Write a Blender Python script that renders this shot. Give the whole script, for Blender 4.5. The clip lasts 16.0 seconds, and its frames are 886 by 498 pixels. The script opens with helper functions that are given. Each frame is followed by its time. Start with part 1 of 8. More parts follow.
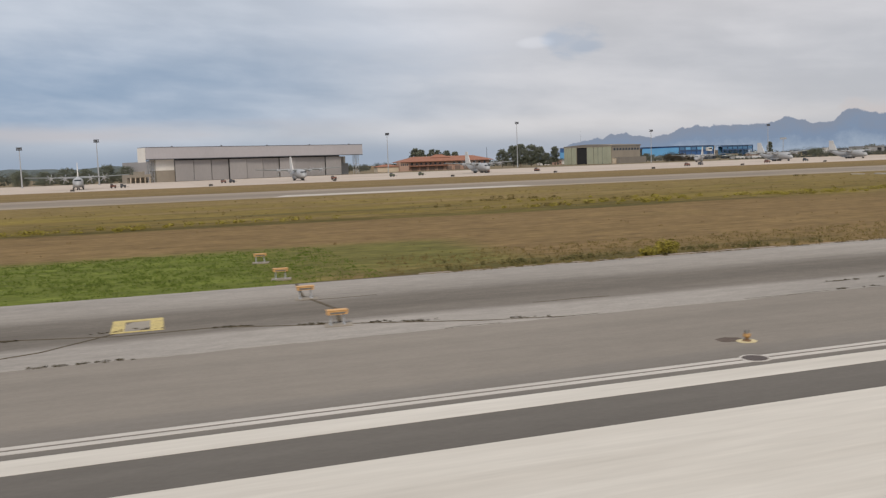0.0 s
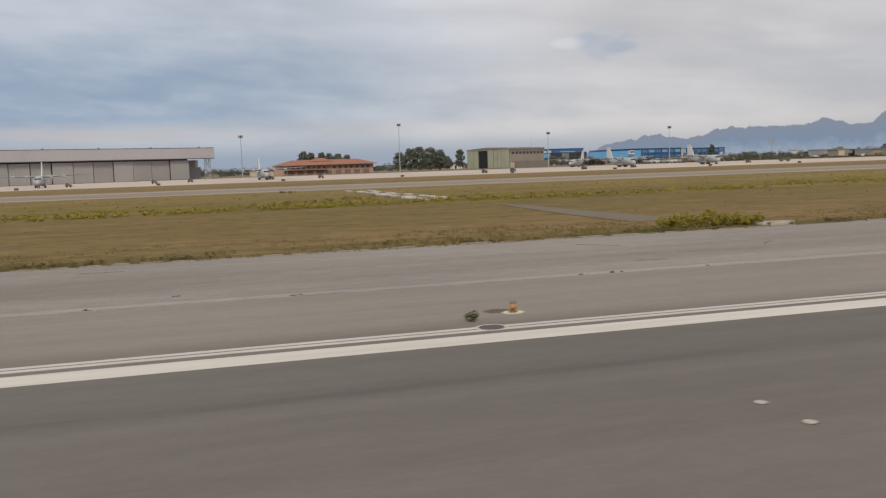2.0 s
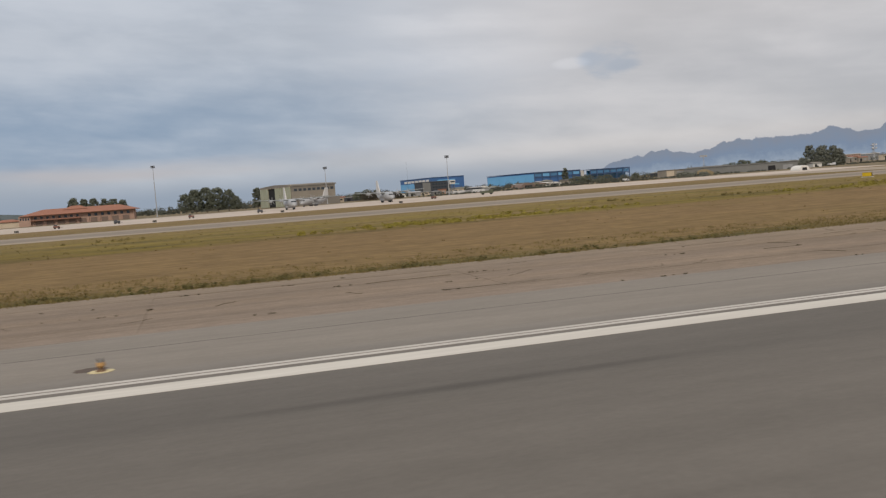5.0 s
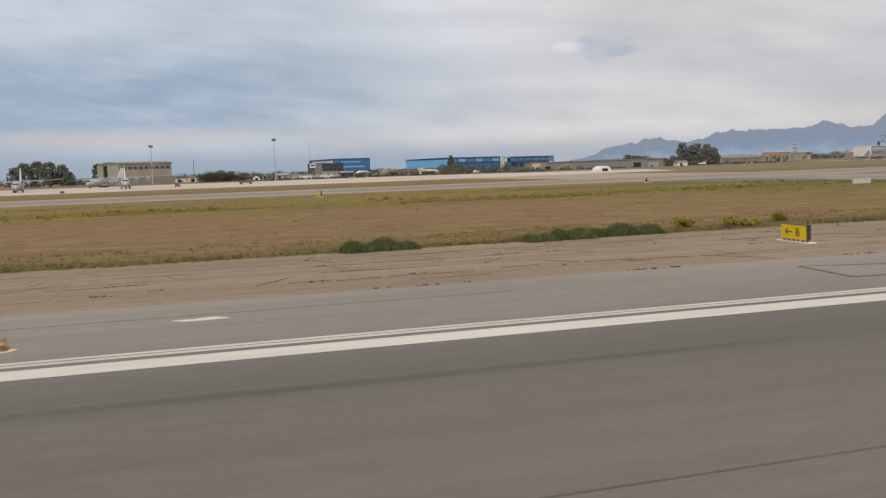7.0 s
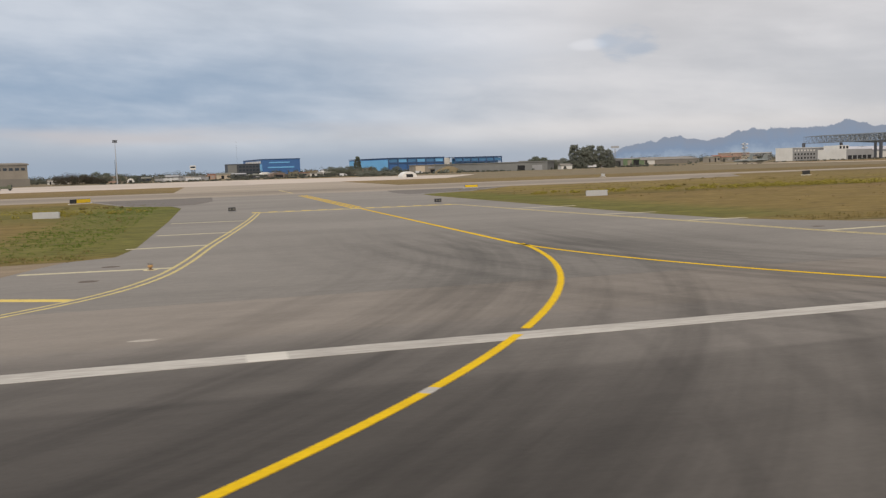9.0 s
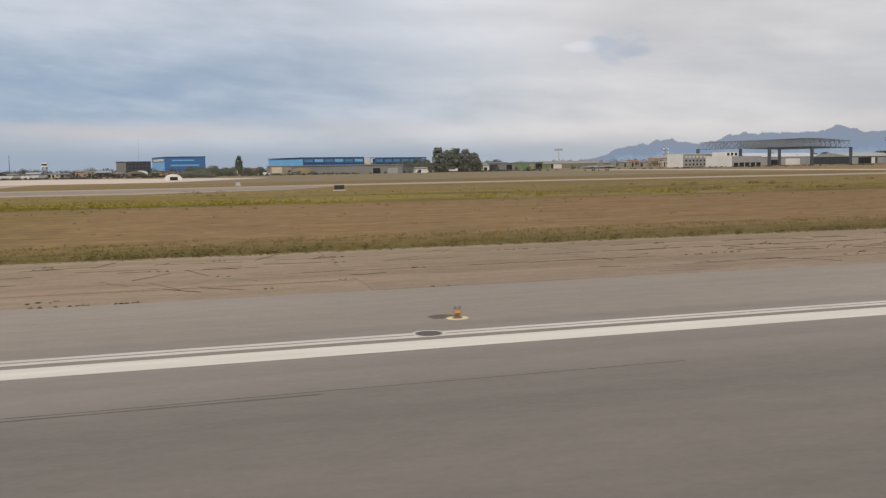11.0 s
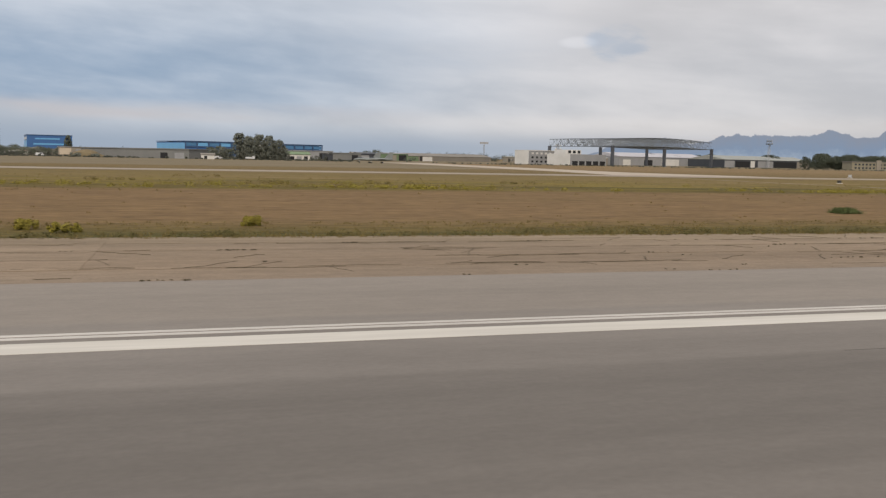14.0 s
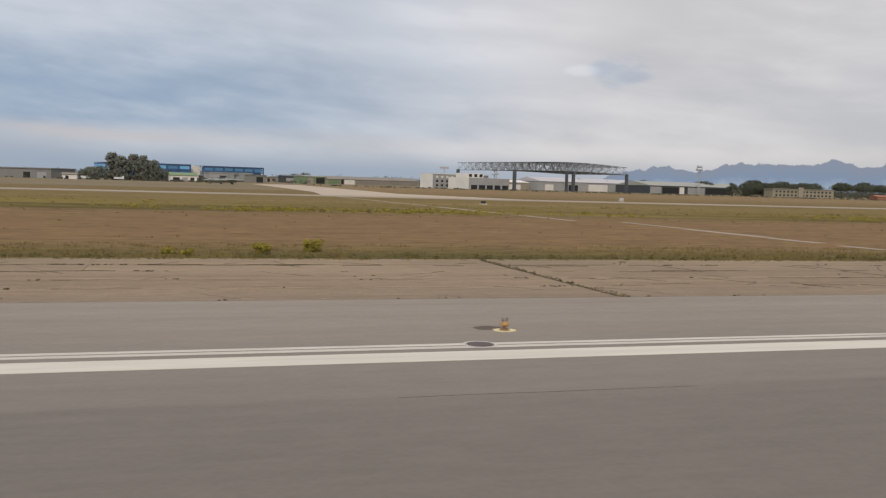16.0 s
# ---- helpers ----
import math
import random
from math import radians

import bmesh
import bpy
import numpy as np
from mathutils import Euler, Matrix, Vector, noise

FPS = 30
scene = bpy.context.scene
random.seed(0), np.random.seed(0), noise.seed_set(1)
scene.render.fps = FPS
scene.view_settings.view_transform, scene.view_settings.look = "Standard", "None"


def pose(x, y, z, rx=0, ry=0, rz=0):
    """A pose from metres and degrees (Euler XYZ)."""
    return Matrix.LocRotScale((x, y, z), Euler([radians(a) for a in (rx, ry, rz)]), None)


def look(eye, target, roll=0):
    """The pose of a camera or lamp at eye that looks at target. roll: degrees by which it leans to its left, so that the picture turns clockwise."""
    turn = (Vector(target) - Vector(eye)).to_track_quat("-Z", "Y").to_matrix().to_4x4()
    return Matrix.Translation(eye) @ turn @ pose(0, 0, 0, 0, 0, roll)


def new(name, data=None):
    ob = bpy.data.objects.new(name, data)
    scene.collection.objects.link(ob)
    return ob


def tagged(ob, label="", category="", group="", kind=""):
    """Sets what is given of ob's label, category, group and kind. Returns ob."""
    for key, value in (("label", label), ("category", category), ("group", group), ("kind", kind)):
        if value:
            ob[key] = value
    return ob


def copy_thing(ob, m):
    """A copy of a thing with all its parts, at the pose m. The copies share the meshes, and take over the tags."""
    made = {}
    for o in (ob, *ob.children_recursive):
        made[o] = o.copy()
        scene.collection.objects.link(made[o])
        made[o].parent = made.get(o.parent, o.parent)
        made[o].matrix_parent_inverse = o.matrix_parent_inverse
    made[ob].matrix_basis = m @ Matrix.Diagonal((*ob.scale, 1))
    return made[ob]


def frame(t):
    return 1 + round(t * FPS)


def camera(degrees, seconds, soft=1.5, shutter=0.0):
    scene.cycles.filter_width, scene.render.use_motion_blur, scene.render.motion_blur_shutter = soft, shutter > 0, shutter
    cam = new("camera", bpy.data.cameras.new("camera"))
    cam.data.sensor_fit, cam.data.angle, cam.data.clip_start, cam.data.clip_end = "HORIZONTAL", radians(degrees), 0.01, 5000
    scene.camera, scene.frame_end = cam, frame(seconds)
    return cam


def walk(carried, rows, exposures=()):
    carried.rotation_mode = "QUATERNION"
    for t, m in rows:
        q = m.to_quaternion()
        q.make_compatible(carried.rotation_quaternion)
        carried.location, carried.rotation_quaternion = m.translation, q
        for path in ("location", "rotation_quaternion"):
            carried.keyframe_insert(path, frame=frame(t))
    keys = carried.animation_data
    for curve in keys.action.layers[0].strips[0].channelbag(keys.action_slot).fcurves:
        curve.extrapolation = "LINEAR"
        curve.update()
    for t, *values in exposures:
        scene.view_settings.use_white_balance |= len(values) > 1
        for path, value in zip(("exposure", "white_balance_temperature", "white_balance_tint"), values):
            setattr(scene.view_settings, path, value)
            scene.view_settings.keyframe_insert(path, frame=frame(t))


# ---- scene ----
K = 0.58  # metres of this world for a metre of the plan, to which every thing is placed
cam = camera(54.26, 16.0, soft=1.3, shutter=0.05)
# seconds, then x, y, z in plan metres, then yaw, pitch and roll in degrees
PATH = [
    (0, -17.72, 2.021, 6.028, -18.295, -5.693, -1.978),
    (0.5, 14.56, 1.587, 5.580, -19.023, -5.776, -0.992),
    (1, 46.79, 1.186, 5.129, -17.756, -5.756, -0.895),
    (1.5, 78.90, 0.861, 4.710, -17.271, -5.740, -0.425),
    (2, 110.82, 0.698, 4.505, -16.211, -5.562, -1.844),
    (2.5, 142.56, 0.731, 4.628, -15.272, -4.956, -3.349),
    (3, 174.55, 0.738, 4.766, -15.033, -3.714, -0.594),
    (3.5, 207.09, 0.522, 4.618, -15.564, -3.817, -2.525),
    (4, 239.63, 0.220, 4.365, -15.525, -3.458, -5.844),
    (4.5, 271.57, 0.008, 4.242, -15.531, -3.590, -5.384),
    (5, 302.93, -0.118, 4.233, -15.548, -3.905, -4.286),
    (5.5, 333.89, -0.203, 4.259, -15.567, -4.281, -2.976),
    (6, 364.54, -0.259, 4.295, -15.583, -4.596, -1.878),
    (6.5, 394.90, -0.268, 4.361, -15.590, -4.728, -1.418),
    (7, 425.02, -0.220, 4.450, -16.171, -5.315, -1.965),
    (7.5, 454.95, -0.135, 4.504, -15.672, -5.321, -2.212),
    (8, 484.73, -0.037, 4.516, -15.115, -5.296, -2.132),
    (8.5, 514.34, 0.055, 4.515, -14.367, -5.253, -2.442),
    (9, 543.56, 0.158, 4.512, -14.957, -5.405, -1.814),
    (9.5, 572.14, 0.291, 4.508, -15.601, -5.460, -1.948),
    (10, 599.90, 0.440, 4.498, -16.764, -5.764, -1.524),
    (10.5, 626.75, 0.588, 4.479, -16.408, -5.673, -1.350),
    (11, 652.86, 0.726, 4.468, -15.560, -5.458, -0.936),
    (11.5, 678.43, 0.851, 4.482, -14.547, -5.202, -0.441),
    (12, 703.53, 0.961, 4.486, -13.699, -4.987, -0.026),
    (12.5, 728.14, 1.053, 4.431, -13.343, -4.897, 0.148),
    (13, 752.29, 1.134, 4.345, -12.564, -4.888, 1.020),
    (13.5, 776.06, 1.215, 4.324, -14.095, -6.000, 1.768),
    (14, 799.57, 1.303, 4.322, -16.256, -6.039, 1.130),
    (14.5, 822.94, 1.402, 4.279, -17.258, -6.102, 0.984),
    (15, 846.06, 1.517, 4.219, -17.985, -5.955, 1.084),
    (15.5, 868.86, 1.654, 4.180, -17.296, -5.264, 1.368),
    (16, 891.48, 1.804, 4.155, -15.988, -4.346, 1.636),
]


EXPOSURE = ((0, -0.14), (0.5, -0.36), (1.5, -0.35), (2, -0.18), (2.5, -0.16), (3, -0.13), (3.5, -0.27), (4, -0.25), (6.5, -0.25), (7, -0.07), (8, -0.07), (8.5, -0.10), (9, -0.06), (10, -0.06), (12.5, -0.05), (13, -0.16), (13.5, -0.15), (14, -0.06), (15, -0.05), (16, -0.09))  # seconds and stops: the camera meters on its way


def aim(x, y, z, yaw, pitch, roll):
    a, b = radians(yaw), radians(pitch)
    eye = Vector((x, y, z)) * K
    way = Vector((-math.sin(a) * math.cos(b), math.cos(a) * math.cos(b), math.sin(b)))
    return look(eye, eye + way * 5, roll)


walk(cam, [(t, aim(x, y, z, yaw, pitch, roll)) for t, x, y, z, yaw, pitch, roll in PATH], [(t, e, 6780 if t < 1 else 6850 if t < 2 else 6930, 12) for t, e in EXPOSURE])

# ---- light ----
SUN_EL, SUN_AZ = radians(42), radians(205)  # azimuth clockwise from +y: behind the camera


def smooth_linear(n, link, v, lo, hi):
    r = n("ShaderNodeMapRange")
    r.inputs[1].default_value, r.inputs[2].default_value = lo, hi
    link(v, r.inputs[0])
    return r.outputs[0]


def build_world():
    world = bpy.data.worlds.new("sky")
    scene.world = world
    world.use_nodes = True
    nt = world.node_tree
    nt.nodes.clear()
    n, link = nt.nodes.new, nt.links.new
    out, mix = n("ShaderNodeOutputWorld"), n("ShaderNodeMixShader")
    bg1, bg2 = n("ShaderNodeBackground"), n("ShaderNodeBackground")
    sky = n("ShaderNodeTexSky")
    sky.sky_type, sky.sun_disc, sky.sun_elevation, sky.sun_rotation = "NISHITA", False, SUN_EL, SUN_AZ
    link(sky.outputs[0], bg1.inputs[0])
    bg1.inputs[1].default_value = 0.1
    co = n("ShaderNodeTexCoord")
    sep = n("ShaderNodeSeparateXYZ")
    link(co.outputs["Generated"], sep.inputs[0])

    def mth(op, a, b=None, c=None, clamp=False):
        m = n("ShaderNodeMath")
        m.operation, m.use_clamp = op, clamp
        for i, v in enumerate((a, b, c)):
            if v is None:
                continue
            if isinstance(v, (int, float)):
                m.inputs[i].default_value = v
            else:
                link(v, m.inputs[i])
        return m.outputs[0]

    x, y, z = sep.outputs
    up = mth("MAXIMUM", z, 0.0)
    bearing = mth("ARCTAN2", x, y)

    def smooth(v, lo, hi, a=0.0, b=1.0):
        r = n("ShaderNodeMapRange")
        r.interpolation_type = "SMOOTHSTEP"
        for i, q in ((1, lo), (2, hi), (3, a), (4, b)):
            r.inputs[i].default_value = q
        link(v, r.inputs[0])
        return r.outputs[0]

    def clouds(scale, lift, off, detail, rough, warp=0.0):
        mp, nz = n("ShaderNodeMapping"), n("ShaderNodeTexNoise")
        mp.inputs["Scale"].default_value = (1, 1, lift)
        mp.inputs["Location"].default_value = (off, off * 0.7, off * 0.3)
        mp.inputs["Rotation"].default_value = (0.0, 0.10, 0.0)
        link(co.outputs["Generated"], mp.inputs[0])
        link(mp.outputs[0], nz.inputs["Vector"])
        for key, v in (("Scale", scale), ("Detail", detail), ("Roughness", rough), ("Distortion", warp)):
            nz.inputs[key].default_value = v
        return nz.outputs["Fac"]

    # cloud sheet in bearing and height: soft streaks that lie nearly level
    def sheet(across, up_scale, off, detail, rough, warp=0.0):
        cv, nz = n("ShaderNodeCombineXYZ"), n("ShaderNodeTexNoise")
        link(mth("MULTIPLY", bearing, across), cv.inputs[0])
        link(mth("ADD", mth("MULTIPLY", z, up_scale), mth("MULTIPLY", bearing, up_scale * 0.07)), cv.inputs[1])
        cv.inputs[2].default_value = off
        link(cv.outputs[0], nz.inputs["Vector"])
        for key, v in (("Scale", 1.0), ("Detail", detail), ("Roughness", rough), ("Distortion", warp)):
            nz.inputs[key].default_value = v
        return nz.outputs["Fac"]

    def spot(b0, z0, wb, wz, ragged=1.6):
        q = mth("ADD", mth("POWER", mth("DIVIDE", mth("SUBTRACT", bearing, radians(b0)), wb), 2.0), mth("POWER", mth("DIVIDE", mth("SUBTRACT", z, z0), wz), 2.0))
        return smooth(mth("ADD", q, mth("MULTIPLY", mth("SUBTRACT", puffs, 0.5), ragged)), 0.0, 1.0, 1.0, 0.0)

    def tint(colour, rgb, mask):
        mx = n("ShaderNodeMixRGB")
        mx.inputs[2].default_value = (*rgb, 1)
        link(mask, mx.inputs[0])
        link(colour, mx.inputs[1])
        return mx.outputs[0]

    wisps = clouds(16.0, 3.0, 9.1, 5.0, 0.55)
    broad, streaks, puffs = sheet(1.9, 7.5, 3.0, 2.0, 0.4), sheet(3.6, 23.0, 8.0, 4.0, 0.48, 0.2), sheet(11.0, 34.0, 5.0, 5.0, 0.55, 0.2)
    form = mth("ADD", mth("MULTIPLY", broad, 0.40), mth("ADD", mth("MULTIPLY", streaks, 0.36), mth("MULTIPLY", puffs, 0.24)))
    # open blue low on the left, closed bright cloud to the right and overhead, a pale band over the horizon
    gap = mth("MULTIPLY", smooth(bearing, radians(-6), radians(31), 1.0, 0.20), smooth(z, 0.085, 0.19, 1.0, 0.36))
    gap = mth("MULTIPLY", gap, smooth(z, 0.040, 0.056, 0.40, 1.0))
    blue = mth("MULTIPLY", gap, smooth(form, 0.35, 0.66, 1.1, 0.42), clamp=True)
    dark = mth("MULTIPLY", spot(27.1, 0.130, 0.034, 0.026, 2.8), smooth(puffs, 0.36, 0.56, 1.0, 0.35))
    blue = mth("ADD", blue, mth("MULTIPLY", dark, 0.34), clamp=True)
    cloud = n("ShaderNodeMixRGB")
    cloud.inputs[1].default_value, cloud.inputs[2].default_value = (0.570, 0.622, 0.698, 1), (0.640, 0.649, 0.682, 1)
    link(smooth(bearing, radians(4), radians(26)), cloud.inputs[0])
    toned = tint(cloud.outputs[0], (0.305, 0.428, 0.605), blue)
    glow = n("ShaderNodeMixRGB")
    glow.blend_type = "MULTIPLY"
    glow.inputs[0].default_value = 1.0
    link(toned, glow.inputs[1])
    light = mth("ADD", smooth(form, 0.37, 0.63, 0.92, 1.12), mth("MULTIPLY", spot(18.0, 0.185, 0.20, 0.10), 0.11))
    light = mth("ADD", light, mth("MULTIPLY", spot(24.7, 0.130, 0.024, 0.0075, 1.2), 0.13))
    link(light, glow.inputs[2])
    low = mth("MULTIPLY", smooth(z, 0.010, 0.040, 0.90, 0.0), smooth(bearing, radians(6), radians(34), 1.0, 0.60))
    hazed = tint(glow.outputs[0], (0.318, 0.412, 0.548), low)
    # rosy streak under the open blue
    rosy = mth("MULTIPLY", mth("MULTIPLY", smooth(z, 0.030, 0.041), smooth(z, 0.046, 0.060, 1.0, 0.0)), mth("MULTIPLY", smooth(bearing, radians(2), radians(20), 0.75, 0.0), smooth(streaks, 0.36, 0.58)))
    hazed = tint(hazed, (0.540, 0.545, 0.600), rosy)

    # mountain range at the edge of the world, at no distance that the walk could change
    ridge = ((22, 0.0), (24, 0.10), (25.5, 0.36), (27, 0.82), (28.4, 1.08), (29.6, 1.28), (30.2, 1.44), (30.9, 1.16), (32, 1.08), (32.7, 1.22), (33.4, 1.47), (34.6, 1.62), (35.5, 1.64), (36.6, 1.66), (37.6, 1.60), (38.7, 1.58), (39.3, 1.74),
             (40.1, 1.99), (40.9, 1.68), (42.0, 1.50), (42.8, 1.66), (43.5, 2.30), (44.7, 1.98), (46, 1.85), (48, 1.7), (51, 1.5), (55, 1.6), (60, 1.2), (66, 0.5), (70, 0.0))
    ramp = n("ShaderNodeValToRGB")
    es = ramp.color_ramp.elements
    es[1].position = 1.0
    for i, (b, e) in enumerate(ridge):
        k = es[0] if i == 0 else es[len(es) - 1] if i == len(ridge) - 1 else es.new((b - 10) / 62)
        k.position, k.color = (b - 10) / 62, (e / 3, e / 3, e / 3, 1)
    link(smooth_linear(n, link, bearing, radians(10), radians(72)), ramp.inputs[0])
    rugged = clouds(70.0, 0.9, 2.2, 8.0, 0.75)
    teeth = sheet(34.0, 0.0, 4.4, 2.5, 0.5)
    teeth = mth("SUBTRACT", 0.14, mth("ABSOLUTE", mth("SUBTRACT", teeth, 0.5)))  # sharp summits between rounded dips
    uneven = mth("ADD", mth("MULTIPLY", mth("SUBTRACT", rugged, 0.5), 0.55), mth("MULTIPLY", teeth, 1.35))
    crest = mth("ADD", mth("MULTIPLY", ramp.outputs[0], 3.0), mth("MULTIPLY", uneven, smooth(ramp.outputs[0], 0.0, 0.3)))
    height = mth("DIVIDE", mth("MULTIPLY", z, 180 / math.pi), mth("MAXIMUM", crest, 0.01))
    # distance haze is put into the range's blues, palest at its foot
    rock_haze = n("ShaderNodeValToRGB")
    re_ = rock_haze.color_ramp.elements
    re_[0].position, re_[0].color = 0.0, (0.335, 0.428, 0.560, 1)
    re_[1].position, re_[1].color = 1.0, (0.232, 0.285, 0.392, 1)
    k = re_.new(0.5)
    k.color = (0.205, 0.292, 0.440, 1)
    link(mth("ADD", height, mth("ADD", mth("MULTIPLY", mth("SUBTRACT", wisps, 0.5), 0.7), mth("MULTIPLY", mth("SUBTRACT", rugged, 0.5), 1.1))), rock_haze.inputs[0])
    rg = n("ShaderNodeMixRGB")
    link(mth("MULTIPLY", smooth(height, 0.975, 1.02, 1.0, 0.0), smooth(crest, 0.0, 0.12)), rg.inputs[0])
    # shreds of cloud over the crest
    shred = mth("MULTIPLY", mth("MULTIPLY", smooth(height, 0.85, 1.02), smooth(height, 1.10, 1.42, 1.0, 0.0)), mth("MULTIPLY", smooth(puffs, 0.50, 0.66, 0.0, 0.75), smooth(crest, 0.6, 1.2)))
    hazed = tint(hazed, (0.60, 0.575, 0.595), shred)
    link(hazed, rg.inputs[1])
    link(rock_haze.outputs[0], rg.inputs[2])
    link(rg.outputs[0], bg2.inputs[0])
    # brighter towards the unseen zenith, added to give the ground more light
    link(mth("ADD", 1.0, mth("MULTIPLY", mth("POWER", up, 1.5), 0.75)), bg2.inputs[1])
    mix.inputs[0].default_value = 0.95
    link(bg1.outputs[0], mix.inputs[1])
    link(bg2.outputs[0], mix.inputs[2])
    link(mix.outputs[0], out.inputs[0])


build_world()
sun = new("sun", bpy.data.lights.new("sun", "SUN"))
sun.data.energy, sun.data.angle, sun.data.color = 2.25, radians(12), (1.0, 0.91, 0.79)
sun.matrix_world = look((math.sin(SUN_AZ) * 50, math.cos(SUN_AZ) * 50, math.tan(SUN_EL) * 50), (0, 0, 0))

# ---- materials ----


def material(name, base, second=None, scale=1.0, amount=0.5, rough=0.8, metal=0.0, fine=12.0, fine_amount=0.25, bump=0.15,
             stretch=(1, 1, 1), third=None, island=0.0, objrand=0.0, detail=5.0):
    """Procedural paint: base and second mixed by a large noise, a fine grain over it, and relief from the grain."""
    m = bpy.data.materials.new(name)
    m.use_nodes = True
    nt = m.node_tree
    n, link = nt.nodes.new, nt.links.new
    bsdf = nt.nodes["Principled BSDF"]
    co, mp = n("ShaderNodeTexCoord"), n("ShaderNodeMapping")
    mp.inputs["Scale"].default_value = stretch
    link(co.outputs["Object"], mp.inputs[0])
    a, b = n("ShaderNodeTexNoise"), n("ShaderNodeTexNoise")
    for t, s, d in ((a, scale, detail), (b, fine, 3.0)):
        link(mp.outputs[0], t.inputs["Vector"])
        t.inputs["Scale"].default_value, t.inputs["Detail"].default_value, t.inputs["Roughness"].default_value = s, d, 0.62
    r1 = n("ShaderNodeValToRGB")
    second = second or [c * 0.75 for c in base]
    r1.color_ramp.elements[0].position, r1.color_ramp.elements[0].color = 0.5 - 0.5 * amount, (*base, 1)
    r1.color_ramp.elements[1].position, r1.color_ramp.elements[1].color = 0.5 + 0.5 * amount, (*second, 1)
    if third:
        e = r1.color_ramp.elements.new(0.5)
        e.color = (*third, 1)
    link(a.outputs["Fac"], r1.inputs[0])
    mul = n("ShaderNodeMixRGB")
    mul.blend_type = "MULTIPLY"
    mul.inputs[0].default_value = 1.0
    mr = n("ShaderNodeMapRange")
    mr.inputs[1].default_value, mr.inputs[2].default_value = 0.25, 0.75
    mr.inputs[3].default_value, mr.inputs[4].default_value = 1 - fine_amount, 1 + fine_amount
    link(b.outputs["Fac"], mr.inputs[0])
    link(r1.outputs[0], mul.inputs[1])
    link(mr.outputs[0], mul.inputs[2])
    colour = mul.outputs[0]
    for amt, node, sock in ((island, "ShaderNodeNewGeometry", "Random Per Island"), (objrand, "ShaderNodeObjectInfo", "Random")):
        if amt:
            g, v, m2 = n(node), n("ShaderNodeMapRange"), n("ShaderNodeMixRGB")
            v.inputs[3].default_value, v.inputs[4].default_value = 1 - amt, 1 + amt
            m2.blend_type = "MULTIPLY"
            m2.inputs[0].default_value = 1.0
            link(g.outputs[sock], v.inputs[0])
            link(colour, m2.inputs[1])
            link(v.outputs[0], m2.inputs[2])
            colour = m2.outputs[0]
    link(colour, bsdf.inputs["Base Color"])
    bsdf.inputs["Roughness"].default_value, bsdf.inputs["Metallic"].default_value = rough, metal
    if rough >= 0.85:
        bsdf.inputs["Specular IOR Level"].default_value = 0.12
    if bump:
        bp = n("ShaderNodeBump")
        bp.inputs["Strength"].default_value, bp.inputs["Distance"].default_value = bump, 0.05
        link(b.outputs["Fac"], bp.inputs["Height"])
        link(bp.outputs[0], bsdf.inputs["Normal"])
    return m


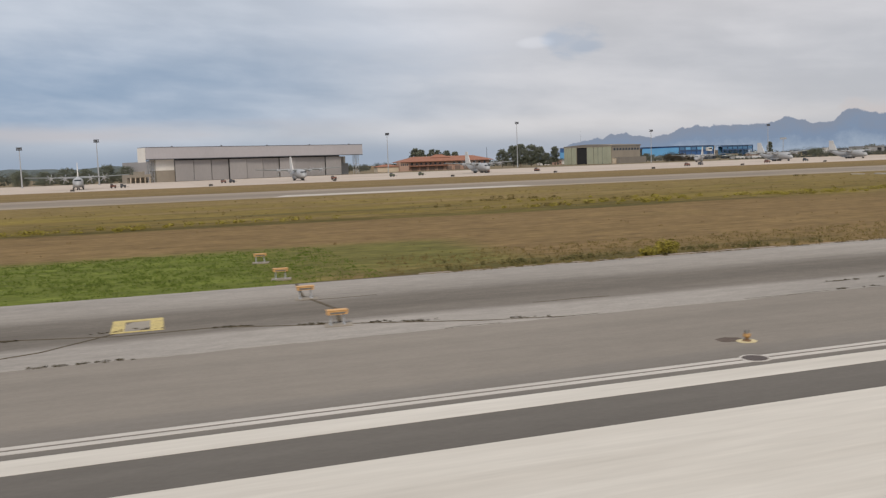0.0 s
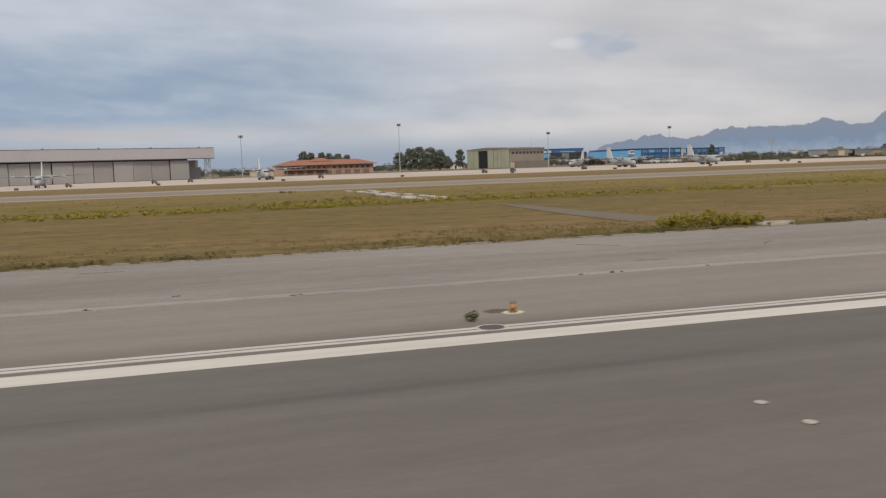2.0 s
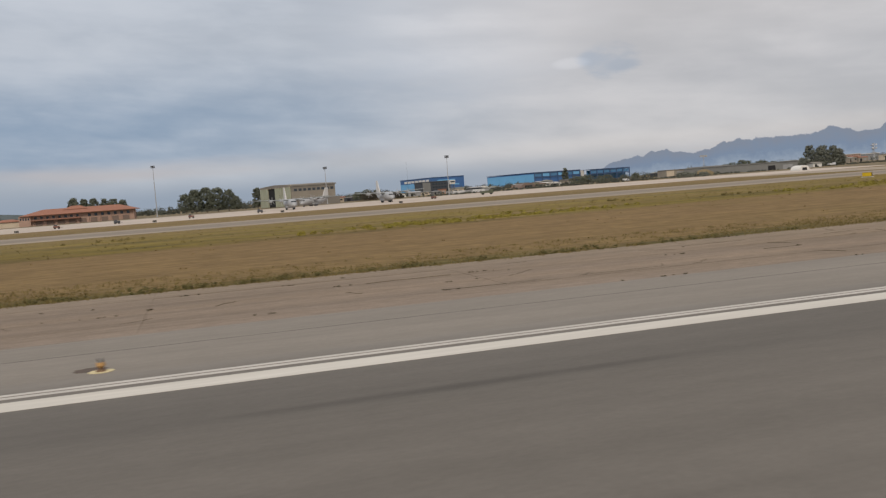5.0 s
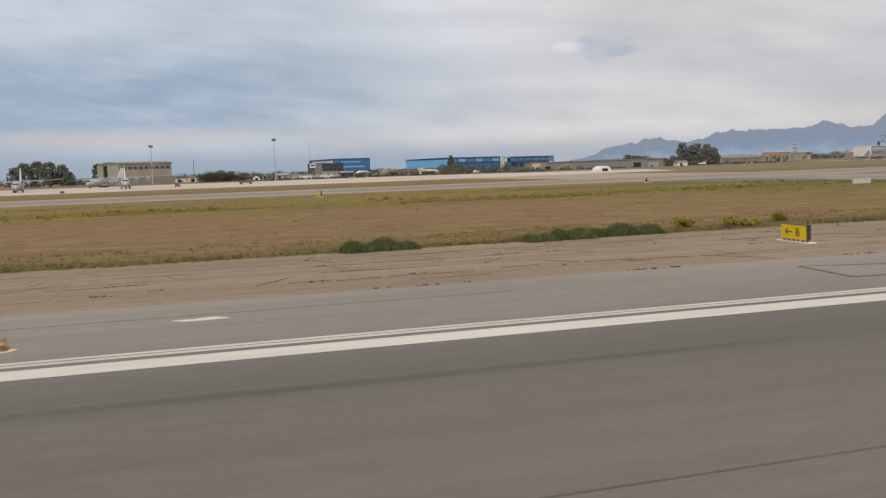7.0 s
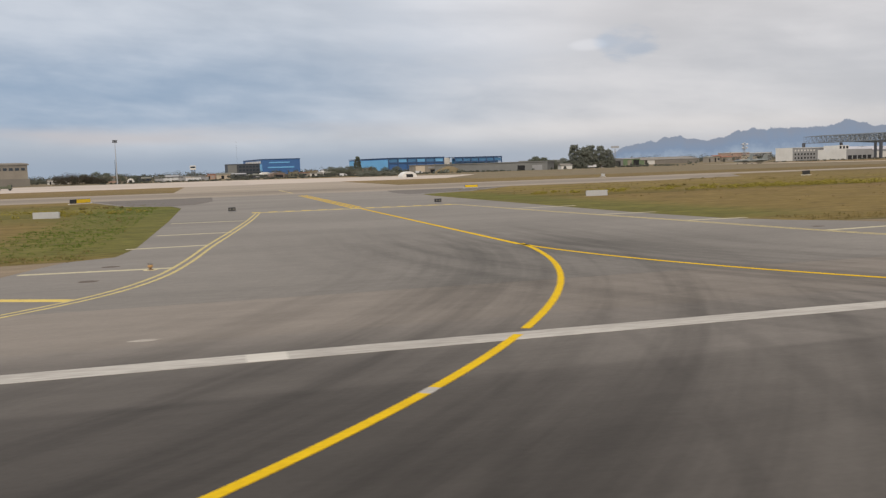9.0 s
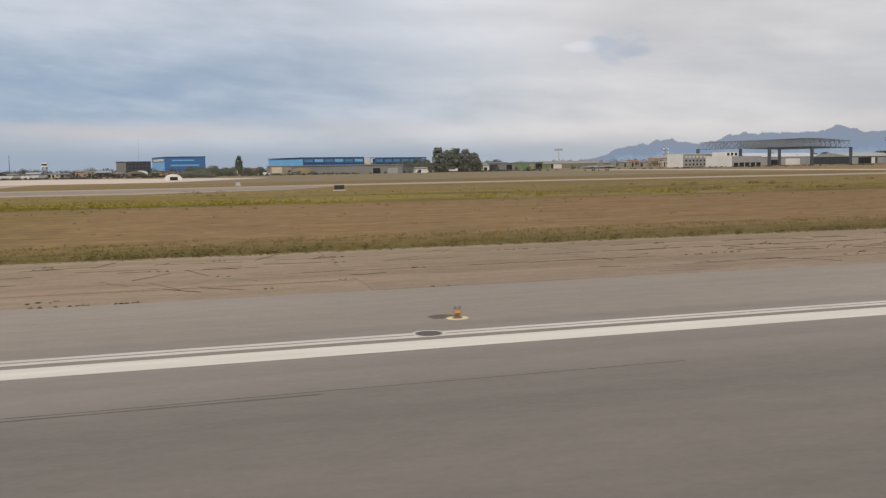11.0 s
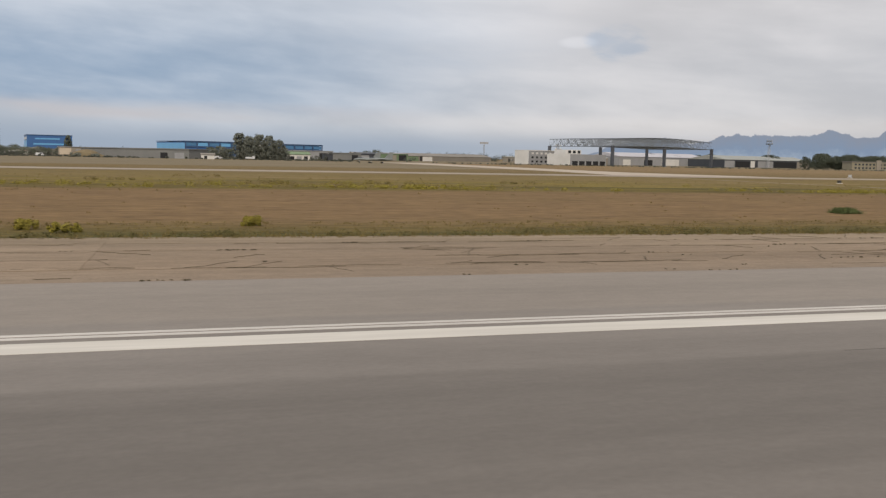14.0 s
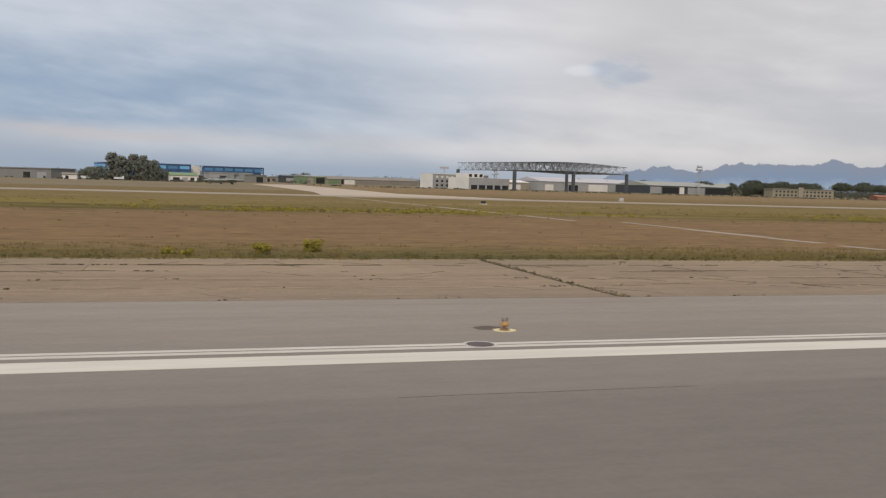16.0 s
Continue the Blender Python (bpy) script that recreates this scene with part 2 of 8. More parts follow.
def ground_material():
    """Dry grassland: bands that run along the runway, with ragged borders, and patches of green, straw and bare soil."""
    m = bpy.data.materials.new("grassland")
    m.use_nodes = True
    nt = m.node_tree
    n, link = nt.nodes.new, nt.links.new
    bsdf = nt.nodes["Principled BSDF"]
    bsdf.inputs["Roughness"].default_value = 0.95
    bsdf.inputs["Specular IOR Level"].default_value = 0.1
    co, sep = n("ShaderNodeTexCoord"), n("ShaderNodeSeparateXYZ")
    link(co.outputs["Object"], sep.inputs[0])

    def noise_of(scale, stretch, detail=5.0, rough=0.6):
        mp, t = n("ShaderNodeMapping"), n("ShaderNodeTexNoise")
        mp.inputs["Scale"].default_value = stretch
        link(co.outputs["Object"], mp.inputs[0])
        link(mp.outputs[0], t.inputs["Vector"])
        t.inputs["Scale"].default_value, t.inputs["Detail"].default_value, t.inputs["Roughness"].default_value = scale, detail, rough
        return t.outputs["Fac"]

    def mth(op, a, b, clamp=False):
        q = n("ShaderNodeMath")
        q.operation, q.use_clamp = op, clamp
        for i, v in enumerate((a, b)):
            if isinstance(v, (int, float)):
                q.inputs[i].default_value = v
            else:
                link(v, q.inputs[i])
        return q.outputs[0]

    warp = mth("MULTIPLY", mth("SUBTRACT", noise_of(0.012, (0.6, 1.2, 1)), 0.5), 14.0)
    warp2 = mth("MULTIPLY", mth("SUBTRACT", noise_of(0.25, (0.4, 1, 1)), 0.5), 4.0)
    early = n("ShaderNodeMapRange")  # the bands lie nearer to the runway at its start
    early.interpolation_type = "SMOOTHSTEP"
    for i, q in ((1, 150), (2, 600), (3, 15), (4, 0)):
        early.inputs[i].default_value = q
    link(sep.outputs[0], early.inputs[0])
    ylin = mth("ADD", mth("ADD", sep.outputs[1], early.outputs[0]), mth("ADD", warp, warp2))
    ramp = n("ShaderNodeValToRGB")
    link(mth("DIVIDE", ylin, 400.0), ramp.inputs[0])
    # the dark stop at 114 paints the shadow line before the weeds
    stops = [(46, (0.108, 0.090, 0.032)), (53, (0.138, 0.105, 0.043)), (60, (0.174, 0.125, 0.063)), (100, (0.178, 0.126, 0.065)), (111, (0.164, 0.116, 0.058)),
             (114, (0.074, 0.062, 0.017)), (119, (0.120, 0.094, 0.027)), (140, (0.158, 0.121, 0.045)), (176, (0.185, 0.142, 0.061)), (236, (0.148, 0.115, 0.053)),
             (330, (0.190, 0.140, 0.075)), (400, (0.220, 0.160, 0.096))]
    es = ramp.color_ramp.elements
    es[1].position = 1.0
    for i, (p, c) in enumerate(stops):
        k = es[0] if i == 0 else es[len(es) - 1] if i == len(stops) - 1 else es.new(p / 400)
        k.position, k.color = p / 400, (*c, 1)
    colour = ramp.outputs[0]

    def layer(colour, rgb, mask):
        mx = n("ShaderNodeMixRGB")
        mx.inputs[2].default_value = (*rgb, 1)
        link(mask, mx.inputs[0])
        link(colour, mx.inputs[1])
        return mx.outputs[0]

    def smooth(v, lo, hi, top=1.0):
        r = n("ShaderNodeMapRange")
        r.interpolation_type = "SMOOTHSTEP"
        r.inputs[1].default_value, r.inputs[2].default_value, r.inputs[4].default_value = lo, hi, top
        link(v, r.inputs[0])
        return r.outputs[0]

    # green sward at the start of the runway strip and beside the exit
    def patch(x0, x1, y0, y1, soft):
        wx = mth("ADD", sep.outputs[0], mth("MULTIPLY", warp2, 0.5))
        wy = mth("ADD", sep.outputs[1], mth("MULTIPLY", warp2, 0.5))
        a = mth("MULTIPLY", smooth(wx, x0 - soft, x0 + soft), mth("SUBTRACT", 1.0, smooth(wx, x1 - soft, x1 + soft)))
        b = mth("MULTIPLY", smooth(wy, y0 - soft, y0 + soft), mth("SUBTRACT", 1.0, smooth(wy, y1 - soft, y1 + soft)))
        return mth("MULTIPLY", a, b)

    colour = layer(colour, (0.136, 0.108, 0.042), mth("MULTIPLY", patch(70, 260, 44, 112, 20), smooth(noise_of(0.02, (0.4, 1.4, 1)), 0.30, 0.54, 0.7)))
    colour = layer(colour, (0.160, 0.122, 0.044), mth("MULTIPLY", patch(480, 640, 44, 112, 16), 0.75))
    colour = layer(colour, (0.120, 0.108, 0.036), smooth(noise_of(0.022, (0.45, 1.6, 1)), 0.56, 0.72, 0.4))
    colour = layer(colour, (0.200, 0.146, 0.074), smooth(noise_of(0.05, (0.3, 1.8, 1), 6), 0.54, 0.72, 0.45))
    colour = layer(colour, (0.200, 0.132, 0.077), mth("MULTIPLY", patch(640, 1400, 58, 108, 6), 0.65))
    colour = layer(colour, (0.196, 0.130, 0.074), mth("MULTIPLY", patch(385, 490, 60, 102, 10), 0.5))
    colour = layer(colour, (0.186, 0.130, 0.070), mth("MULTIPLY", patch(236, 420, 62, 104, 9), smooth(noise_of(0.03, (0.35, 1.3, 1)), 0.34, 0.58, 0.75)))
    # weedy band beyond the mown strip: streaks of yellow, straw and dark green
    far = n("ShaderNodeMapRange")
    far.interpolation_type = "SMOOTHSTEP"
    far.inputs[1].default_value, far.inputs[2].default_value = 111.0, 114.5
    link(ylin, far.inputs[0])
    far2 = mth("MULTIPLY", far.outputs[0], mth("SUBTRACT", 1.0, smooth(ylin, 150, 185)))
    colour = layer(colour, (0.205, 0.158, 0.078), mth("MULTIPLY", far.outputs[0], smooth(noise_of(0.09, (0.18, 1.0, 1), 5), 0.50, 0.68, 0.5)))
    colour = layer(colour, (0.185, 0.150, 0.030), mth("MULTIPLY", far2, smooth(noise_of(0.13, (0.25, 1.1, 1), 6, 0.65), 0.50, 0.66, 0.85)))
    colour = layer(colour, (0.070, 0.064, 0.020), mth("MULTIPLY", far2, smooth(noise_of(0.19, (0.22, 1.4, 1), 6, 0.65), 0.54, 0.70, 0.8)))
    colour = layer(colour, (0.100, 0.082, 0.034), smooth(noise_of(0.16, (0.25, 1.3, 1), 6, 0.65), 0.56, 0.78, 0.5))
    colour = layer(colour, (0.205, 0.165, 0.046), mth("MULTIPLY", far2, smooth(noise_of(0.034, (0.32, 1.5, 1), 5, 0.6), 0.50, 0.64, 0.75)))
    colour = layer(colour, (0.078, 0.074, 0.028), mth("MULTIPLY", far2, smooth(noise_of(0.047, (0.28, 1.7, 1), 5, 0.6), 0.53, 0.66, 0.7)))
    colour = layer(colour, (0.235, 0.178, 0.100), mth("MULTIPLY", far.outputs[0], smooth(noise_of(0.026, (0.30, 2.2, 1), 5, 0.6), 0.54, 0.68, 0.6)))
    # greener, darker foot of the grass at the pavement
    colour = layer(colour, (0.072, 0.070, 0.025), mth("MULTIPLY", mth("SUBTRACT", 1.0, smooth(sep.outputs[1], 48.0, 55.0)), smooth(noise_of(0.16, (0.30, 1, 1), 5), 0.36, 0.60, 0.8)))
    colour = layer(colour, (0.112, 0.145, 0.030), mth("MULTIPLY", patch(-140, -10, 38, 68, 3.5), smooth(noise_of(0.12, (0.4, 1, 1), 5), 0.15, 0.40, 0.97)))
    colour = layer(colour, (0.100, 0.118, 0.030), mth("MULTIPLY", patch(-12, 4, 50, 68, 3.0), 0.7))
    colour = layer(colour, (0.090, 0.112, 0.026), mth("MULTIPLY", patch(529, 545, 54, 150, 4), 0.62))
    colour = layer(colour, (0.100, 0.110, 0.030), mth("MULTIPLY", patch(496, 541, 98, 150, 9), 0.5))
    colour = layer(colour, (0.178, 0.124, 0.066), mth("MULTIPLY", patch(490, 522, 60, 92, 6), 0.6))
    colour = layer(colour, (0.090, 0.112, 0.026), mth("MULTIPLY", patch(577, 590, 58, 150, 5), 0.6))
    fine, mr, mul = noise_of(1.3, (0.45, 1, 1), 6, 0.7), n("ShaderNodeMapRange"), n("ShaderNodeMixRGB")
    mr.inputs[1].default_value, mr.inputs[2].default_value, mr.inputs[3].default_value, mr.inputs[4].default_value = 0.25, 0.75, 0.52, 1.34
    link(fine, mr.inputs[0])
    mul.blend_type = "MULTIPLY"
    mul.inputs[0].default_value = 1
    tufty, dry = smooth(noise_of(0.42, (0.30, 1, 1), 5, 0.65), 0.32, 0.68), n("ShaderNodeMapRange")
    dry.interpolation_type = "SMOOTHSTEP"
    for i, q in ((1, 640), (2, 740), (3, 1.0), (4, 0.87)):  # thinner, duller growth further along
        dry.inputs[i].default_value = q
    link(sep.outputs[0], dry.inputs[0])
    link(colour, mul.inputs[1])
    link(mth("MULTIPLY", mth("MULTIPLY", mr.outputs[0], mth("ADD", mth("MULTIPLY", tufty, 0.34), 0.83)), dry.outputs[0]), mul.inputs[2])
    straw = n("ShaderNodeMixRGB")
    straw.blend_type = "MULTIPLY"
    straw.inputs[0].default_value, straw.inputs[2].default_value = 1.0, (1.06, 0.985, 0.84, 1)
    link(mul.outputs[0], straw.inputs[1])
    link(straw.outputs[0], bsdf.inputs["Base Color"])
    bp = n("ShaderNodeBump")
    bp.inputs["Strength"].default_value, bp.inputs["Distance"].default_value = 0.3, 0.15
    link(fine, bp.inputs["Height"])
    link(bp.outputs[0], bsdf.inputs["Normal"])
    return m


def glass(name, colour, rough=0.08):
    m = bpy.data.materials.new(name)
    m.use_nodes = True
    b = m.node_tree.nodes["Principled BSDF"]
    b.inputs["Base Color"].default_value = (*colour, 1)
    b.inputs["Roughness"].default_value = rough
    b.inputs["Specular IOR Level"].default_value = 0.7
    return m


AXIS = 560.5  # x of the exit taxiway's centre line


def pavement(name, bands, warp=0.3, streak=0.07, blotch=0.07, grain=0.06, rough=0.87, rubber=0.0, bump=0.2, objrand=0.0, spots=0.0, before=None):
    """Worn pavement: strips of tone that run along the runway, soft streaks, blotches and grain, and rubber where aircraft turn off."""
    m = bpy.data.materials.new(name)
    m.use_nodes = True
    nt = m.node_tree
    n, link = nt.nodes.new, nt.links.new
    bsdf = nt.nodes["Principled BSDF"]
    bsdf.inputs["Roughness"].default_value, bsdf.inputs["Specular IOR Level"].default_value = rough, 0.15
    geo, mp = n("ShaderNodeNewGeometry"), n("ShaderNodeMapping")
    mp.inputs["Scale"].default_value = (1 / K, 1 / K, 1 / K)
    link(geo.outputs["Position"], mp.inputs[0])
    sep = n("ShaderNodeSeparateXYZ")
    link(mp.outputs[0], sep.inputs[0])
    x, y, _ = sep.outputs

    def mth(op, a, b=0.0, clamp=False):
        q = n("ShaderNodeMath")
        q.operation, q.use_clamp = op, clamp
        for i, v in enumerate((a, b)):
            if isinstance(v, (int, float)):
                q.inputs[i].default_value = v
            else:
                link(v, q.inputs[i])
        return q.outputs[0]

    def smooth(v, lo, hi, a=0.0, b=1.0):
        r = n("ShaderNodeMapRange")
        r.interpolation_type = "SMOOTHSTEP"
        for i, q in ((1, lo), (2, hi), (3, a), (4, b)):
            r.inputs[i].default_value = q
        link(v, r.inputs[0])
        return r.outputs[0]

    def noise_at(u, v, w, detail=4.0, rgh=0.55):
        cv, t = n("ShaderNodeCombineXYZ"), n("ShaderNodeTexNoise")
        for i, q in enumerate((u, v, w)):
            if isinstance(q, (int, float)):
                cv.inputs[i].default_value = q
            else:
                link(q, cv.inputs[i])
        link(cv.outputs[0], t.inputs["Vector"])
        t.inputs["Scale"].default_value, t.inputs["Detail"].default_value, t.inputs["Roughness"].default_value = 1.0, detail, rgh
        return t.outputs["Fac"]

    def xy(sx, sy, w, detail=4.0, rgh=0.55):
        return noise_at(mth("MULTIPLY", x, sx), mth("MULTIPLY", y, sy), w, detail, rgh)

    ramp = n("ShaderNodeValToRGB")
    y0, y1 = bands[0][0], bands[-1][0]
    es = ramp.color_ramp.elements
    es[1].position = 1.0
    for i, (p, c) in enumerate(bands):
        k = es[0] if i == 0 else es[len(es) - 1] if i == len(bands) - 1 else es.new((p - y0) / (y1 - y0))
        k.position, k.color = (p - y0) / (y1 - y0), (*c, 1)
    yw = mth("ADD", y, mth("MULTIPLY", mth("SUBTRACT", xy(0.05, 0.12, 2.0), 0.5), warp * 4))
    link(mth("DIVIDE", mth("SUBTRACT", yw, y0), y1 - y0), ramp.inputs[0])
    base = ramp.outputs[0]
    if before:  # another make of pavement that gives way to this one along the runway
        old, mx = n("ShaderNodeValToRGB"), n("ShaderNodeMixRGB")
        stops, xa, xb = before
        oe = old.color_ramp.elements
        oe[1].position = 1.0
        for i, (p, c) in enumerate(stops):
            k = oe[0] if i == 0 else oe[len(oe) - 1] if i == len(stops) - 1 else oe.new((p - y0) / (y1 - y0))
            k.position, k.color = min(1.0, (p - y0) / (y1 - y0)), (*c, 1)
        link(mth("DIVIDE", mth("SUBTRACT", yw, y0), y1 - y0), old.inputs[0])
        link(smooth(mth("ADD", x, mth("MULTIPLY", mth("SUBTRACT", xy(0.03, 0.25, 13.0), 0.5), (xb - xa) * 1.2)), xa, xb, 1.0, 0.0), mx.inputs[0])
        link(base, mx.inputs[1])
        link(old.outputs[0], mx.inputs[2])
        base = mx.outputs[0]
    fac = mth("MULTIPLY", smooth(xy(0.010, 0.7, 4.0, 4.0), 0.3, 0.7, 1 - streak, 1 + streak), smooth(xy(0.035, 0.10, 6.0, 4.0), 0.3, 0.7, 1 - blotch, 1 + blotch))
    fac = mth("MULTIPLY", fac, smooth(xy(0.9, 2.2, 8.0, 5.0, 0.65), 0.3, 0.7, 1 - grain, 1 + grain))
    grit = xy(7.0, 7.0, 9.0, 3.0)
    fac = mth("MULTIPLY", fac, smooth(grit, 0.25, 0.75, 1 - grain, 1 + grain))
    if spots:  # stains and washed-in soil
        fac = mth("MULTIPLY", fac, smooth(xy(0.10, 0.55, 11.0, 6.0, 0.6), 0.54, 0.74, 1.0, 1 - spots))
    if rubber:
        for s in (1, -1):
            dx, dy = mth("SUBTRACT", x, AXIS + s * 56.0), mth("SUBTRACT", y, 53.3)
            rho = mth("SQRT", mth("ADD", mth("MULTIPLY", dx, dx), mth("MULTIPLY", dy, dy)))
            ang = mth("ARCTAN2", dy, dx)
            marks = smooth(noise_at(mth("MULTIPLY", rho, 0.55), mth("MULTIPLY", ang, 1.6), 3.0 + s, 5.0, 0.62), 0.40, 0.68)
            near = smooth(mth("ABSOLUTE", mth("SUBTRACT", rho, 57.0)), 2.0, 17.0, 1.0, 0.0)
            side = mth("MULTIPLY", smooth(mth("MULTIPLY", dx, s), -6.0, 8.0, 1.0, 0.0), smooth(y, 44.0, 70.0, 1.0, 0.0))
            fac = mth("MULTIPLY", fac, mth("SUBTRACT", 1.0, mth("MULTIPLY", mth("MULTIPLY", near, side), mth("MULTIPLY", mth("ADD", mth("MULTIPLY", marks, 0.75), 0.25), rubber))))
        mouth = mth("MULTIPLY", mth("MULTIPLY", smooth(x, 517, 532), smooth(x, 545, 557, 1.0, 0.0)), smooth(y, 19.0, 25.0, 1.0, 0.0))
        fac = mth("MULTIPLY", fac, mth("SUBTRACT", 1.0, mth("MULTIPLY", mouth, rubber * 1.0)))
        # tyre arcs of aircraft that swing into the exit
        dy = mth("SUBTRACT", y, 14.0)
        bend = mth("SUBTRACT", mth("MULTIPLY", dy, 0.37), mth("MULTIPLY", mth("MULTIPLY", dy, dy), 0.013))
        upper = smooth(y, 19.5, 30.0, 1.0, 0.0)
        for at, wide, deep in ((548.4, 0.5, 0.10), (552.2, 0.35, 0.10), (555.0, 0.5, 0.12), (558.6, 0.35, 0.12), (560.6, 0.40, 0.24), (561.6, 0.28, 0.20), (563.3, 0.46, 0.28), (565.8, 0.30, 0.22), (566.6, 0.42, 0.28), (568.7, 0.34, 0.26), (573.0, 0.4, 0.10)):
            off = mth("ABSOLUTE", mth("SUBTRACT", mth("SUBTRACT", x, at), bend))
            fac = mth("MULTIPLY", fac, mth("SUBTRACT", 1.0, mth("MULTIPLY", mth("MULTIPLY", smooth(off, wide * 0.3, wide, 1.0, 0.0), upper), mth("MULTIPLY", smooth(xy(0.5, 0.22, 15.0, 3.0), 0.30, 0.62, 0.35, 1.0), deep))))
        # darker resurfaced length of the main lane, and a smeared seam along it
        worn = mth("MULTIPLY", mth("MULTIPLY", smooth(x, 425, 465), smooth(x, 612, 690, 1.0, 0.0)), smooth(yw, 17.55, 17.95, 1.0, 0.0))
        fac = mth("MULTIPLY", fac, mth("SUBTRACT", 1.0, mth("MULTIPLY", worn, 0.13)))
        smear = mth("MULTIPLY", smooth(mth("ABSOLUTE", mth("SUBTRACT", yw, 17.6)), 0.05, 0.42, 1.0, 0.0), mth("MULTIPLY", smooth(xy(0.045, 0.1, 17.0, 4.0), 0.42, 0.64), mth("MULTIPLY", smooth(x, 40, 130), smooth(x, 640, 720, 1.0, 0.55))))
        fac = mth("MULTIPLY", fac, mth("SUBTRACT", 1.0, mth("MULTIPLY", smear, 0.27)))
    if objrand:
        info = n("ShaderNodeObjectInfo")
        fac = mth("MULTIPLY", fac, smooth(info.outputs["Random"], 0.0, 1.0, 1 - objrand, 1 + objrand))
    mul = n("ShaderNodeMixRGB")
    mul.blend_type = "MULTIPLY"
    mul.inputs[0].default_value = 1.0
    link(base, mul.inputs[1])
    link(fac, mul.inputs[2])
    # even, slightly warm tint over the whole pavement
    warm_tint = n("ShaderNodeMixRGB")
    warm_tint.blend_type = "MULTIPLY"
    warm_tint.inputs[0].default_value, warm_tint.inputs[2].default_value = 1.0, (1.035, 1.0, 0.955, 1)
    link(mul.outputs[0], warm_tint.inputs[1])
    link(warm_tint.outputs[0], bsdf.inputs["Base Color"])
    bp = n("ShaderNodeBump")
    bp.inputs["Strength"].default_value, bp.inputs["Distance"].default_value = bump, 0.03
    link(grit, bp.inputs["Height"])
    link(bp.outputs[0], bsdf.inputs["Normal"])
    return m


def grey(v, warm=1.0):
    return (v * (1 + 0.060 * warm), v, v * (1 - 0.075 * warm))


RUNWAY = [(-12, grey(0.146, 1.25)), (4, grey(0.142, 1.25)), (9, grey(0.136, 1.25)), (13, grey(0.128, 1.25)), (16.6, grey(0.130, 1.25)), (17.6, grey(0.140, 1.25)), (18.1, grey(0.156, 1.25)), (21.0, grey(0.166, 1.25)),
          (24.0, grey(0.172, 1.4)), (24.6, grey(0.184, 1.7)), (31.6, grey(0.194, 1.7))]
RUNWAY_START = [(-12, grey(0.130, 1.35)), (4, grey(0.130, 1.35)), (9, grey(0.128, 1.35)), (13, grey(0.126, 1.35)), (16.6, grey(0.124, 1.3)), (17.4, grey(0.112, 1.2)), (17.9, grey(0.110, 1.2)), (21.0, grey(0.118, 1.2)),
                (24.0, grey(0.165, 1.3)), (24.6, grey(0.180, 1.6)), (31.6, grey(0.190, 1.6))]
OLD_LATE = [(31.6, grey(0.205, 1.1)), (34.4, grey(0.212, 1.1)), (35.6, grey(0.182, 1.5)), (40.2, grey(0.180, 1.6)), (41.8, grey(0.205, 1.3)), (46.9, grey(0.218, 1.2))]
OLD = [(31.6, grey(0.250, 1.0)), (34.4, grey(0.255, 1.0)), (35.4, grey(0.140, 1.6)), (37.5, grey(0.112, 1.8)), (40.0, grey(0.125, 1.7)), (42.2, grey(0.225, 1.2)), (46.9, grey(0.255, 1.0))]
RUNWAY = [(y, (r * 1.022, g * 1.004, b * 1.008)) for y, (r, g, b) in RUNWAY]
SANDY = [(31.6, (0.220, 0.172, 0.127)), (36.0, (0.208, 0.158, 0.112)), (42.0, (0.222, 0.171, 0.122)), (47.4, (0.205, 0.162, 0.112))]
BROWN = [(31.6, (0.196, 0.160, 0.132)), (36.0, (0.178, 0.143, 0.114)), (42.0, (0.188, 0.150, 0.118)), (47.4, (0.205, 0.168, 0.132))]
EXIT = [(31.6, grey(0.172, 1.2)), (60, grey(0.180, 1.2)), (110, grey(0.180, 1.2)), (174, grey(0.200, 1.4)), (181, (0.285, 0.245, 0.200)), (188, (0.262, 0.222, 0.178)), (196, (0.205, 0.178, 0.146)), (216, (0.212, 0.182, 0.146)), (224, (0.275, 0.235, 0.190)), (246, (0.290, 0.250, 0.202))]

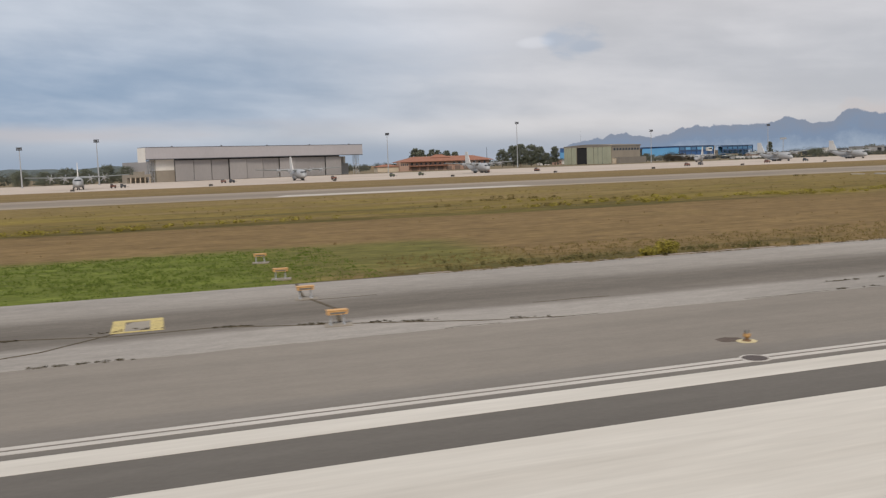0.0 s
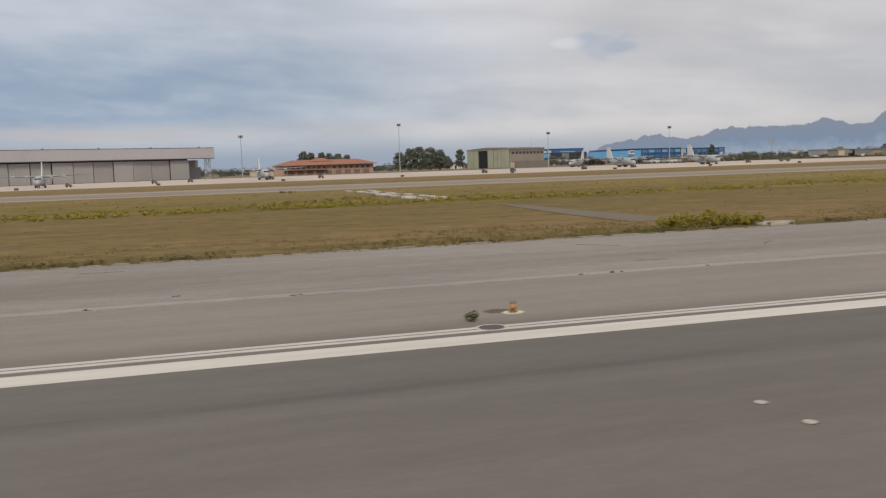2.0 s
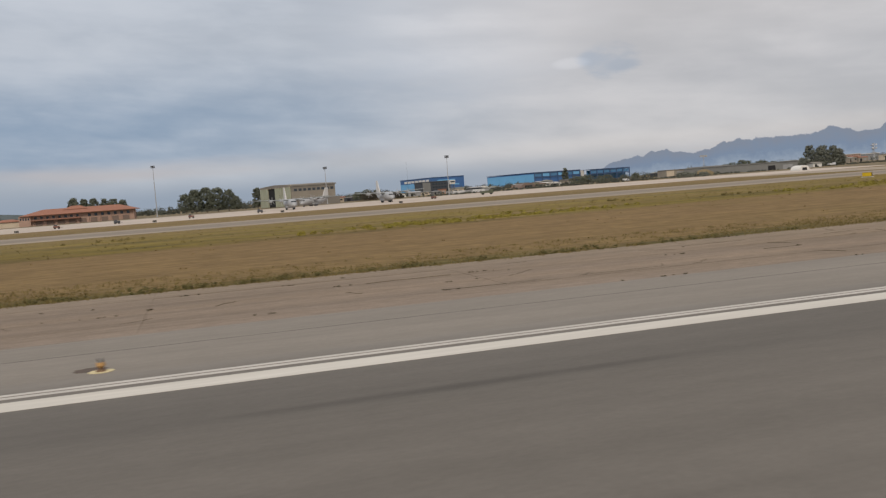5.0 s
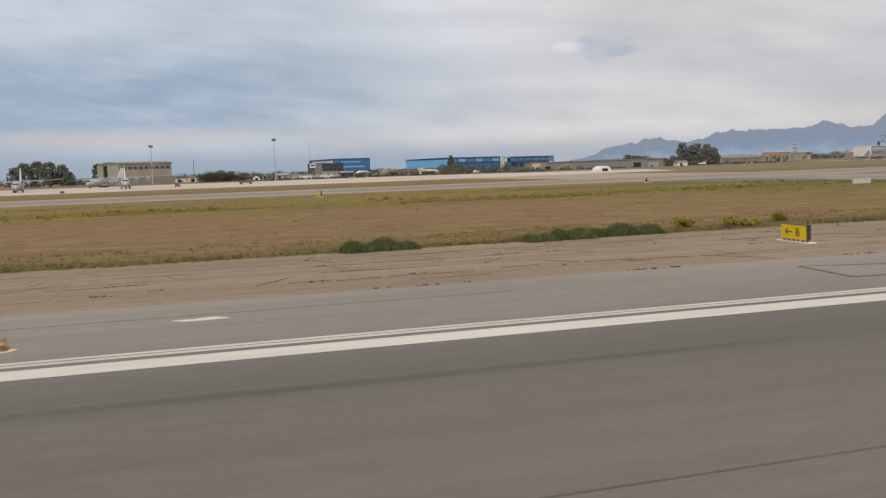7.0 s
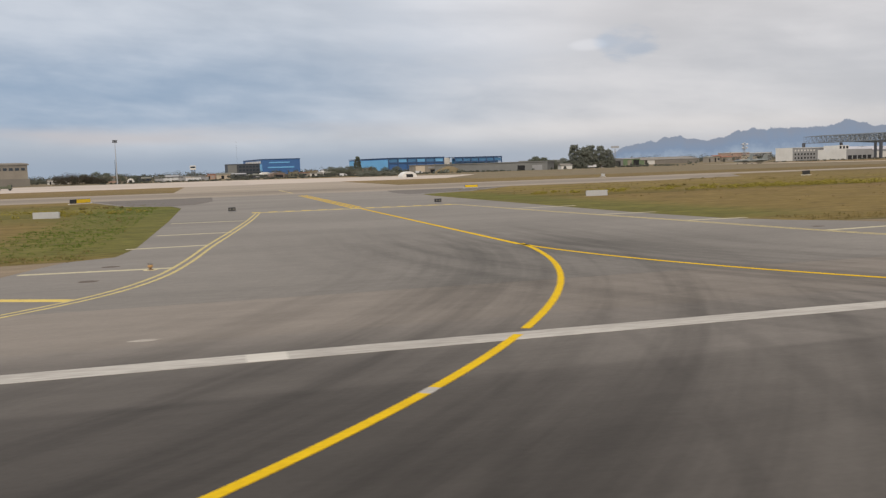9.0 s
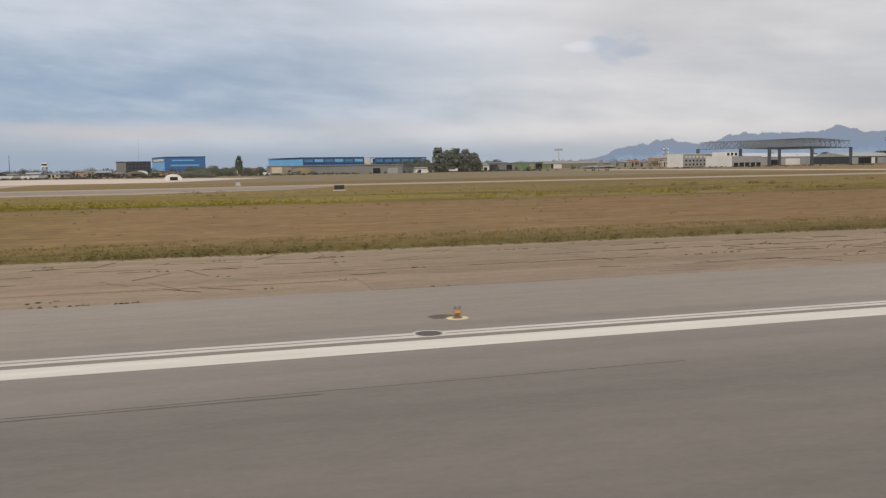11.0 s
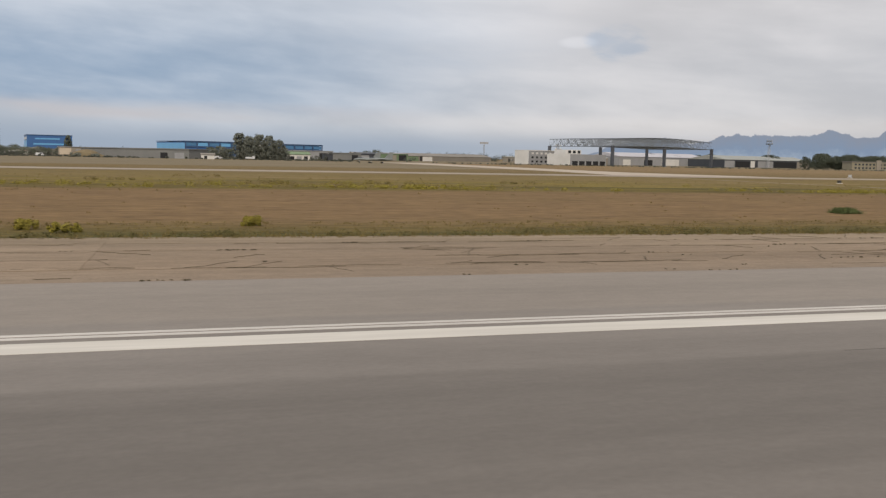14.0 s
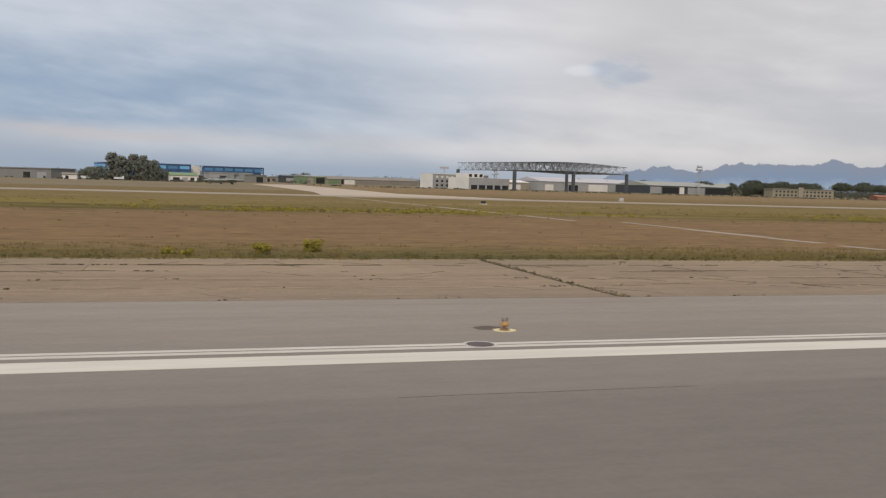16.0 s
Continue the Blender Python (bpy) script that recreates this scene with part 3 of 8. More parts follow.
M = {
    "grassland": ground_material(),
    "asphalt_dark": pavement("asphalt_dark", RUNWAY, rubber=0.42, streak=0.055, grain=0.042, warp=0.22, before=(RUNWAY_START, 440, 478)),
    "asphalt_old": pavement("asphalt_old", OLD_LATE, before=(OLD, 20, 110), warp=0.5, streak=0.06, blotch=0.10, grain=0.08, rough=0.9, spots=0.16),
    "asphalt_rim": pavement("asphalt_rim", [(31.0, grey(0.235, 1.0)), (32.0, grey(0.250, 1.0)), (32.6, grey(0.246, 1.0))], warp=0.3, streak=0.05, blotch=0.12, grain=0.09, rough=0.9),
    "concrete_sandy": pavement("concrete_sandy", SANDY, streak=0.10, blotch=0.09, grain=0.10, rough=0.92, spots=0.14, objrand=0.04, before=(BROWN, 250, 420)),
    "asphalt_tar": material("asphalt_tar", (0.085, 0.072, 0.064), (0.118, 0.102, 0.090), 0.5, 0.5, 0.9, fine=8, fine_amount=0.25, bump=0.3),
    "tar_rough": material("tar_rough", (0.070, 0.060, 0.054), (0.150, 0.128, 0.108), 0.55, 0.34, 0.92, fine=2.4, fine_amount=0.42, bump=0.5, stretch=(0.22, 1, 1)),
    "fillet_dark": material("fillet_dark", (0.128, 0.112, 0.098), (0.165, 0.146, 0.128), 0.2, 0.5, 0.9, fine=3, fine_amount=0.2, bump=0.2, stretch=(0.3, 1, 1)),
    "paint_cream": material("paint_cream", (0.50, 0.44, 0.29), (0.38, 0.335, 0.23), 1.2, 0.5, 0.86, fine=6, fine_amount=0.25, bump=0.15),
    "verge_green": material("verge_green", (0.088, 0.086, 0.030), (0.132, 0.108, 0.044), 0.5, 0.6, 0.9, fine=2, fine_amount=0.2, bump=0, island=0.25),
    "cement": material("cement", (0.40, 0.36, 0.31), (0.24, 0.21, 0.18), 1.6, 0.6, 0.9, fine=6, fine_amount=0.3, bump=0.2),
    "cement_dark": material("cement_dark", (0.24, 0.215, 0.185), (0.19, 0.17, 0.147), 1.6, 0.6, 0.9, fine=6, fine_amount=0.25, bump=0.2),
    "leaves_brown": material("leaves_brown", (0.088, 0.076, 0.058), (0.062, 0.056, 0.044), 0.3, 0.6, 0.95, fine=1, fine_amount=0.15, bump=0, island=0.3),
    "pad_worn": material("pad_worn", (0.166, 0.145, 0.118), (0.140, 0.112, 0.070), 0.25, 0.6, 0.95, fine=2, fine_amount=0.2, bump=0.2),
    "reeds": material("reeds", (0.072, 0.094, 0.036), (0.102, 0.122, 0.046), 0.6, 0.6, 0.9, fine=2, fine_amount=0.15, bump=0, island=0.25),
    "taxiway": pavement("taxiway", EXIT, rubber=0.38, streak=0.03, blotch=0.09),
    "taxi_pale": material("taxi_pale", (0.31, 0.262, 0.215), (0.25, 0.205, 0.165), 0.04, 0.5, 0.9, fine=3, fine_amount=0.15, bump=0.2, stretch=(0.3, 1, 1)),
    "taxi_white": material("taxi_white", (0.46, 0.42, 0.37), (0.40, 0.36, 0.31), 0.1, 0.5, 0.9, fine=3, fine_amount=0.1, bump=0.2, stretch=(0.3, 1, 1)),
    "apron": material("apron", (0.40, 0.335, 0.28), (0.47, 0.40, 0.335), 0.03, 0.5, 0.9, fine=2, fine_amount=0.1, bump=0.1, objrand=0.06),
    "soil": material("soil", (0.200, 0.152, 0.098), (0.135, 0.112, 0.062), 0.03, 0.6, 0.95, fine=0.5, fine_amount=0.25, bump=0.3, stretch=(0.25, 1, 1)),
    "paint_white": material("paint_white", (0.56, 0.525, 0.465), (0.46, 0.425, 0.37), 0.8, 0.45, 0.85, fine=4, fine_amount=0.07, bump=0.1, stretch=(0.08, 1, 1)),
    "paint_thin": material("paint_thin", (0.50, 0.465, 0.42), (0.40, 0.37, 0.33), 0.8, 0.45, 0.85, fine=5, fine_amount=0.12, bump=0.1, stretch=(0.15, 1, 1)),
    "joint_weed": material("joint_weed", (0.050, 0.042, 0.026), (0.085, 0.070, 0.042), 1.5, 0.6, 0.95, fine=8, fine_amount=0.3, bump=0, island=0.3),
    "paint_worn": material("paint_worn", (0.44, 0.408, 0.36), (0.31, 0.284, 0.25), 0.8, 0.45, 0.85, fine=7, fine_amount=0.2, bump=0.1, stretch=(0.2, 1, 1)),
    "lamp_brown": material("lamp_brown", (0.20, 0.115, 0.055), (0.13, 0.08, 0.045), 8, 0.5, 0.7, fine=20, fine_amount=0.2, bump=0.1),
    "patch_brown": material("patch_brown", (0.092, 0.070, 0.058), (0.125, 0.098, 0.080), 1.5, 0.5, 0.9, fine=8, fine_amount=0.25, bump=0.3),
    "lamp_body": material("lamp_body", (0.44, 0.25, 0.085), (0.32, 0.18, 0.07), 6, 0.5, 0.6, fine=20, fine_amount=0.2, bump=0.1),
    "disc_paint": material("disc_paint", (0.62, 0.53, 0.31), (0.48, 0.40, 0.24), 2.5, 0.5, 0.86, fine=8, fine_amount=0.2, bump=0.1),
    "path_sand": material("path_sand", (0.42, 0.355, 0.285), (0.35, 0.29, 0.225), 0.05, 0.5, 0.92, fine=2, fine_amount=0.15, bump=0.2),
    "leaves_pine": material("leaves_pine", (0.072, 0.084, 0.060), (0.098, 0.108, 0.078), 0.3, 0.6, 0.9, fine=2, fine_amount=0.12, bump=0, island=0.12),
    "roof_grey": material("roof_grey", (0.29, 0.295, 0.265), (0.235, 0.24, 0.215), 0.1, 0.5, 0.8, fine=2, fine_amount=0.1, bump=0.15),
    "paint_yellow": material("paint_yellow", (0.66, 0.42, 0.008), (0.56, 0.345, 0.010), 1.2, 0.5, 0.86, fine=9, fine_amount=0.12, bump=0.1),
    "paint_yellow_old": material("paint_yellow_old", (0.54, 0.43, 0.17), (0.40, 0.325, 0.16), 1.2, 0.5, 0.86, fine=6, fine_amount=0.25, bump=0.15),
    "paint_yellow_bar": material("paint_yellow_bar", (0.62, 0.46, 0.12), (0.50, 0.37, 0.12), 1.5, 0.5, 0.86, fine=6, fine_amount=0.2, bump=0.15),
    "rubber": material("rubber", (0.066, 0.060, 0.055), (0.10, 0.091, 0.083), 0.8, 0.6, 0.85, fine=6, fine_amount=0.2, bump=0.1, stretch=(0.1, 1, 1)),
    "paint_orange": material("paint_orange", (0.60, 0.335, 0.12), (0.50, 0.28, 0.11), 2, 0.5, 0.6, fine=8, fine_amount=0.1, bump=0.05),
    "rubber_faint": material("rubber_faint", (0.084, 0.075, 0.068), (0.115, 0.103, 0.094), 0.5, 0.6, 0.86, fine=6, fine_amount=0.2, bump=0.1),
    "crack": material("crack", (0.070, 0.055, 0.038), (0.118, 0.094, 0.062), 1.5, 0.6, 0.95, fine=8, fine_amount=0.3, bump=0.3),
    "iron": material("iron", (0.088, 0.062, 0.050), (0.055, 0.042, 0.036), 3, 0.5, 0.6, metal=0.3, fine=20, fine_amount=0.2, bump=0.2),
    "metal_grey": material("metal_grey", (0.42, 0.43, 0.44), (0.34, 0.35, 0.36), 0.3, 0.5, 0.5, metal=0.3, fine=5, fine_amount=0.08, bump=0.05),
    "steel_dark": material("steel_dark", (0.10, 0.105, 0.115), (0.07, 0.075, 0.085), 0.2, 0.5, 0.6, metal=0.3, fine=5, fine_amount=0.12, bump=0.05),
    "steel_truss": material("steel_truss", (0.16, 0.18, 0.195), (0.12, 0.135, 0.15), 0.2, 0.5, 0.55, metal=0.3, fine=5, fine_amount=0.12, bump=0.05),
    "sheet_grey": material("sheet_grey", (0.315, 0.300, 0.295), (0.265, 0.255, 0.250), 0.05, 0.5, 0.6, fine=1.2, fine_amount=0.05, bump=0.05, stretch=(1, 1, 0.3), objrand=0.05),
    "sheet_lilac": material("sheet_lilac", (0.415, 0.40, 0.415), (0.37, 0.355, 0.37), 0.04, 0.5, 0.55, fine=0.8, fine_amount=0.05, bump=0.05, stretch=(1, 1, 0.4)),
    "wall_white": material("wall_white", (0.66, 0.64, 0.60), (0.56, 0.54, 0.50), 0.12, 0.5, 0.85, fine=2, fine_amount=0.07, bump=0.08),
    "wall_cream": material("wall_cream", (0.56, 0.48, 0.37), (0.48, 0.40, 0.31), 0.12, 0.5, 0.88, fine=2, fine_amount=0.08, bump=0.08),
    "wall_grey": material("wall_grey", (0.32, 0.32, 0.32), (0.26, 0.26, 0.26), 0.1, 0.5, 0.88, fine=1.5, fine_amount=0.1, bump=0.1),
    "wall_pink": material("wall_pink", (0.42, 0.285, 0.225), (0.35, 0.24, 0.19), 0.15, 0.5, 0.88, fine=2, fine_amount=0.1, bump=0.1),
    "wall_tan": material("wall_tan", (0.30, 0.27, 0.22), (0.24, 0.21, 0.175), 0.1, 0.5, 0.88, fine=1.5, fine_amount=0.1, bump=0.1),
    "wall_yellow": material("wall_yellow", (0.275, 0.245, 0.175), (0.23, 0.205, 0.15), 0.1, 0.5, 0.88, fine=1.5, fine_amount=0.1, bump=0.1),
    "wall_slate": material("wall_slate", (0.205, 0.205, 0.195), (0.165, 0.167, 0.160), 0.1, 0.5, 0.88, fine=1.5, fine_amount=0.1, bump=0.1),
    "shade_brown": material("shade_brown", (0.21, 0.155, 0.130), (0.17, 0.13, 0.11), 0.3, 0.5, 0.9, fine=2, fine_amount=0.1, bump=0.1),
    "roof_red": material("roof_red", (0.31, 0.145, 0.095), (0.25, 0.12, 0.085), 0.3, 0.5, 0.85, fine=3, fine_amount=0.15, bump=0.3),
    "roof_brown": material("roof_brown", (0.235, 0.215, 0.185), (0.185, 0.168, 0.148), 0.1, 0.5, 0.85, fine=2, fine_amount=0.12, bump=0.2),
    "green_door": material("green_door", (0.36, 0.365, 0.27), (0.29, 0.30, 0.22), 0.2, 0.5, 0.7, fine=3, fine_amount=0.1, bump=0.1),
    "green_paint": material("green_paint", (0.16, 0.22, 0.12), (0.12, 0.17, 0.09), 0.2, 0.5, 0.7, fine=3, fine_amount=0.1, bump=0.1),
    "blue_deep": material("blue_deep", (0.045, 0.135, 0.33), (0.038, 0.11, 0.27), 0.1, 0.5, 0.45, fine=1, fine_amount=0.08, bump=0.03),
    "blue_frame": material("blue_frame", (0.045, 0.095, 0.20), (0.038, 0.08, 0.17), 0.1, 0.5, 0.45, fine=1, fine_amount=0.08, bump=0.03),
    "blue_light": material("blue_light", (0.15, 0.41, 0.68), (0.125, 0.35, 0.60), 0.08, 0.5, 0.35, fine=1, fine_amount=0.05, bump=0.02),
    "dark_panel": material("dark_panel", (0.045, 0.050, 0.060), (0.035, 0.038, 0.045), 0.2, 0.5, 0.5, fine=1, fine_amount=0.1, bump=0.03),
    # near-black panel colour that stands in for the shade of interiors
    "opening": material("opening", (0.035, 0.035, 0.036), (0.025, 0.025, 0.026), 0.5, 0.5, 0.9, fine=2, fine_amount=0.1, bump=0.0),
    "glass_dark": glass("glass_dark", (0.03, 0.04, 0.05)),
    "glass_blue": glass("glass_blue", (0.06, 0.18, 0.34), 0.12),
    "jet_grey": material("jet_grey", (0.21, 0.225, 0.215), (0.16, 0.175, 0.165), 0.3, 0.5, 0.5, fine=2, fine_amount=0.06, bump=0.03),
    "plane_grey": material("plane_grey", (0.35, 0.355, 0.36), (0.29, 0.295, 0.30), 0.25, 0.5, 0.45, fine=2, fine_amount=0.06, bump=0.03),
    "plane_white": material("plane_white", (0.56, 0.55, 0.53), (0.47, 0.46, 0.44), 0.25, 0.5, 0.5, fine=2, fine_amount=0.06, bump=0.03),
    "rubber_black": material("rubber_black", (0.03, 0.03, 0.03), (0.022, 0.022, 0.022), 2, 0.5, 0.8, fine=8, fine_amount=0.1),
    "vehicle_olive": material("vehicle_olive", (0.10, 0.11, 0.07), (0.07, 0.08, 0.05), 1, 0.5, 0.6, fine=4, fine_amount=0.1),
    "vehicle_red": material("vehicle_red", (0.20, 0.085, 0.060), (0.13, 0.075, 0.060), 1, 0.5, 0.6, fine=4, fine_amount=0.1),
    "vehicle_white": material("vehicle_white", (0.62, 0.62, 0.62), (0.52, 0.52, 0.52), 1, 0.5, 0.45, fine=4, fine_amount=0.06),
    "sign_yellow": material("sign_yellow", (0.75, 0.50, 0.01), (0.68, 0.44, 0.01), 2, 0.5, 0.4, fine=6, fine_amount=0.05, bump=0.02),
    "sign_black": material("sign_black", (0.022, 0.022, 0.022), (0.03, 0.03, 0.03), 2, 0.5, 0.5, fine=6, fine_amount=0.1),
    "sign_white": material("sign_white", (0.45, 0.45, 0.445), (0.385, 0.385, 0.38), 0.8, 0.5, 0.5, fine=5, fine_amount=0.06, bump=0.03),
    "lamp_glass": glass("lamp_glass", (0.16, 0.15, 0.13), 0.15),
    "bark": material("bark", (0.14, 0.11, 0.085), (0.09, 0.07, 0.055), 2, 0.5, 0.95, fine=8, fine_amount=0.3, bump=0.4),
    # the next two leaf colours are raised to carry distance haze
    "leaves_dark": material("leaves_dark", (0.112, 0.124, 0.092), (0.146, 0.156, 0.116), 0.3, 0.6, 0.9, fine=2, fine_amount=0.12, bump=0, island=0.12),
    "leaves_grey": material("leaves_grey", (0.148, 0.158, 0.128), (0.190, 0.196, 0.160), 0.3, 0.6, 0.9, fine=2, fine_amount=0.12, bump=0, island=0.12),
    "leaves_bush": material("leaves_bush", (0.072, 0.080, 0.032), (0.100, 0.104, 0.046), 1.0, 0.6, 0.9, fine=4, fine_amount=0.15, bump=0, island=0.2),
    "leaves_yellow": material("leaves_yellow", (0.285, 0.232, 0.038), (0.180, 0.156, 0.040), 1.2, 0.6, 0.9, fine=4, fine_amount=0.15, bump=0, island=0.2),
    "straw": material("straw", (0.185, 0.139, 0.058), (0.148, 0.116, 0.045), 0.08, 0.5, 0.9, fine=1.5, fine_amount=0.15, bump=0, island=0.2),
    "sward": material("sward", (0.112, 0.150, 0.030), (0.094, 0.128, 0.026), 0.3, 0.5, 0.9, fine=1.5, fine_amount=0.15, bump=0, island=0.2),
    "tufts": material("tufts", (0.122, 0.096, 0.036), (0.168, 0.128, 0.050), 0.15, 0.6, 0.9, fine=2, fine_amount=0.15, bump=0, island=0.2),
    "straw_brown": material("straw_brown", (0.210, 0.142, 0.066), (0.170, 0.122, 0.054), 0.06, 0.5, 0.9, fine=1.5, fine_amount=0.15, bump=0, island=0.15),
    "woods": material("woods", (0.080, 0.086, 0.070), (0.108, 0.112, 0.090), 0.02, 0.6, 0.9, fine=0.3, fine_amount=0.15, bump=0, island=0.15),
    "hill": material("hill", (0.085, 0.105, 0.105), (0.105, 0.120, 0.115), 0.01, 0.6, 1.0, fine=0.05, fine_amount=0.15, bump=0),
}
# ---- building tools ----
SCALED = Matrix.Diagonal((K, K, K, 1))


def mesh_of(bm, name, mat, smooth=False):
    me = bpy.data.meshes.new(name)
    bm.to_mesh(me)
    bm.free()
    me.materials.append(M[mat] if isinstance(mat, str) else mat)
    if smooth:
        for p in me.polygons:
            p.use_smooth = True
    return me


def part(name, bm, mat, parent, label="", smooth=False):
    ob = new(name, mesh_of(bm, name, mat, smooth))
    ob.parent = parent
    return tagged(ob, label)


def thing(name, label, category, x, y, z=0.0, rz=0.0, group="", kind=""):
    ob = new(name)
    ob.empty_display_size = 0.5
    ob.matrix_basis = SCALED @ pose(x, y, z, 0, 0, rz)
    return tagged(ob, label, category, group, kind)


def setting(name, bm, mat, label, category, kind="structure", z=0.0):
    ob = new(name, mesh_of(bm, name, mat))
    ob.matrix_basis = SCALED @ pose(0, 0, z)
    return tagged(ob, label, category, "", kind)


def at_plan(ob, x, y, z=0.0, rz=0.0):
    """A copy of a built thing at another place of the plan."""
    return copy_thing(ob, Matrix.Translation((K * x, K * y, K * z)) @ pose(0, 0, 0, 0, 0, rz))


def box(bm, x0, x1, y0, y1, z0, z1, m=None):
    vs = [bm.verts.new((x, y, z)) for z in (z0, z1) for x, y in ((x0, y0), (x1, y0), (x1, y1), (x0, y1))]
    for f in ((3, 2, 1, 0), (4, 5, 6, 7), (0, 1, 5, 4), (1, 2, 6, 5), (2, 3, 7, 6), (3, 0, 4, 7)):
        bm.faces.new([vs[i] for i in f])
    if m is not None:
        for v in vs:
            v.co = m @ v.co
    return bm


def boxes(*rows):
    bm = bmesh.new()
    for r in rows:
        box(bm, *r)
    return bm


def slab(points, z0, z1, bm=None):
    """A flat plate over an outline given counter-clockwise."""
    bm = bm or bmesh.new()
    lo, hi = [bm.verts.new((x, y, z0)) for x, y in points], [bm.verts.new((x, y, z1)) for x, y in points]
    bm.faces.new(hi)
    n = len(points)
    for i in range(n):
        bm.faces.new((lo[i], lo[(i + 1) % n], hi[(i + 1) % n], hi[i]))
    return bm


def ribbon(line, width, z0, z1, bm=None):
    """A stripe of paint along a line of points."""
    bm = bm or bmesh.new()
    pts = [Vector(p) for p in line]
    sides = []
    for i, p in enumerate(pts):
        d = (pts[min(i + 1, len(pts) - 1)] - pts[max(i - 1, 0)]).normalized()
        nrm = Vector((-d.y, d.x)) * width / 2
        sides.append([bm.verts.new((*(p + s * nrm), z)) for z in (z0, z1) for s in (1, -1)])
    for a, b in zip(sides, sides[1:]):
        bm.faces.new((a[2], a[3], b[3], b[2]))
        bm.faces.new((a[0], a[2], b[2], b[0]))
        bm.faces.new((a[3], a[1], b[1], b[3]))
    bm.faces.new((sides[0][0], sides[0][1], sides[0][3], sides[0][2]))
    bm.faces.new((sides[-1][1], sides[-1][0], sides[-1][2], sides[-1][3]))
    return bm


def tube(bm, p, q, r0, r1=None, n=8):
    r1 = r0 if r1 is None else r1
    p, q = Vector(p), Vector(q)
    rot = (q - p).to_track_quat("Z", "Y").to_matrix()
    rings = []
    for c, r in ((p, r0), (q, r1)):
        rings.append([bm.verts.new(c + rot @ Vector((r * math.cos(a), r * math.sin(a), 0))) for a in (2 * math.pi * k / n for k in range(n))])
    for k in range(n):
        bm.faces.new((rings[0][k], rings[0][(k + 1) % n], rings[1][(k + 1) % n], rings[1][k]))
    bm.faces.new(rings[0][::-1])
    bm.faces.new(rings[1])
    return bm


def loft(rings, bm=None, cap=True):
    bm = bm or bmesh.new()
    vs = [[bm.verts.new(p) for p in r] for r in rings]
    n = len(vs[0])
    for a, b in zip(vs, vs[1:]):
        for k in range(n):
            bm.faces.new((a[k], a[(k + 1) % n], b[(k + 1) % n], b[k]))
    if cap:
        bm.faces.new(vs[0][::-1])
        bm.faces.new(vs[-1])
    return bm


def disc(bm, x, y, z0, z1, r, n=24, wobble=0.0, rx=1.0):
    pts = []
    for k in range(n):
        a = 2 * math.pi * k / n
        q = r * (1 + wobble * noise.noise((x + math.cos(a) * 2, y + math.sin(a) * 2, 3.0)))
        pts.append((x + rx * q * math.cos(a), y + q * math.sin(a)))
    return slab(pts, z0, z1, bm)


# ---- ground, runway, taxiways ----
X0, X1 = -700.0, 1900.0


def build_ground():
    bm = bmesh.new()
    xs = [-8000, -2500, -900, -300, 0, 300, 600, 900, 1200, 1800, 3000, 6000, 9500]
    ys = [-3000, -400, -80, 20, 60, 120, 250, 400, 800, 1600, 3000, 6000, 9000]
    grid = [[bm.verts.new((x, y, 0)) for x in xs] for y in ys]
    for a, b in zip(grid, grid[1:]):
        for i in range(len(xs) - 1):
            bm.faces.new((a[i], a[i + 1], b[i + 1], b[i]))
    setting("ground", bm, "grassland", "flat dry airfield grassland, brown and olive in bands", "ground", z=-0.05)


build_ground()


def strip(name, y0, y1, mat, label, x0=X0, x1=X1, z1=0.0, category="runway"):
    return setting(name, boxes((x0, x1, y0, y1, -0.3, z1)), mat, label, category)


strip("runway_near_lane", -60, 1.5, "asphalt_dark", "grey grooved runway asphalt near the centre line")
strip("runway_lane", 1.5, 17.4, "asphalt_dark", "grey weathered runway asphalt lane")
strip("runway_edge_lane", 17.4, 24.2, "asphalt_dark", "lighter grey runway asphalt lane under the edge marking")
strip("runway_shoulder", 24.2, 31.6, "asphalt_dark", "warm grey asphalt strip outside the edge marking")

# exit taxiway: a throat that flares towards the runway, symmetrical about AXIS
near_side = [(-51.2, 31.6), (-50.6, 46.0), (-27.0, 48.0), (-24.2, 51.0), (-22.3, 52.2), (-21.6, 58.0), (-21.0, 90.0), (-20.8, 124.0), (-22.4, 134.0), (-30.0, 142.0), (-40.0, 178.0)]
far_side = [(52.6, 31.6), (52.0, 46.0), (28.0, 47.6), (25.4, 50.0), (22.8, 53.2), (20.6, 58.0), (19.4, 68.0), (18.8, 84.0), (18.2, 110.0), (17.6, 136.0), (18.6, 146.0), (30.0, 154.0), (46.0, 178.0)]
throat = [(AXIS + a, b) for a, b in near_side] + [(AXIS + a, b) for a, b in reversed(far_side)]
setting("exit_taxiway", slab(throat[::-1], -0.3, 0.002), "taxiway", "grey asphalt exit taxiway with curved fillets", "taxiway")
setting("exit_taxiway_far", boxes((AXIS - 26, AXIS + 34, 236.0, 352, -0.3, 0.0)), "taxiway", "grey paved link between taxiway and apron", "taxiway")
setting("parallel_taxiway", slab([(X0, 184), (60, 184), (300, 180), (640, 178), (672, 190), (690, 222), (X1, 222), (X1, 243), (690, 243), (660, 236), (X0, 236)], -0.3, 0.0), "taxiway", "long grey taxiway parallel to the runway", "taxiway")
setting("taxiway_margin_1", boxes((300, 640, 180.5, 185.5, -0.3, 0.02)), "taxi_pale", "pale concrete margin of the parallel taxiway", "taxiway")
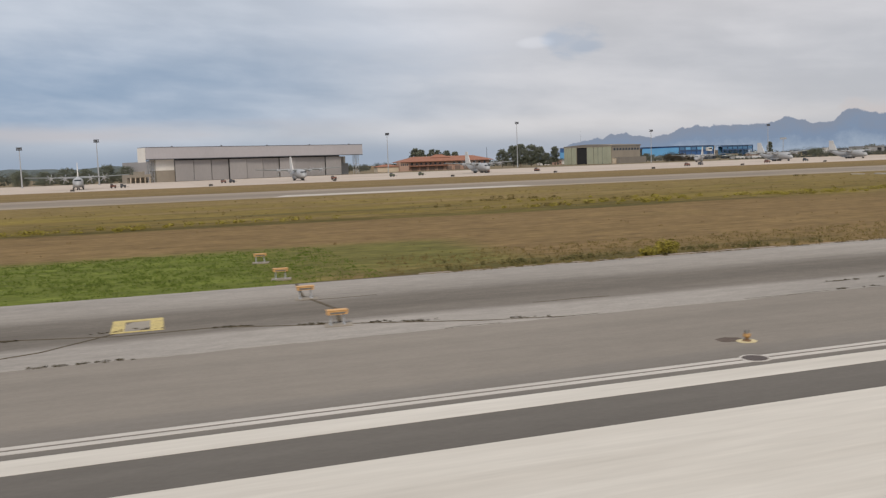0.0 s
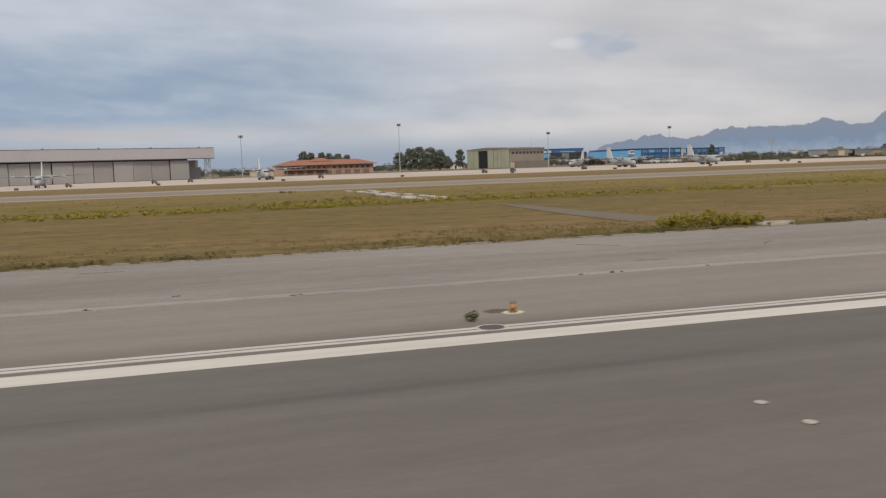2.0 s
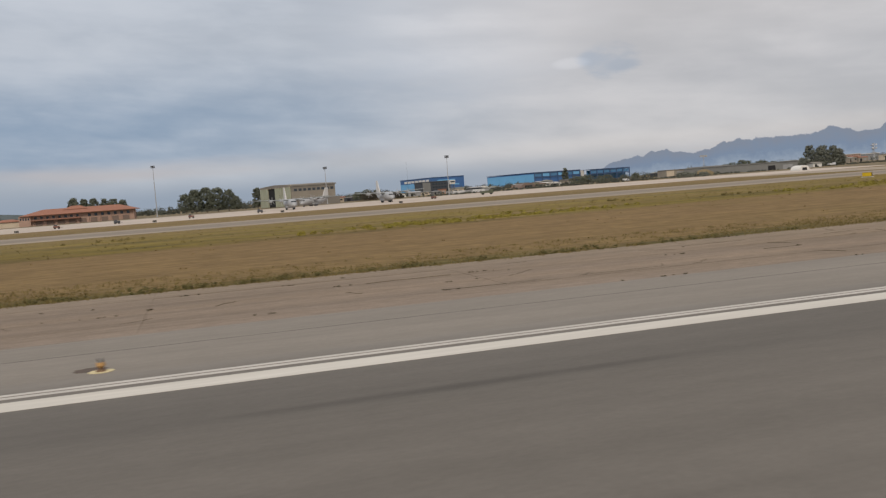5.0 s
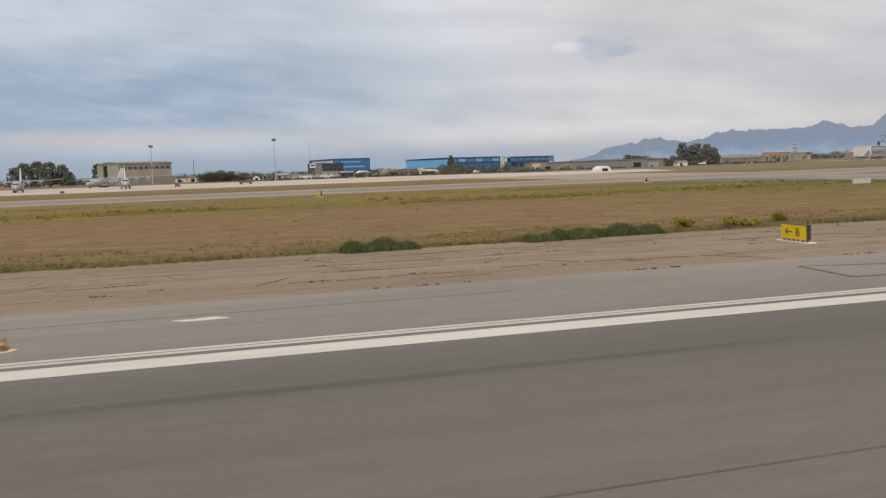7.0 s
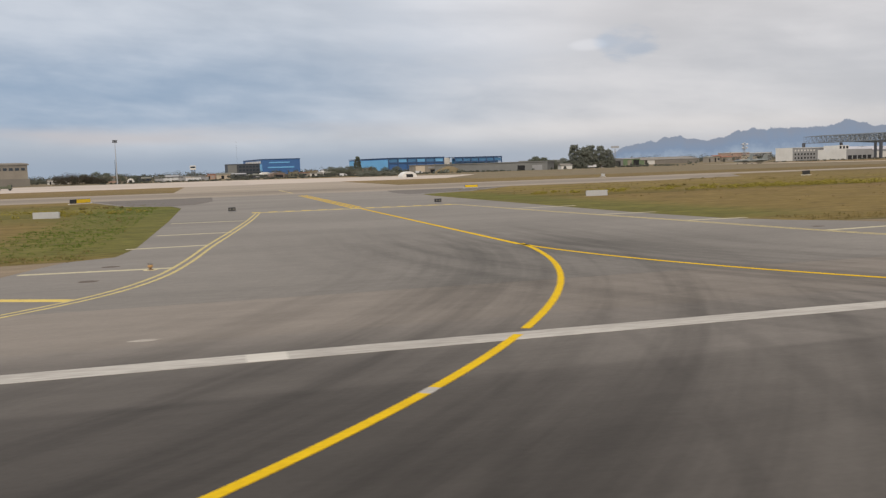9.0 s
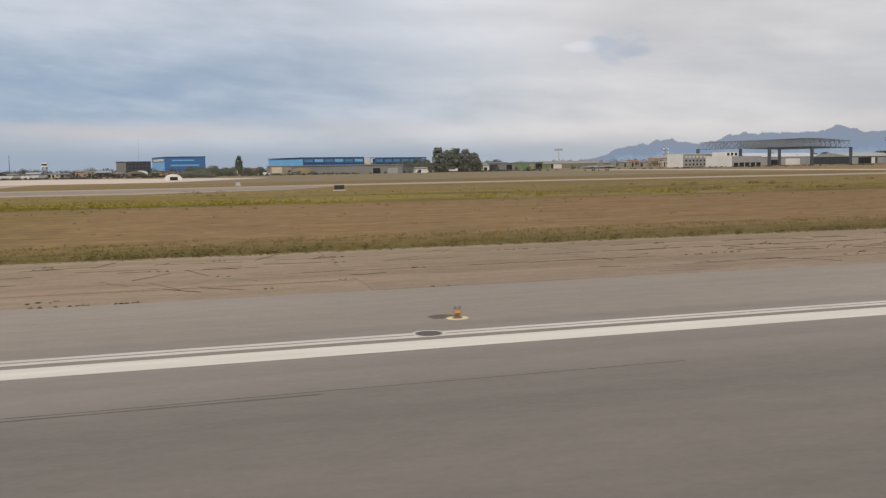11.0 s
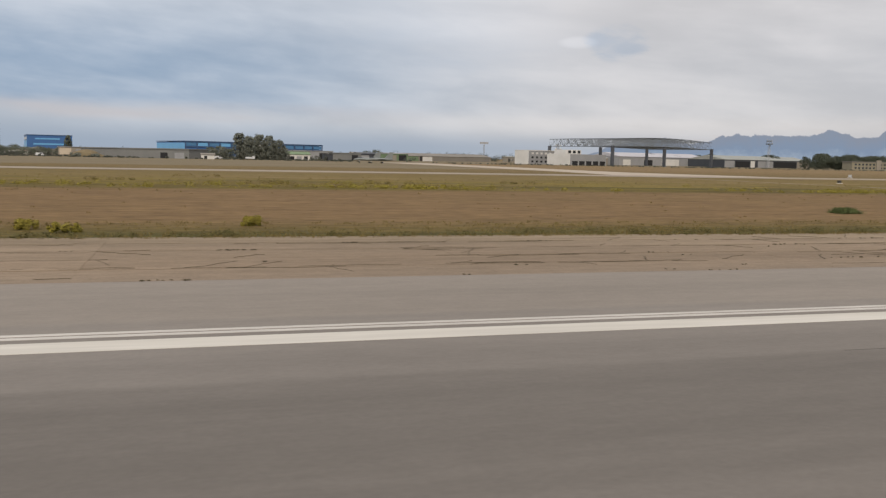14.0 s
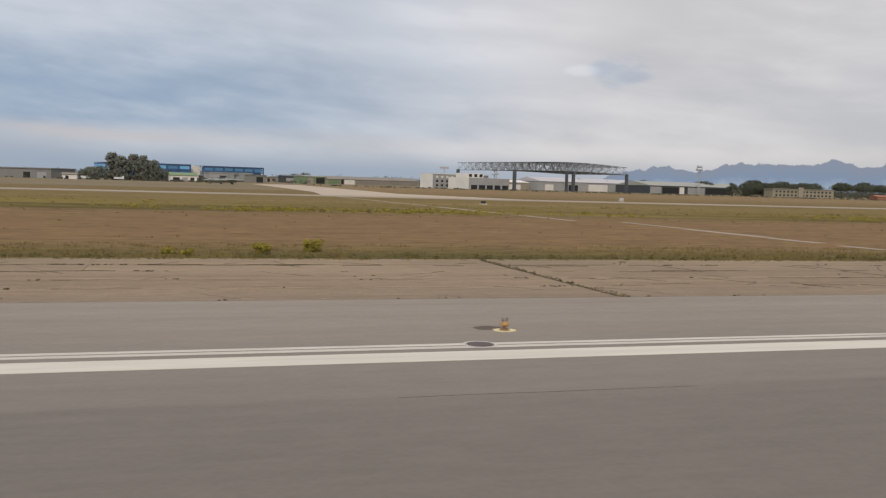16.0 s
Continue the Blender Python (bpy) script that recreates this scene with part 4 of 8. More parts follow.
setting("taxiway_margin_3", slab([(6, 186), (66, 186), (66, 196), (10, 196)], -0.3, 0.02), "taxi_white", "bright new concrete strip beside the taxiway", "taxiway")
setting("taxiway_margin_2", boxes((X0, 1500, 224, 235.5, -0.3, 0.02)), "taxi_pale", "pale concrete margin of the parallel taxiway", "taxiway")
setting("cross_taxiway", slab([(925, 243.1), (985, 243.1), (960, 300), (962, 620), (928, 620), (930, 300)], -0.3, 0.0), "path_sand", "pale concrete taxiway leading away across the grass", "taxiway")
setting("dirt_field", slab([(640, 300), (900, 318), (925, 330), (925, 620), (1700, 620), (1700, 1400), (-900, 1400), (-900, 622), (640, 600)], -0.2, -0.02), "soil", "bare brown earth with scrub", "ground")
bm = bmesh.new()
for k, (ya, yb) in enumerate(((57, 61), (64, 70), (71, 84), (85, 99), (101, 118), (120, 150), (153, 222))):
    w = 0.5 + 0.14 * (k % 3)
    slab([(AXIS + 384.8 - 0.085 * ya - w, ya), (AXIS + 384.8 - 0.085 * ya + w, ya), (AXIS + 384.8 - 0.085 * yb + w, yb), (AXIS + 384.8 - 0.085 * yb - w, yb)] if ya > 90 else [(943.0 - w, ya), (943.0 + w, ya), (942.4 + w, yb), (942.4 - w, yb)], -0.3, -0.03, bm)
setting("service_track", bm, "taxi_pale", "narrow broken sandy track through the grass", "track")


# ---- markings ----
def marking(name, bm, mat, label):
    return setting(name, bm, mat, label, "marking")


PZ = 0.008
for a, b in ((X0, 519.0), (595.0, X1)):
    marking("edge_stripe", boxes((a, b, 21.03, 22.08, -0.01, PZ)), "paint_white", "broad white runway edge stripe")
marking("edge_stripe_worn", boxes((519.0, 595.0, 21.03, 22.0, -0.01, PZ)), "paint_worn", "worn edge stripe across the mouth of the exit")
marking("stripe_repair", boxes((544.2, 545.2, 21.06, 21.97, -0.01, PZ + 0.003)), "paint_white", "freshly painted piece of the worn stripe")
for x0, x1 in ((X0, 517.8), (602.6, X1)):
    marking("inner_edge_line", boxes((x0, x1, 22.50, 22.75, -0.01, PZ)), "paint_thin", "thin white line beside the edge stripe")
    marking("outer_edge_line", boxes((x0, x1, 22.87, 23.11, -0.01, PZ)), "paint_thin", "thin white line beside the edge stripe")
marking("aiming_point_block", boxes((-34, 25.7, 9.6, 18.9, -0.01, PZ)), "paint_white", "large white aiming point block, streaked by rubber")
for x in (179.9, 492.0):
    for y0 in ((12.2, 14.0), (9.0, 10.8), (5.8, 7.6)) if x < 300 else ((7.4, 9.2), (4.2, 6.0)):
        marking("touchdown_bar", boxes((x, x + 22.5, *y0, -0.01, PZ)), "paint_white", "white touchdown zone bar on dark asphalt")


def lead_in(s, a0, a1, n=24):
    """Part of the curve that leads from the runway into the exit, by the angle that it has turned."""
    x0, y0, r = (0.6, 53.3, 56.0) if s < 0 else (-0.2, 51.7, 51.0)
    out = []
    for k in range(n + 1):
        a = radians(a0 + (a1 - a0) * k / n)
        out.append((AXIS + x0 + s * (r - r * math.cos(a)), y0 - r * math.sin(a)))
    return out


for s, ends, gaps in ((-1, (6.5, 33.5, 34.4, 88), (40.3, 49.2)), (1, (4.5, 35.9, 37.4, 90), (42.7, 52.2))):
    stops = [ends[0], ends[1], ends[2], gaps[0], gaps[0] + 0.5, gaps[1], gaps[1] + 0.5, ends[3]]
    for a0, a1 in zip(stops[::2], stops[1::2]):
        marking("lead_in_line", ribbon(lead_in(s, a0, a1), 0.26, -0.01, PZ + 0.004), "paint_yellow", "bright yellow curved taxi lead-in line")
    for a in gaps:
        marking("lead_in_repair", ribbon(lead_in(s, a, a + 0.5, 3), 0.28, -0.01, PZ + 0.004), "paint_worn", "grey patch in the yellow line")
marking("taxi_centre_line", ribbon([(AXIS, 46.6), (AXIS, 103.0)], 0.34, -0.01, PZ), "paint_yellow", "yellow taxiway centre line")
for off in (-0.62, 0.0, 0.62):
    marking("taxi_centre_line_triple", ribbon([(AXIS + off, 103.0), (AXIS + off, 166.0)], 0.27, -0.01, PZ), "paint_yellow", "triple yellow centre line behind the holding line")
marking("taxi_centre_line_far", ribbon([(AXIS, 184.6), (AXIS, 221.9)], 0.4, -0.01, PZ), "paint_yellow_old", "yellow taxiway centre line")
EDGE = [(-42.0, 22.7), (-37.3, 23.3), (-33.6, 24.5), (-29.2, 27.0), (-25.7, 30.0), (-21.8, 35.0), (-19.7, 40.3), (-18.5, 47), (-17.3, 57), (-15.4, 71), (-13.5, 86), (-12.0, 100)]
def rounded(points, n=6):
    """The same line with its corners rounded."""
    p = [Vector(q) for q in points]
    p = [p[0] * 2 - p[1]] + p + [p[-1] * 2 - p[-2]]
    out = []
    for a, b, c, d in zip(p, p[1:], p[2:], p[3:]):
        for k in range(n):
            t = k / n
            out.append(0.5 * (2 * b + (c - a) * t + (2 * a - 5 * b + 4 * c - d) * t * t + (3 * b - a - 3 * c + d) * t ** 3))
    return out + [p[-2]]


for s in (1, -1):
    for off in (0.0, 0.42):
        line = rounded([(AXIS + s * (x + off), y - off * 0.6) for x, y in EDGE])
        marking("taxi_edge_line", ribbon(line, 0.18, -0.01, PZ), "paint_yellow_old", "thin double yellow taxiway edge line")
    for (xa, ya), (xb, yb), w in (((-34.9, 32.1), (-30.8, 26.6), 0.82), ((-29.0, 37.9), (-22.2, 34.6), 0.62), ((-26.0, 45.1), (-18.8, 44.4), 0.55), ((-22.2, 57.4), (-17.2, 57.6), 0.55), ((-21.0, 69.1), (-15.4, 69.0), 0.55), ((-20.6, 85.6), (-13.8, 85.0), 0.6)):
        marking("shoulder_bar", ribbon([(AXIS + s * xa, ya), (AXIS + s * (xb - (1.0 if s < 0 and w > 0.8 else 0.0)), yb)], w, -0.01, 0.005), "paint_yellow_bar" if ya < 40 else "paint_cream", "worn yellow bar across the paved shoulder")
    marking("exit_bar", ribbon([(AXIS + s * (-42.8 if s > 0 else -42.3), 29.5 if s > 0 else 31.7), (AXIS + s * (-42.1 if s > 0 else -42.6), 22.5 if s > 0 else 23.2)], 0.98, -0.01, PZ), "paint_yellow_bar", "broad yellow bar at the exit")
for k, y in enumerate((100.2, 100.8)):
    marking("holding_line", ribbon([(AXIS - 12.4, y), (AXIS + 11.8, y)], 0.38, -0.01, PZ + 0.004), "paint_yellow_old", "solid yellow holding position line")
bm = bmesh.new()
for y in (101.4, 102.0):
    for k in range(13):
        box(bm, AXIS - 12.4 + 1.9 * k, AXIS - 11.4 + 1.9 * k, y - 0.15, y + 0.15, -0.01, PZ + 0.004)
marking("holding_dashes", bm, "paint_yellow_bar", "dashed yellow holding position line")

# patches, tyre marks, cracks
def blot(x, y, rx, ry, name, mat, label, z=0.006, seed=0):
    pts = []
    for k in range(22):
        a = 2 * math.pi * k / 22
        q = 1 + 0.5 * noise.noise((math.cos(a) * 1.7 + seed * 3.1, math.sin(a) * 1.7, seed))
        pts.append((x + rx * q * math.cos(a), y + ry * q * math.sin(a)))
    return setting(name, slab(pts, -0.01, z), mat, label, "patch")


setting("tar_patch", slab([(588.2, 45.0), (591.4, 38.2), (594.6, 33.2), (598.2, 32.4), (602.6, 31.9), (606.6, 32.4), (603.3, 39.4), (603.2, 42.8), (600.2, 45.3), (596.3, 46.0)], -0.01, 0.010), "tar_rough", "dark rough asphalt patch beside the exit", "patch")
setting("repair_patch", slab([(448.1, 25.7), (451.3, 25.5), (451.9, 28.2), (448.6, 29.2)], -0.01, 0.006), "asphalt_old", "square asphalt repair with dark sealed edge", "patch")
bm = bmesh.new()
for a, b in (((448.1, 25.7), (451.3, 25.5)), ((451.3, 25.5), (451.9, 28.2)), ((451.9, 28.2), (448.6, 29.2)), ((448.6, 29.2), (448.1, 25.7))):
    ribbon([a, b], 0.18, -0.01, 0.010, bm)
ribbon([(594.6, 29.2), (596.6, 29.1), (598.5, 27.9), (599.6, 28.1)], 0.16, -0.01, 0.013, bm)
ribbon([(600.6, 28.6), (601.4, 28.0), (602.3, 28.3)], 0.14, -0.01, 0.013, bm)
setting("repair_seal", bm, "asphalt_tar", "dark tar seal round a repair", "patch")
for k, (x, y, rx, ry) in enumerate(((186.0, 27.3, 1.15, 0.38), (244.7, 27.15, 1.05, 0.45), (425.2, 27.7, 0.85, 0.26), (541.6, 25.1, 0.42, 0.16), (184.3, 27.9, 0.22, 0.12), (244.9, 25.75, 0.55, 0.34), (243.8, 25.7, 0.14, 0.10))):
    blot(x, y, rx, ry, "cement_patch", "paint_white" if k in (0, 2) else "cement", "pale cement patch in the asphalt", seed=k)
blot(244.95, 26.3, 0.55, 0.32, "cement_hollow", "cement_dark", "worn grey hollow inside the cement patch", z=0.009, seed=9)
bm = bmesh.new()
for k, (x, y, rx, ry) in enumerate(((845.15, 16.1, 0.18, 0.10), (845.42, 16.1, 0.24, 0.04), (845.3, 15.64, 0.15, 0.17), (845.24, 15.22, 0.20, 0.16), (845.62, 16.92, 0.17, 0.18), (845.78, 16.66, 0.11, 0.07), (845.98, 15.84, 0.14, 0.24), (845.75, 15.75, 0.22, 0.05),
                                    (846.07, 16.17, 0.16, 0.06), (846.24, 16.32, 0.16, 0.13), (846.45, 15.9, 0.17, 0.10), (846.66, 16.8, 0.12, 0.14), (846.86, 16.84, 0.24, 0.06), (844.97, 15.9, 0.12, 0.05))):
    pts = []
    for a in range(14):
        q = a * math.tau / 14
        w = 1 + 0.7 * noise.noise((math.cos(q) * 1.6 + k * 3.3, math.sin(q) * 1.6, k))
        pts.append((x + rx * w * math.cos(q) + 0.4 * ry * w * math.sin(q), y + 0.75 * ry * w * math.sin(q)))
    slab(pts, -0.01, 0.004 + 0.0006 * k, bm)
setting("oil_stain", bm, "rubber", "dark ragged oil spill on the runway", "patch")


def tyre_marks():
    rnd = random.Random(5)
    bm = bmesh.new()
    for xa, ya, xb, yb, w in ((172.6, 15.0, 176.4, 15.35, 0.10), (173.6, 14.75, 177.0, 15.0, 0.09), (175.7, 16.1, 177.8, 16.2, 0.10), (177.2, 15.3, 179.8, 15.4, 0.10), (179.1, 16.2, 180.6, 16.3, 0.08), (180.9, 15.9, 181.6, 15.95, 0.06),
                             (182.0, 16.6, 183.0, 16.65, 0.06), (183.4, 17.1, 184.2, 17.15, 0.07), (166, 13.6, 170, 13.9, 0.10), (160, 14.6, 163, 14.8, 0.08), (150, 12.6, 155, 12.9, 0.10), (505, 10, 512, 10.2, 0.14), (499, 8.7, 506, 8.9, 0.12)):
        line = [(xa + (xb - xa) * k / 6, ya + (yb - ya) * k / 6 + 0.02 * rnd.uniform(-1, 1)) for k in range(7)]
        ribbon(line, w, -0.01, 0.004, bm)
    setting("skid_marks", bm, "rubber", "black rubber skid marks of landing gear", "marks", "stuff")
    bm = bmesh.new()
    for off, w in ((-0.07, 0.05), (0.0, 0.10), (0.12, 0.03)):  # one ragged seam across the runway
        ribbon([(608.62 + 0.025 * k + off + rnd.uniform(-0.09, 0.09), 20.4 - 0.6 * k) for k in range(22)], w, -0.01, 0.004 + w * 0.01, bm)
    x = 446.0
    while x < 1000:  # broken seam between two lanes
        ln = rnd.uniform(4, 22)
        if not 516 < x + ln < 612:
            ribbon([(x + ln * k / 4, 17.8 + rnd.uniform(-0.05, 0.05)) for k in range(5)], rnd.uniform(0.015, 0.045), -0.01, 0.004, bm)
        x += ln + rnd.uniform(2, 30)
    ribbon([(586, 17.9), (597, 17.8), (607.5, 18.0)], 0.05, -0.01, 0.004, bm)
    ribbon([(610, 17.9), (630, 17.5), (655, 17.6)], 0.06, -0.01, 0.004, bm)
    ribbon([(200, 28.3), (436, 28.6)], 0.045, -0.01, 0.004, bm)
    ribbon([(420, 10.2), (470, 10.4), (516, 10.4)], 0.07, -0.01, 0.004, bm)
    ribbon([(572, 10.9), (579, 10.2), (596, 9.9)], 0.06, -0.01, 0.004, bm)
    ribbon([(567, 17.55), (577, 17.8), (586, 17.75)], 0.05, -0.01, 0.004, bm)
    ribbon([(234, 27.3), (243, 27.2), (252, 27.9)], 0.06, -0.01, 0.0035, bm)
    setting("asphalt_seams", bm, "rubber_faint", "dark sealed seams between asphalt lanes", "marks", "stuff")


tyre_marks()


# ---- plants ----
def leaf_mesh(name, mat, centres, radii, per, size, seed, flat=1.0):
    """Crown of small leaf faces gathered in clumps."""
    rng = np.random.default_rng(seed)
    c = np.repeat(np.asarray(centres, float), per, 0)
    r = np.repeat(np.asarray(radii, float), per)[:, None]
    d = rng.normal(size=c.shape)
    d /= np.linalg.norm(d, axis=1, keepdims=True)
    p = c + d * r * rng.uniform(0.35, 1.0, (len(c), 1)) ** 0.5 * np.array([1, 1, flat])
    out = d + np.array([0, 0, 0.6]) + rng.normal(size=c.shape) * 0.45
    u = np.cross(out, rng.normal(size=c.shape))
    u /= np.linalg.norm(u, axis=1, keepdims=True)
    v = np.cross(out, u)
    v /= np.linalg.norm(v, axis=1, keepdims=True)
    s = size * rng.uniform(0.6, 1.4, (len(c), 1))
    verts = np.stack([p - u * s, p + v * s * 0.55, p + u * s, p - v * s * 0.55], 1).reshape(-1, 3)
    faces = np.arange(len(verts)).reshape(-1, 4)
    me = bpy.data.meshes.new(name)
    me.from_pydata(verts.tolist(), [], faces.tolist())
    me.materials.append(M[mat])
    return me


def crown_clumps(rng, h, w, base, n):
    cs, rs = [], []
    for _ in range(n):
        z = base + (h - base) * rng.uniform(0.05, 0.95)
        k = (z - base) / (h - base)
        prof = math.sin(math.pi * min(1, 0.18 + 0.78 * k)) ** 0.7
        a, q = rng.uniform(0, 2 * math.pi), math.sqrt(rng.uniform(0.05, 1))
        cs.append((math.cos(a) * w * prof * q, math.sin(a) * w * prof * q, z))
        rs.append(w * rng.uniform(0.13, 0.29))
    return cs, rs


def tree(x, y, h, w, mat="leaves_dark", base=0.25, seed=1, label="dark green broadleaf tree beyond the apron", name="tree", clumps=170, per=58, group="trees round the apron"):
    rng = random.Random(seed)
    ob = thing(name, label, "tree", x, y, group=group)
    bm = bmesh.new()
    top = Vector((rng.uniform(-0.4, 0.4), rng.uniform(-0.4, 0.4), h * 0.75))
    tube(bm, (0, 0, -0.1), top * 0.5, 0.035 * h * 0.5, 0.022 * h * 0.5, 8)
    tube(bm, top * 0.5, top, 0.022 * h * 0.5, 0.006 * h, 7)
    for k in range(6):
        a, z = rng.uniform(0, 6.28), h * rng.uniform(0.28, 0.6)
        tube(bm, top * (z / top.z), (math.cos(a) * w * 0.65, math.sin(a) * w * 0.65, z + h * 0.2), 0.012 * h * 0.5, 0.004 * h, 5)
    part("trunk", bm, "bark", ob)
    cs, rs = crown_clumps(rng, h, w, h * base, clumps)
    if name == "pine_tree":  # wide flat crown over a bare stem
        cs = [(x * 1.35, y * 1.35, h * (0.50 + 0.45 * (z / h) ** 1.5)) for x, y, z in cs]
    crown = new("crown", leaf_mesh("crown", mat, cs, rs, per, 0.019 * h, seed, 0.85))
    crown.parent = ob
    return ob


def bush(x, y, w, h, mat, seed, label, n=7, per=60, leaf=0.07, rx=1.0):
    rng = random.Random(seed)
    cs = [(rng.uniform(-1, 1) * w * 0.42 * rx, rng.uniform(-1, 1) * min(w, 1.2) * 0.35, h * rng.uniform(0.15, 0.72)) for _ in range(n)]
    rs = [h * rng.uniform(0.16, 0.42) for _ in range(n)]
    ob = thing("bush", label, "bush", x, y, -0.05)
    leaves = new("leaves", leaf_mesh("leaves", mat, cs, rs, per, leaf, seed))
    leaves.parent = ob
    for k in range(3):
        a = rng.uniform(0, 6.28)
        part("stem", tube(bmesh.new(), (math.cos(a) * 0.05, math.sin(a) * 0.05, 0), (math.cos(a) * w * 0.3, math.sin(a) * 0.2, h * 0.6), 0.02, 0.008, 4), "bark", ob)
    return ob


def blades(name, mat, label, x0, x1, ranges, count, hlo, hhi, wlo, whi, seed, edge=None, skip=()):
    """Grass: tufts of thin upright blades, leaning and of uneven height."""
    rng = np.random.default_rng(seed)
    x = rng.uniform(x0, x1, count)
    y = ranges[0] + (ranges[1] - ranges[0]) * rng.uniform(0, 1, count) ** ranges[2]
    keep = np.ones(count, bool)
    for a, b, c, d in skip:
        keep &= ~((x > a) & (x < b) & (y > c) & (y < d))
    patchy = np.array([noise.noise((a * 0.05, b * 0.12, seed)) + 0.6 * noise.noise((a * 0.4, b * 0.4, seed)) for a, b in zip(x, y)])
    keep &= patchy > rng.uniform(-0.75, 0.35, count)
    x, y, patchy = x[keep], y[keep], patchy[keep]
    n, per = len(x), 5
    bx = np.repeat(x, per) + rng.normal(0, 0.13, n * per)
    by = np.repeat(y, per) + rng.normal(0, 0.13, n * per)
    hh = np.repeat(rng.uniform(hlo, hhi, n) * (1 + 0.5 * patchy), per) * rng.uniform(0.6, 1.2, n * per)
    ww = rng.uniform(wlo, whi, n * per)
    a = rng.uniform(0, np.pi, n * per)
    lx, ly = rng.normal(0, 0.3, n * per) * hh, rng.normal(0, 0.3, n * per) * hh
    z = np.full(n * per, -0.06)
    v = np.stack([np.stack([bx - ww * np.cos(a), by - ww * np.sin(a), z], 1), np.stack([bx + ww * np.cos(a), by + ww * np.sin(a), z], 1), np.stack([bx + lx, by + ly, hh], 1)], 1).reshape(-1, 3)
    me = bpy.data.meshes.new(name)
    me.from_pydata(v.tolist(), [], np.arange(len(v)).reshape(-1, 3).tolist())
    me.materials.append(M[mat])
    ob = new(name, me)
    ob.matrix_basis = SCALED.copy()
    return tagged(ob, label, "grass", "", "stuff")


PAVED = ((-200, -5, 40, 69), (518, 604, 30, 52), (536.5, 585, 40, 180), (941, 948, 40, 180))
blades("verge_grass", "straw", "uneven dry grass along the edge of the pavement", -70, 1060, (46.7, 58, 1.8), 50000, 0.04, 0.14, 0.015, 0.045, 3, skip=PAVED)
blades("sward_grass", "sward", "short dense green grass at the start of the strip", -75, -6, (47, 68, 1.0), 9000, 0.03, 0.09, 0.02, 0.05, 9)
blades("field_grass", "straw_brown", "dry brown grass of the runway strip", -80, 1150, (50, 110, 1.2), 1200, 0.04, 0.12, 0.03, 0.07, 4, skip=PAVED)
blades("rough_grass", "straw", "rough olive grass before the taxiway", -90, 1250, (100, 176, 1.0), 5000, 0.05, 0.16, 0.04, 0.10, 6, skip=PAVED)
blades("exit_sward_grass", "sward", "short green grass beside the exit taxiway", 528, 540, (51, 150, 1.0), 2400, 0.03, 0.10, 0.02, 0.05, 11, skip=PAVED)


def reed_clump(x0, x1, y, h, seed, label):
    """A long low shrub of upright narrow leaves, highest in its middle."""
    rng = np.random.default_rng(seed)
    count = int(1500 * (x1 - x0))
    u = rng.uniform(-1, 1, count)
    swell = 1.4 * (1 - np.abs(u) ** 7) * (0.78 + 0.22 * np.sin(u * 7 + seed))
    bx, by = u * (x1 - x0) / 2, rng.normal(0, 0.42, count)
    hh = h * swell * rng.uniform(0.45, 1.1, count)
    ww, a = rng.uniform(0.012, 0.035, count), rng.uniform(0, np.pi, count)
    low = hh * rng.uniform(0.0, 0.5, count)
    lx, ly = rng.normal(0, 0.12, count), rng.normal(0, 0.12, count)
    v = np.stack([np.stack([bx - ww * np.cos(a), by - ww * np.sin(a), low], 1), np.stack([bx + ww * np.cos(a), by + ww * np.sin(a), low], 1), np.stack([bx + lx, by + ly, hh + 0.05], 1)], 1).reshape(-1, 3)
    ob = thing("bush", label, "bush", (x0 + x1) / 2, y, -0.05)
    me = bpy.data.meshes.new("leaves")
    me.from_pydata(v.tolist(), [], np.arange(len(v)).reshape(-1, 3).tolist())
    me.materials.append(M["reeds"])
    leaves = new("leaves", me)
    leaves.parent = ob
    for k in range(4):
        q = rng.uniform(-0.9, 0.9) * (x1 - x0) / 2
        part("stem", tube(bmesh.new(), (q, 0, 0), (q + rng.normal(0, 0.1), rng.normal(0, 0.2), h * 0.6), 0.018, 0.008, 4), "bark", ob)


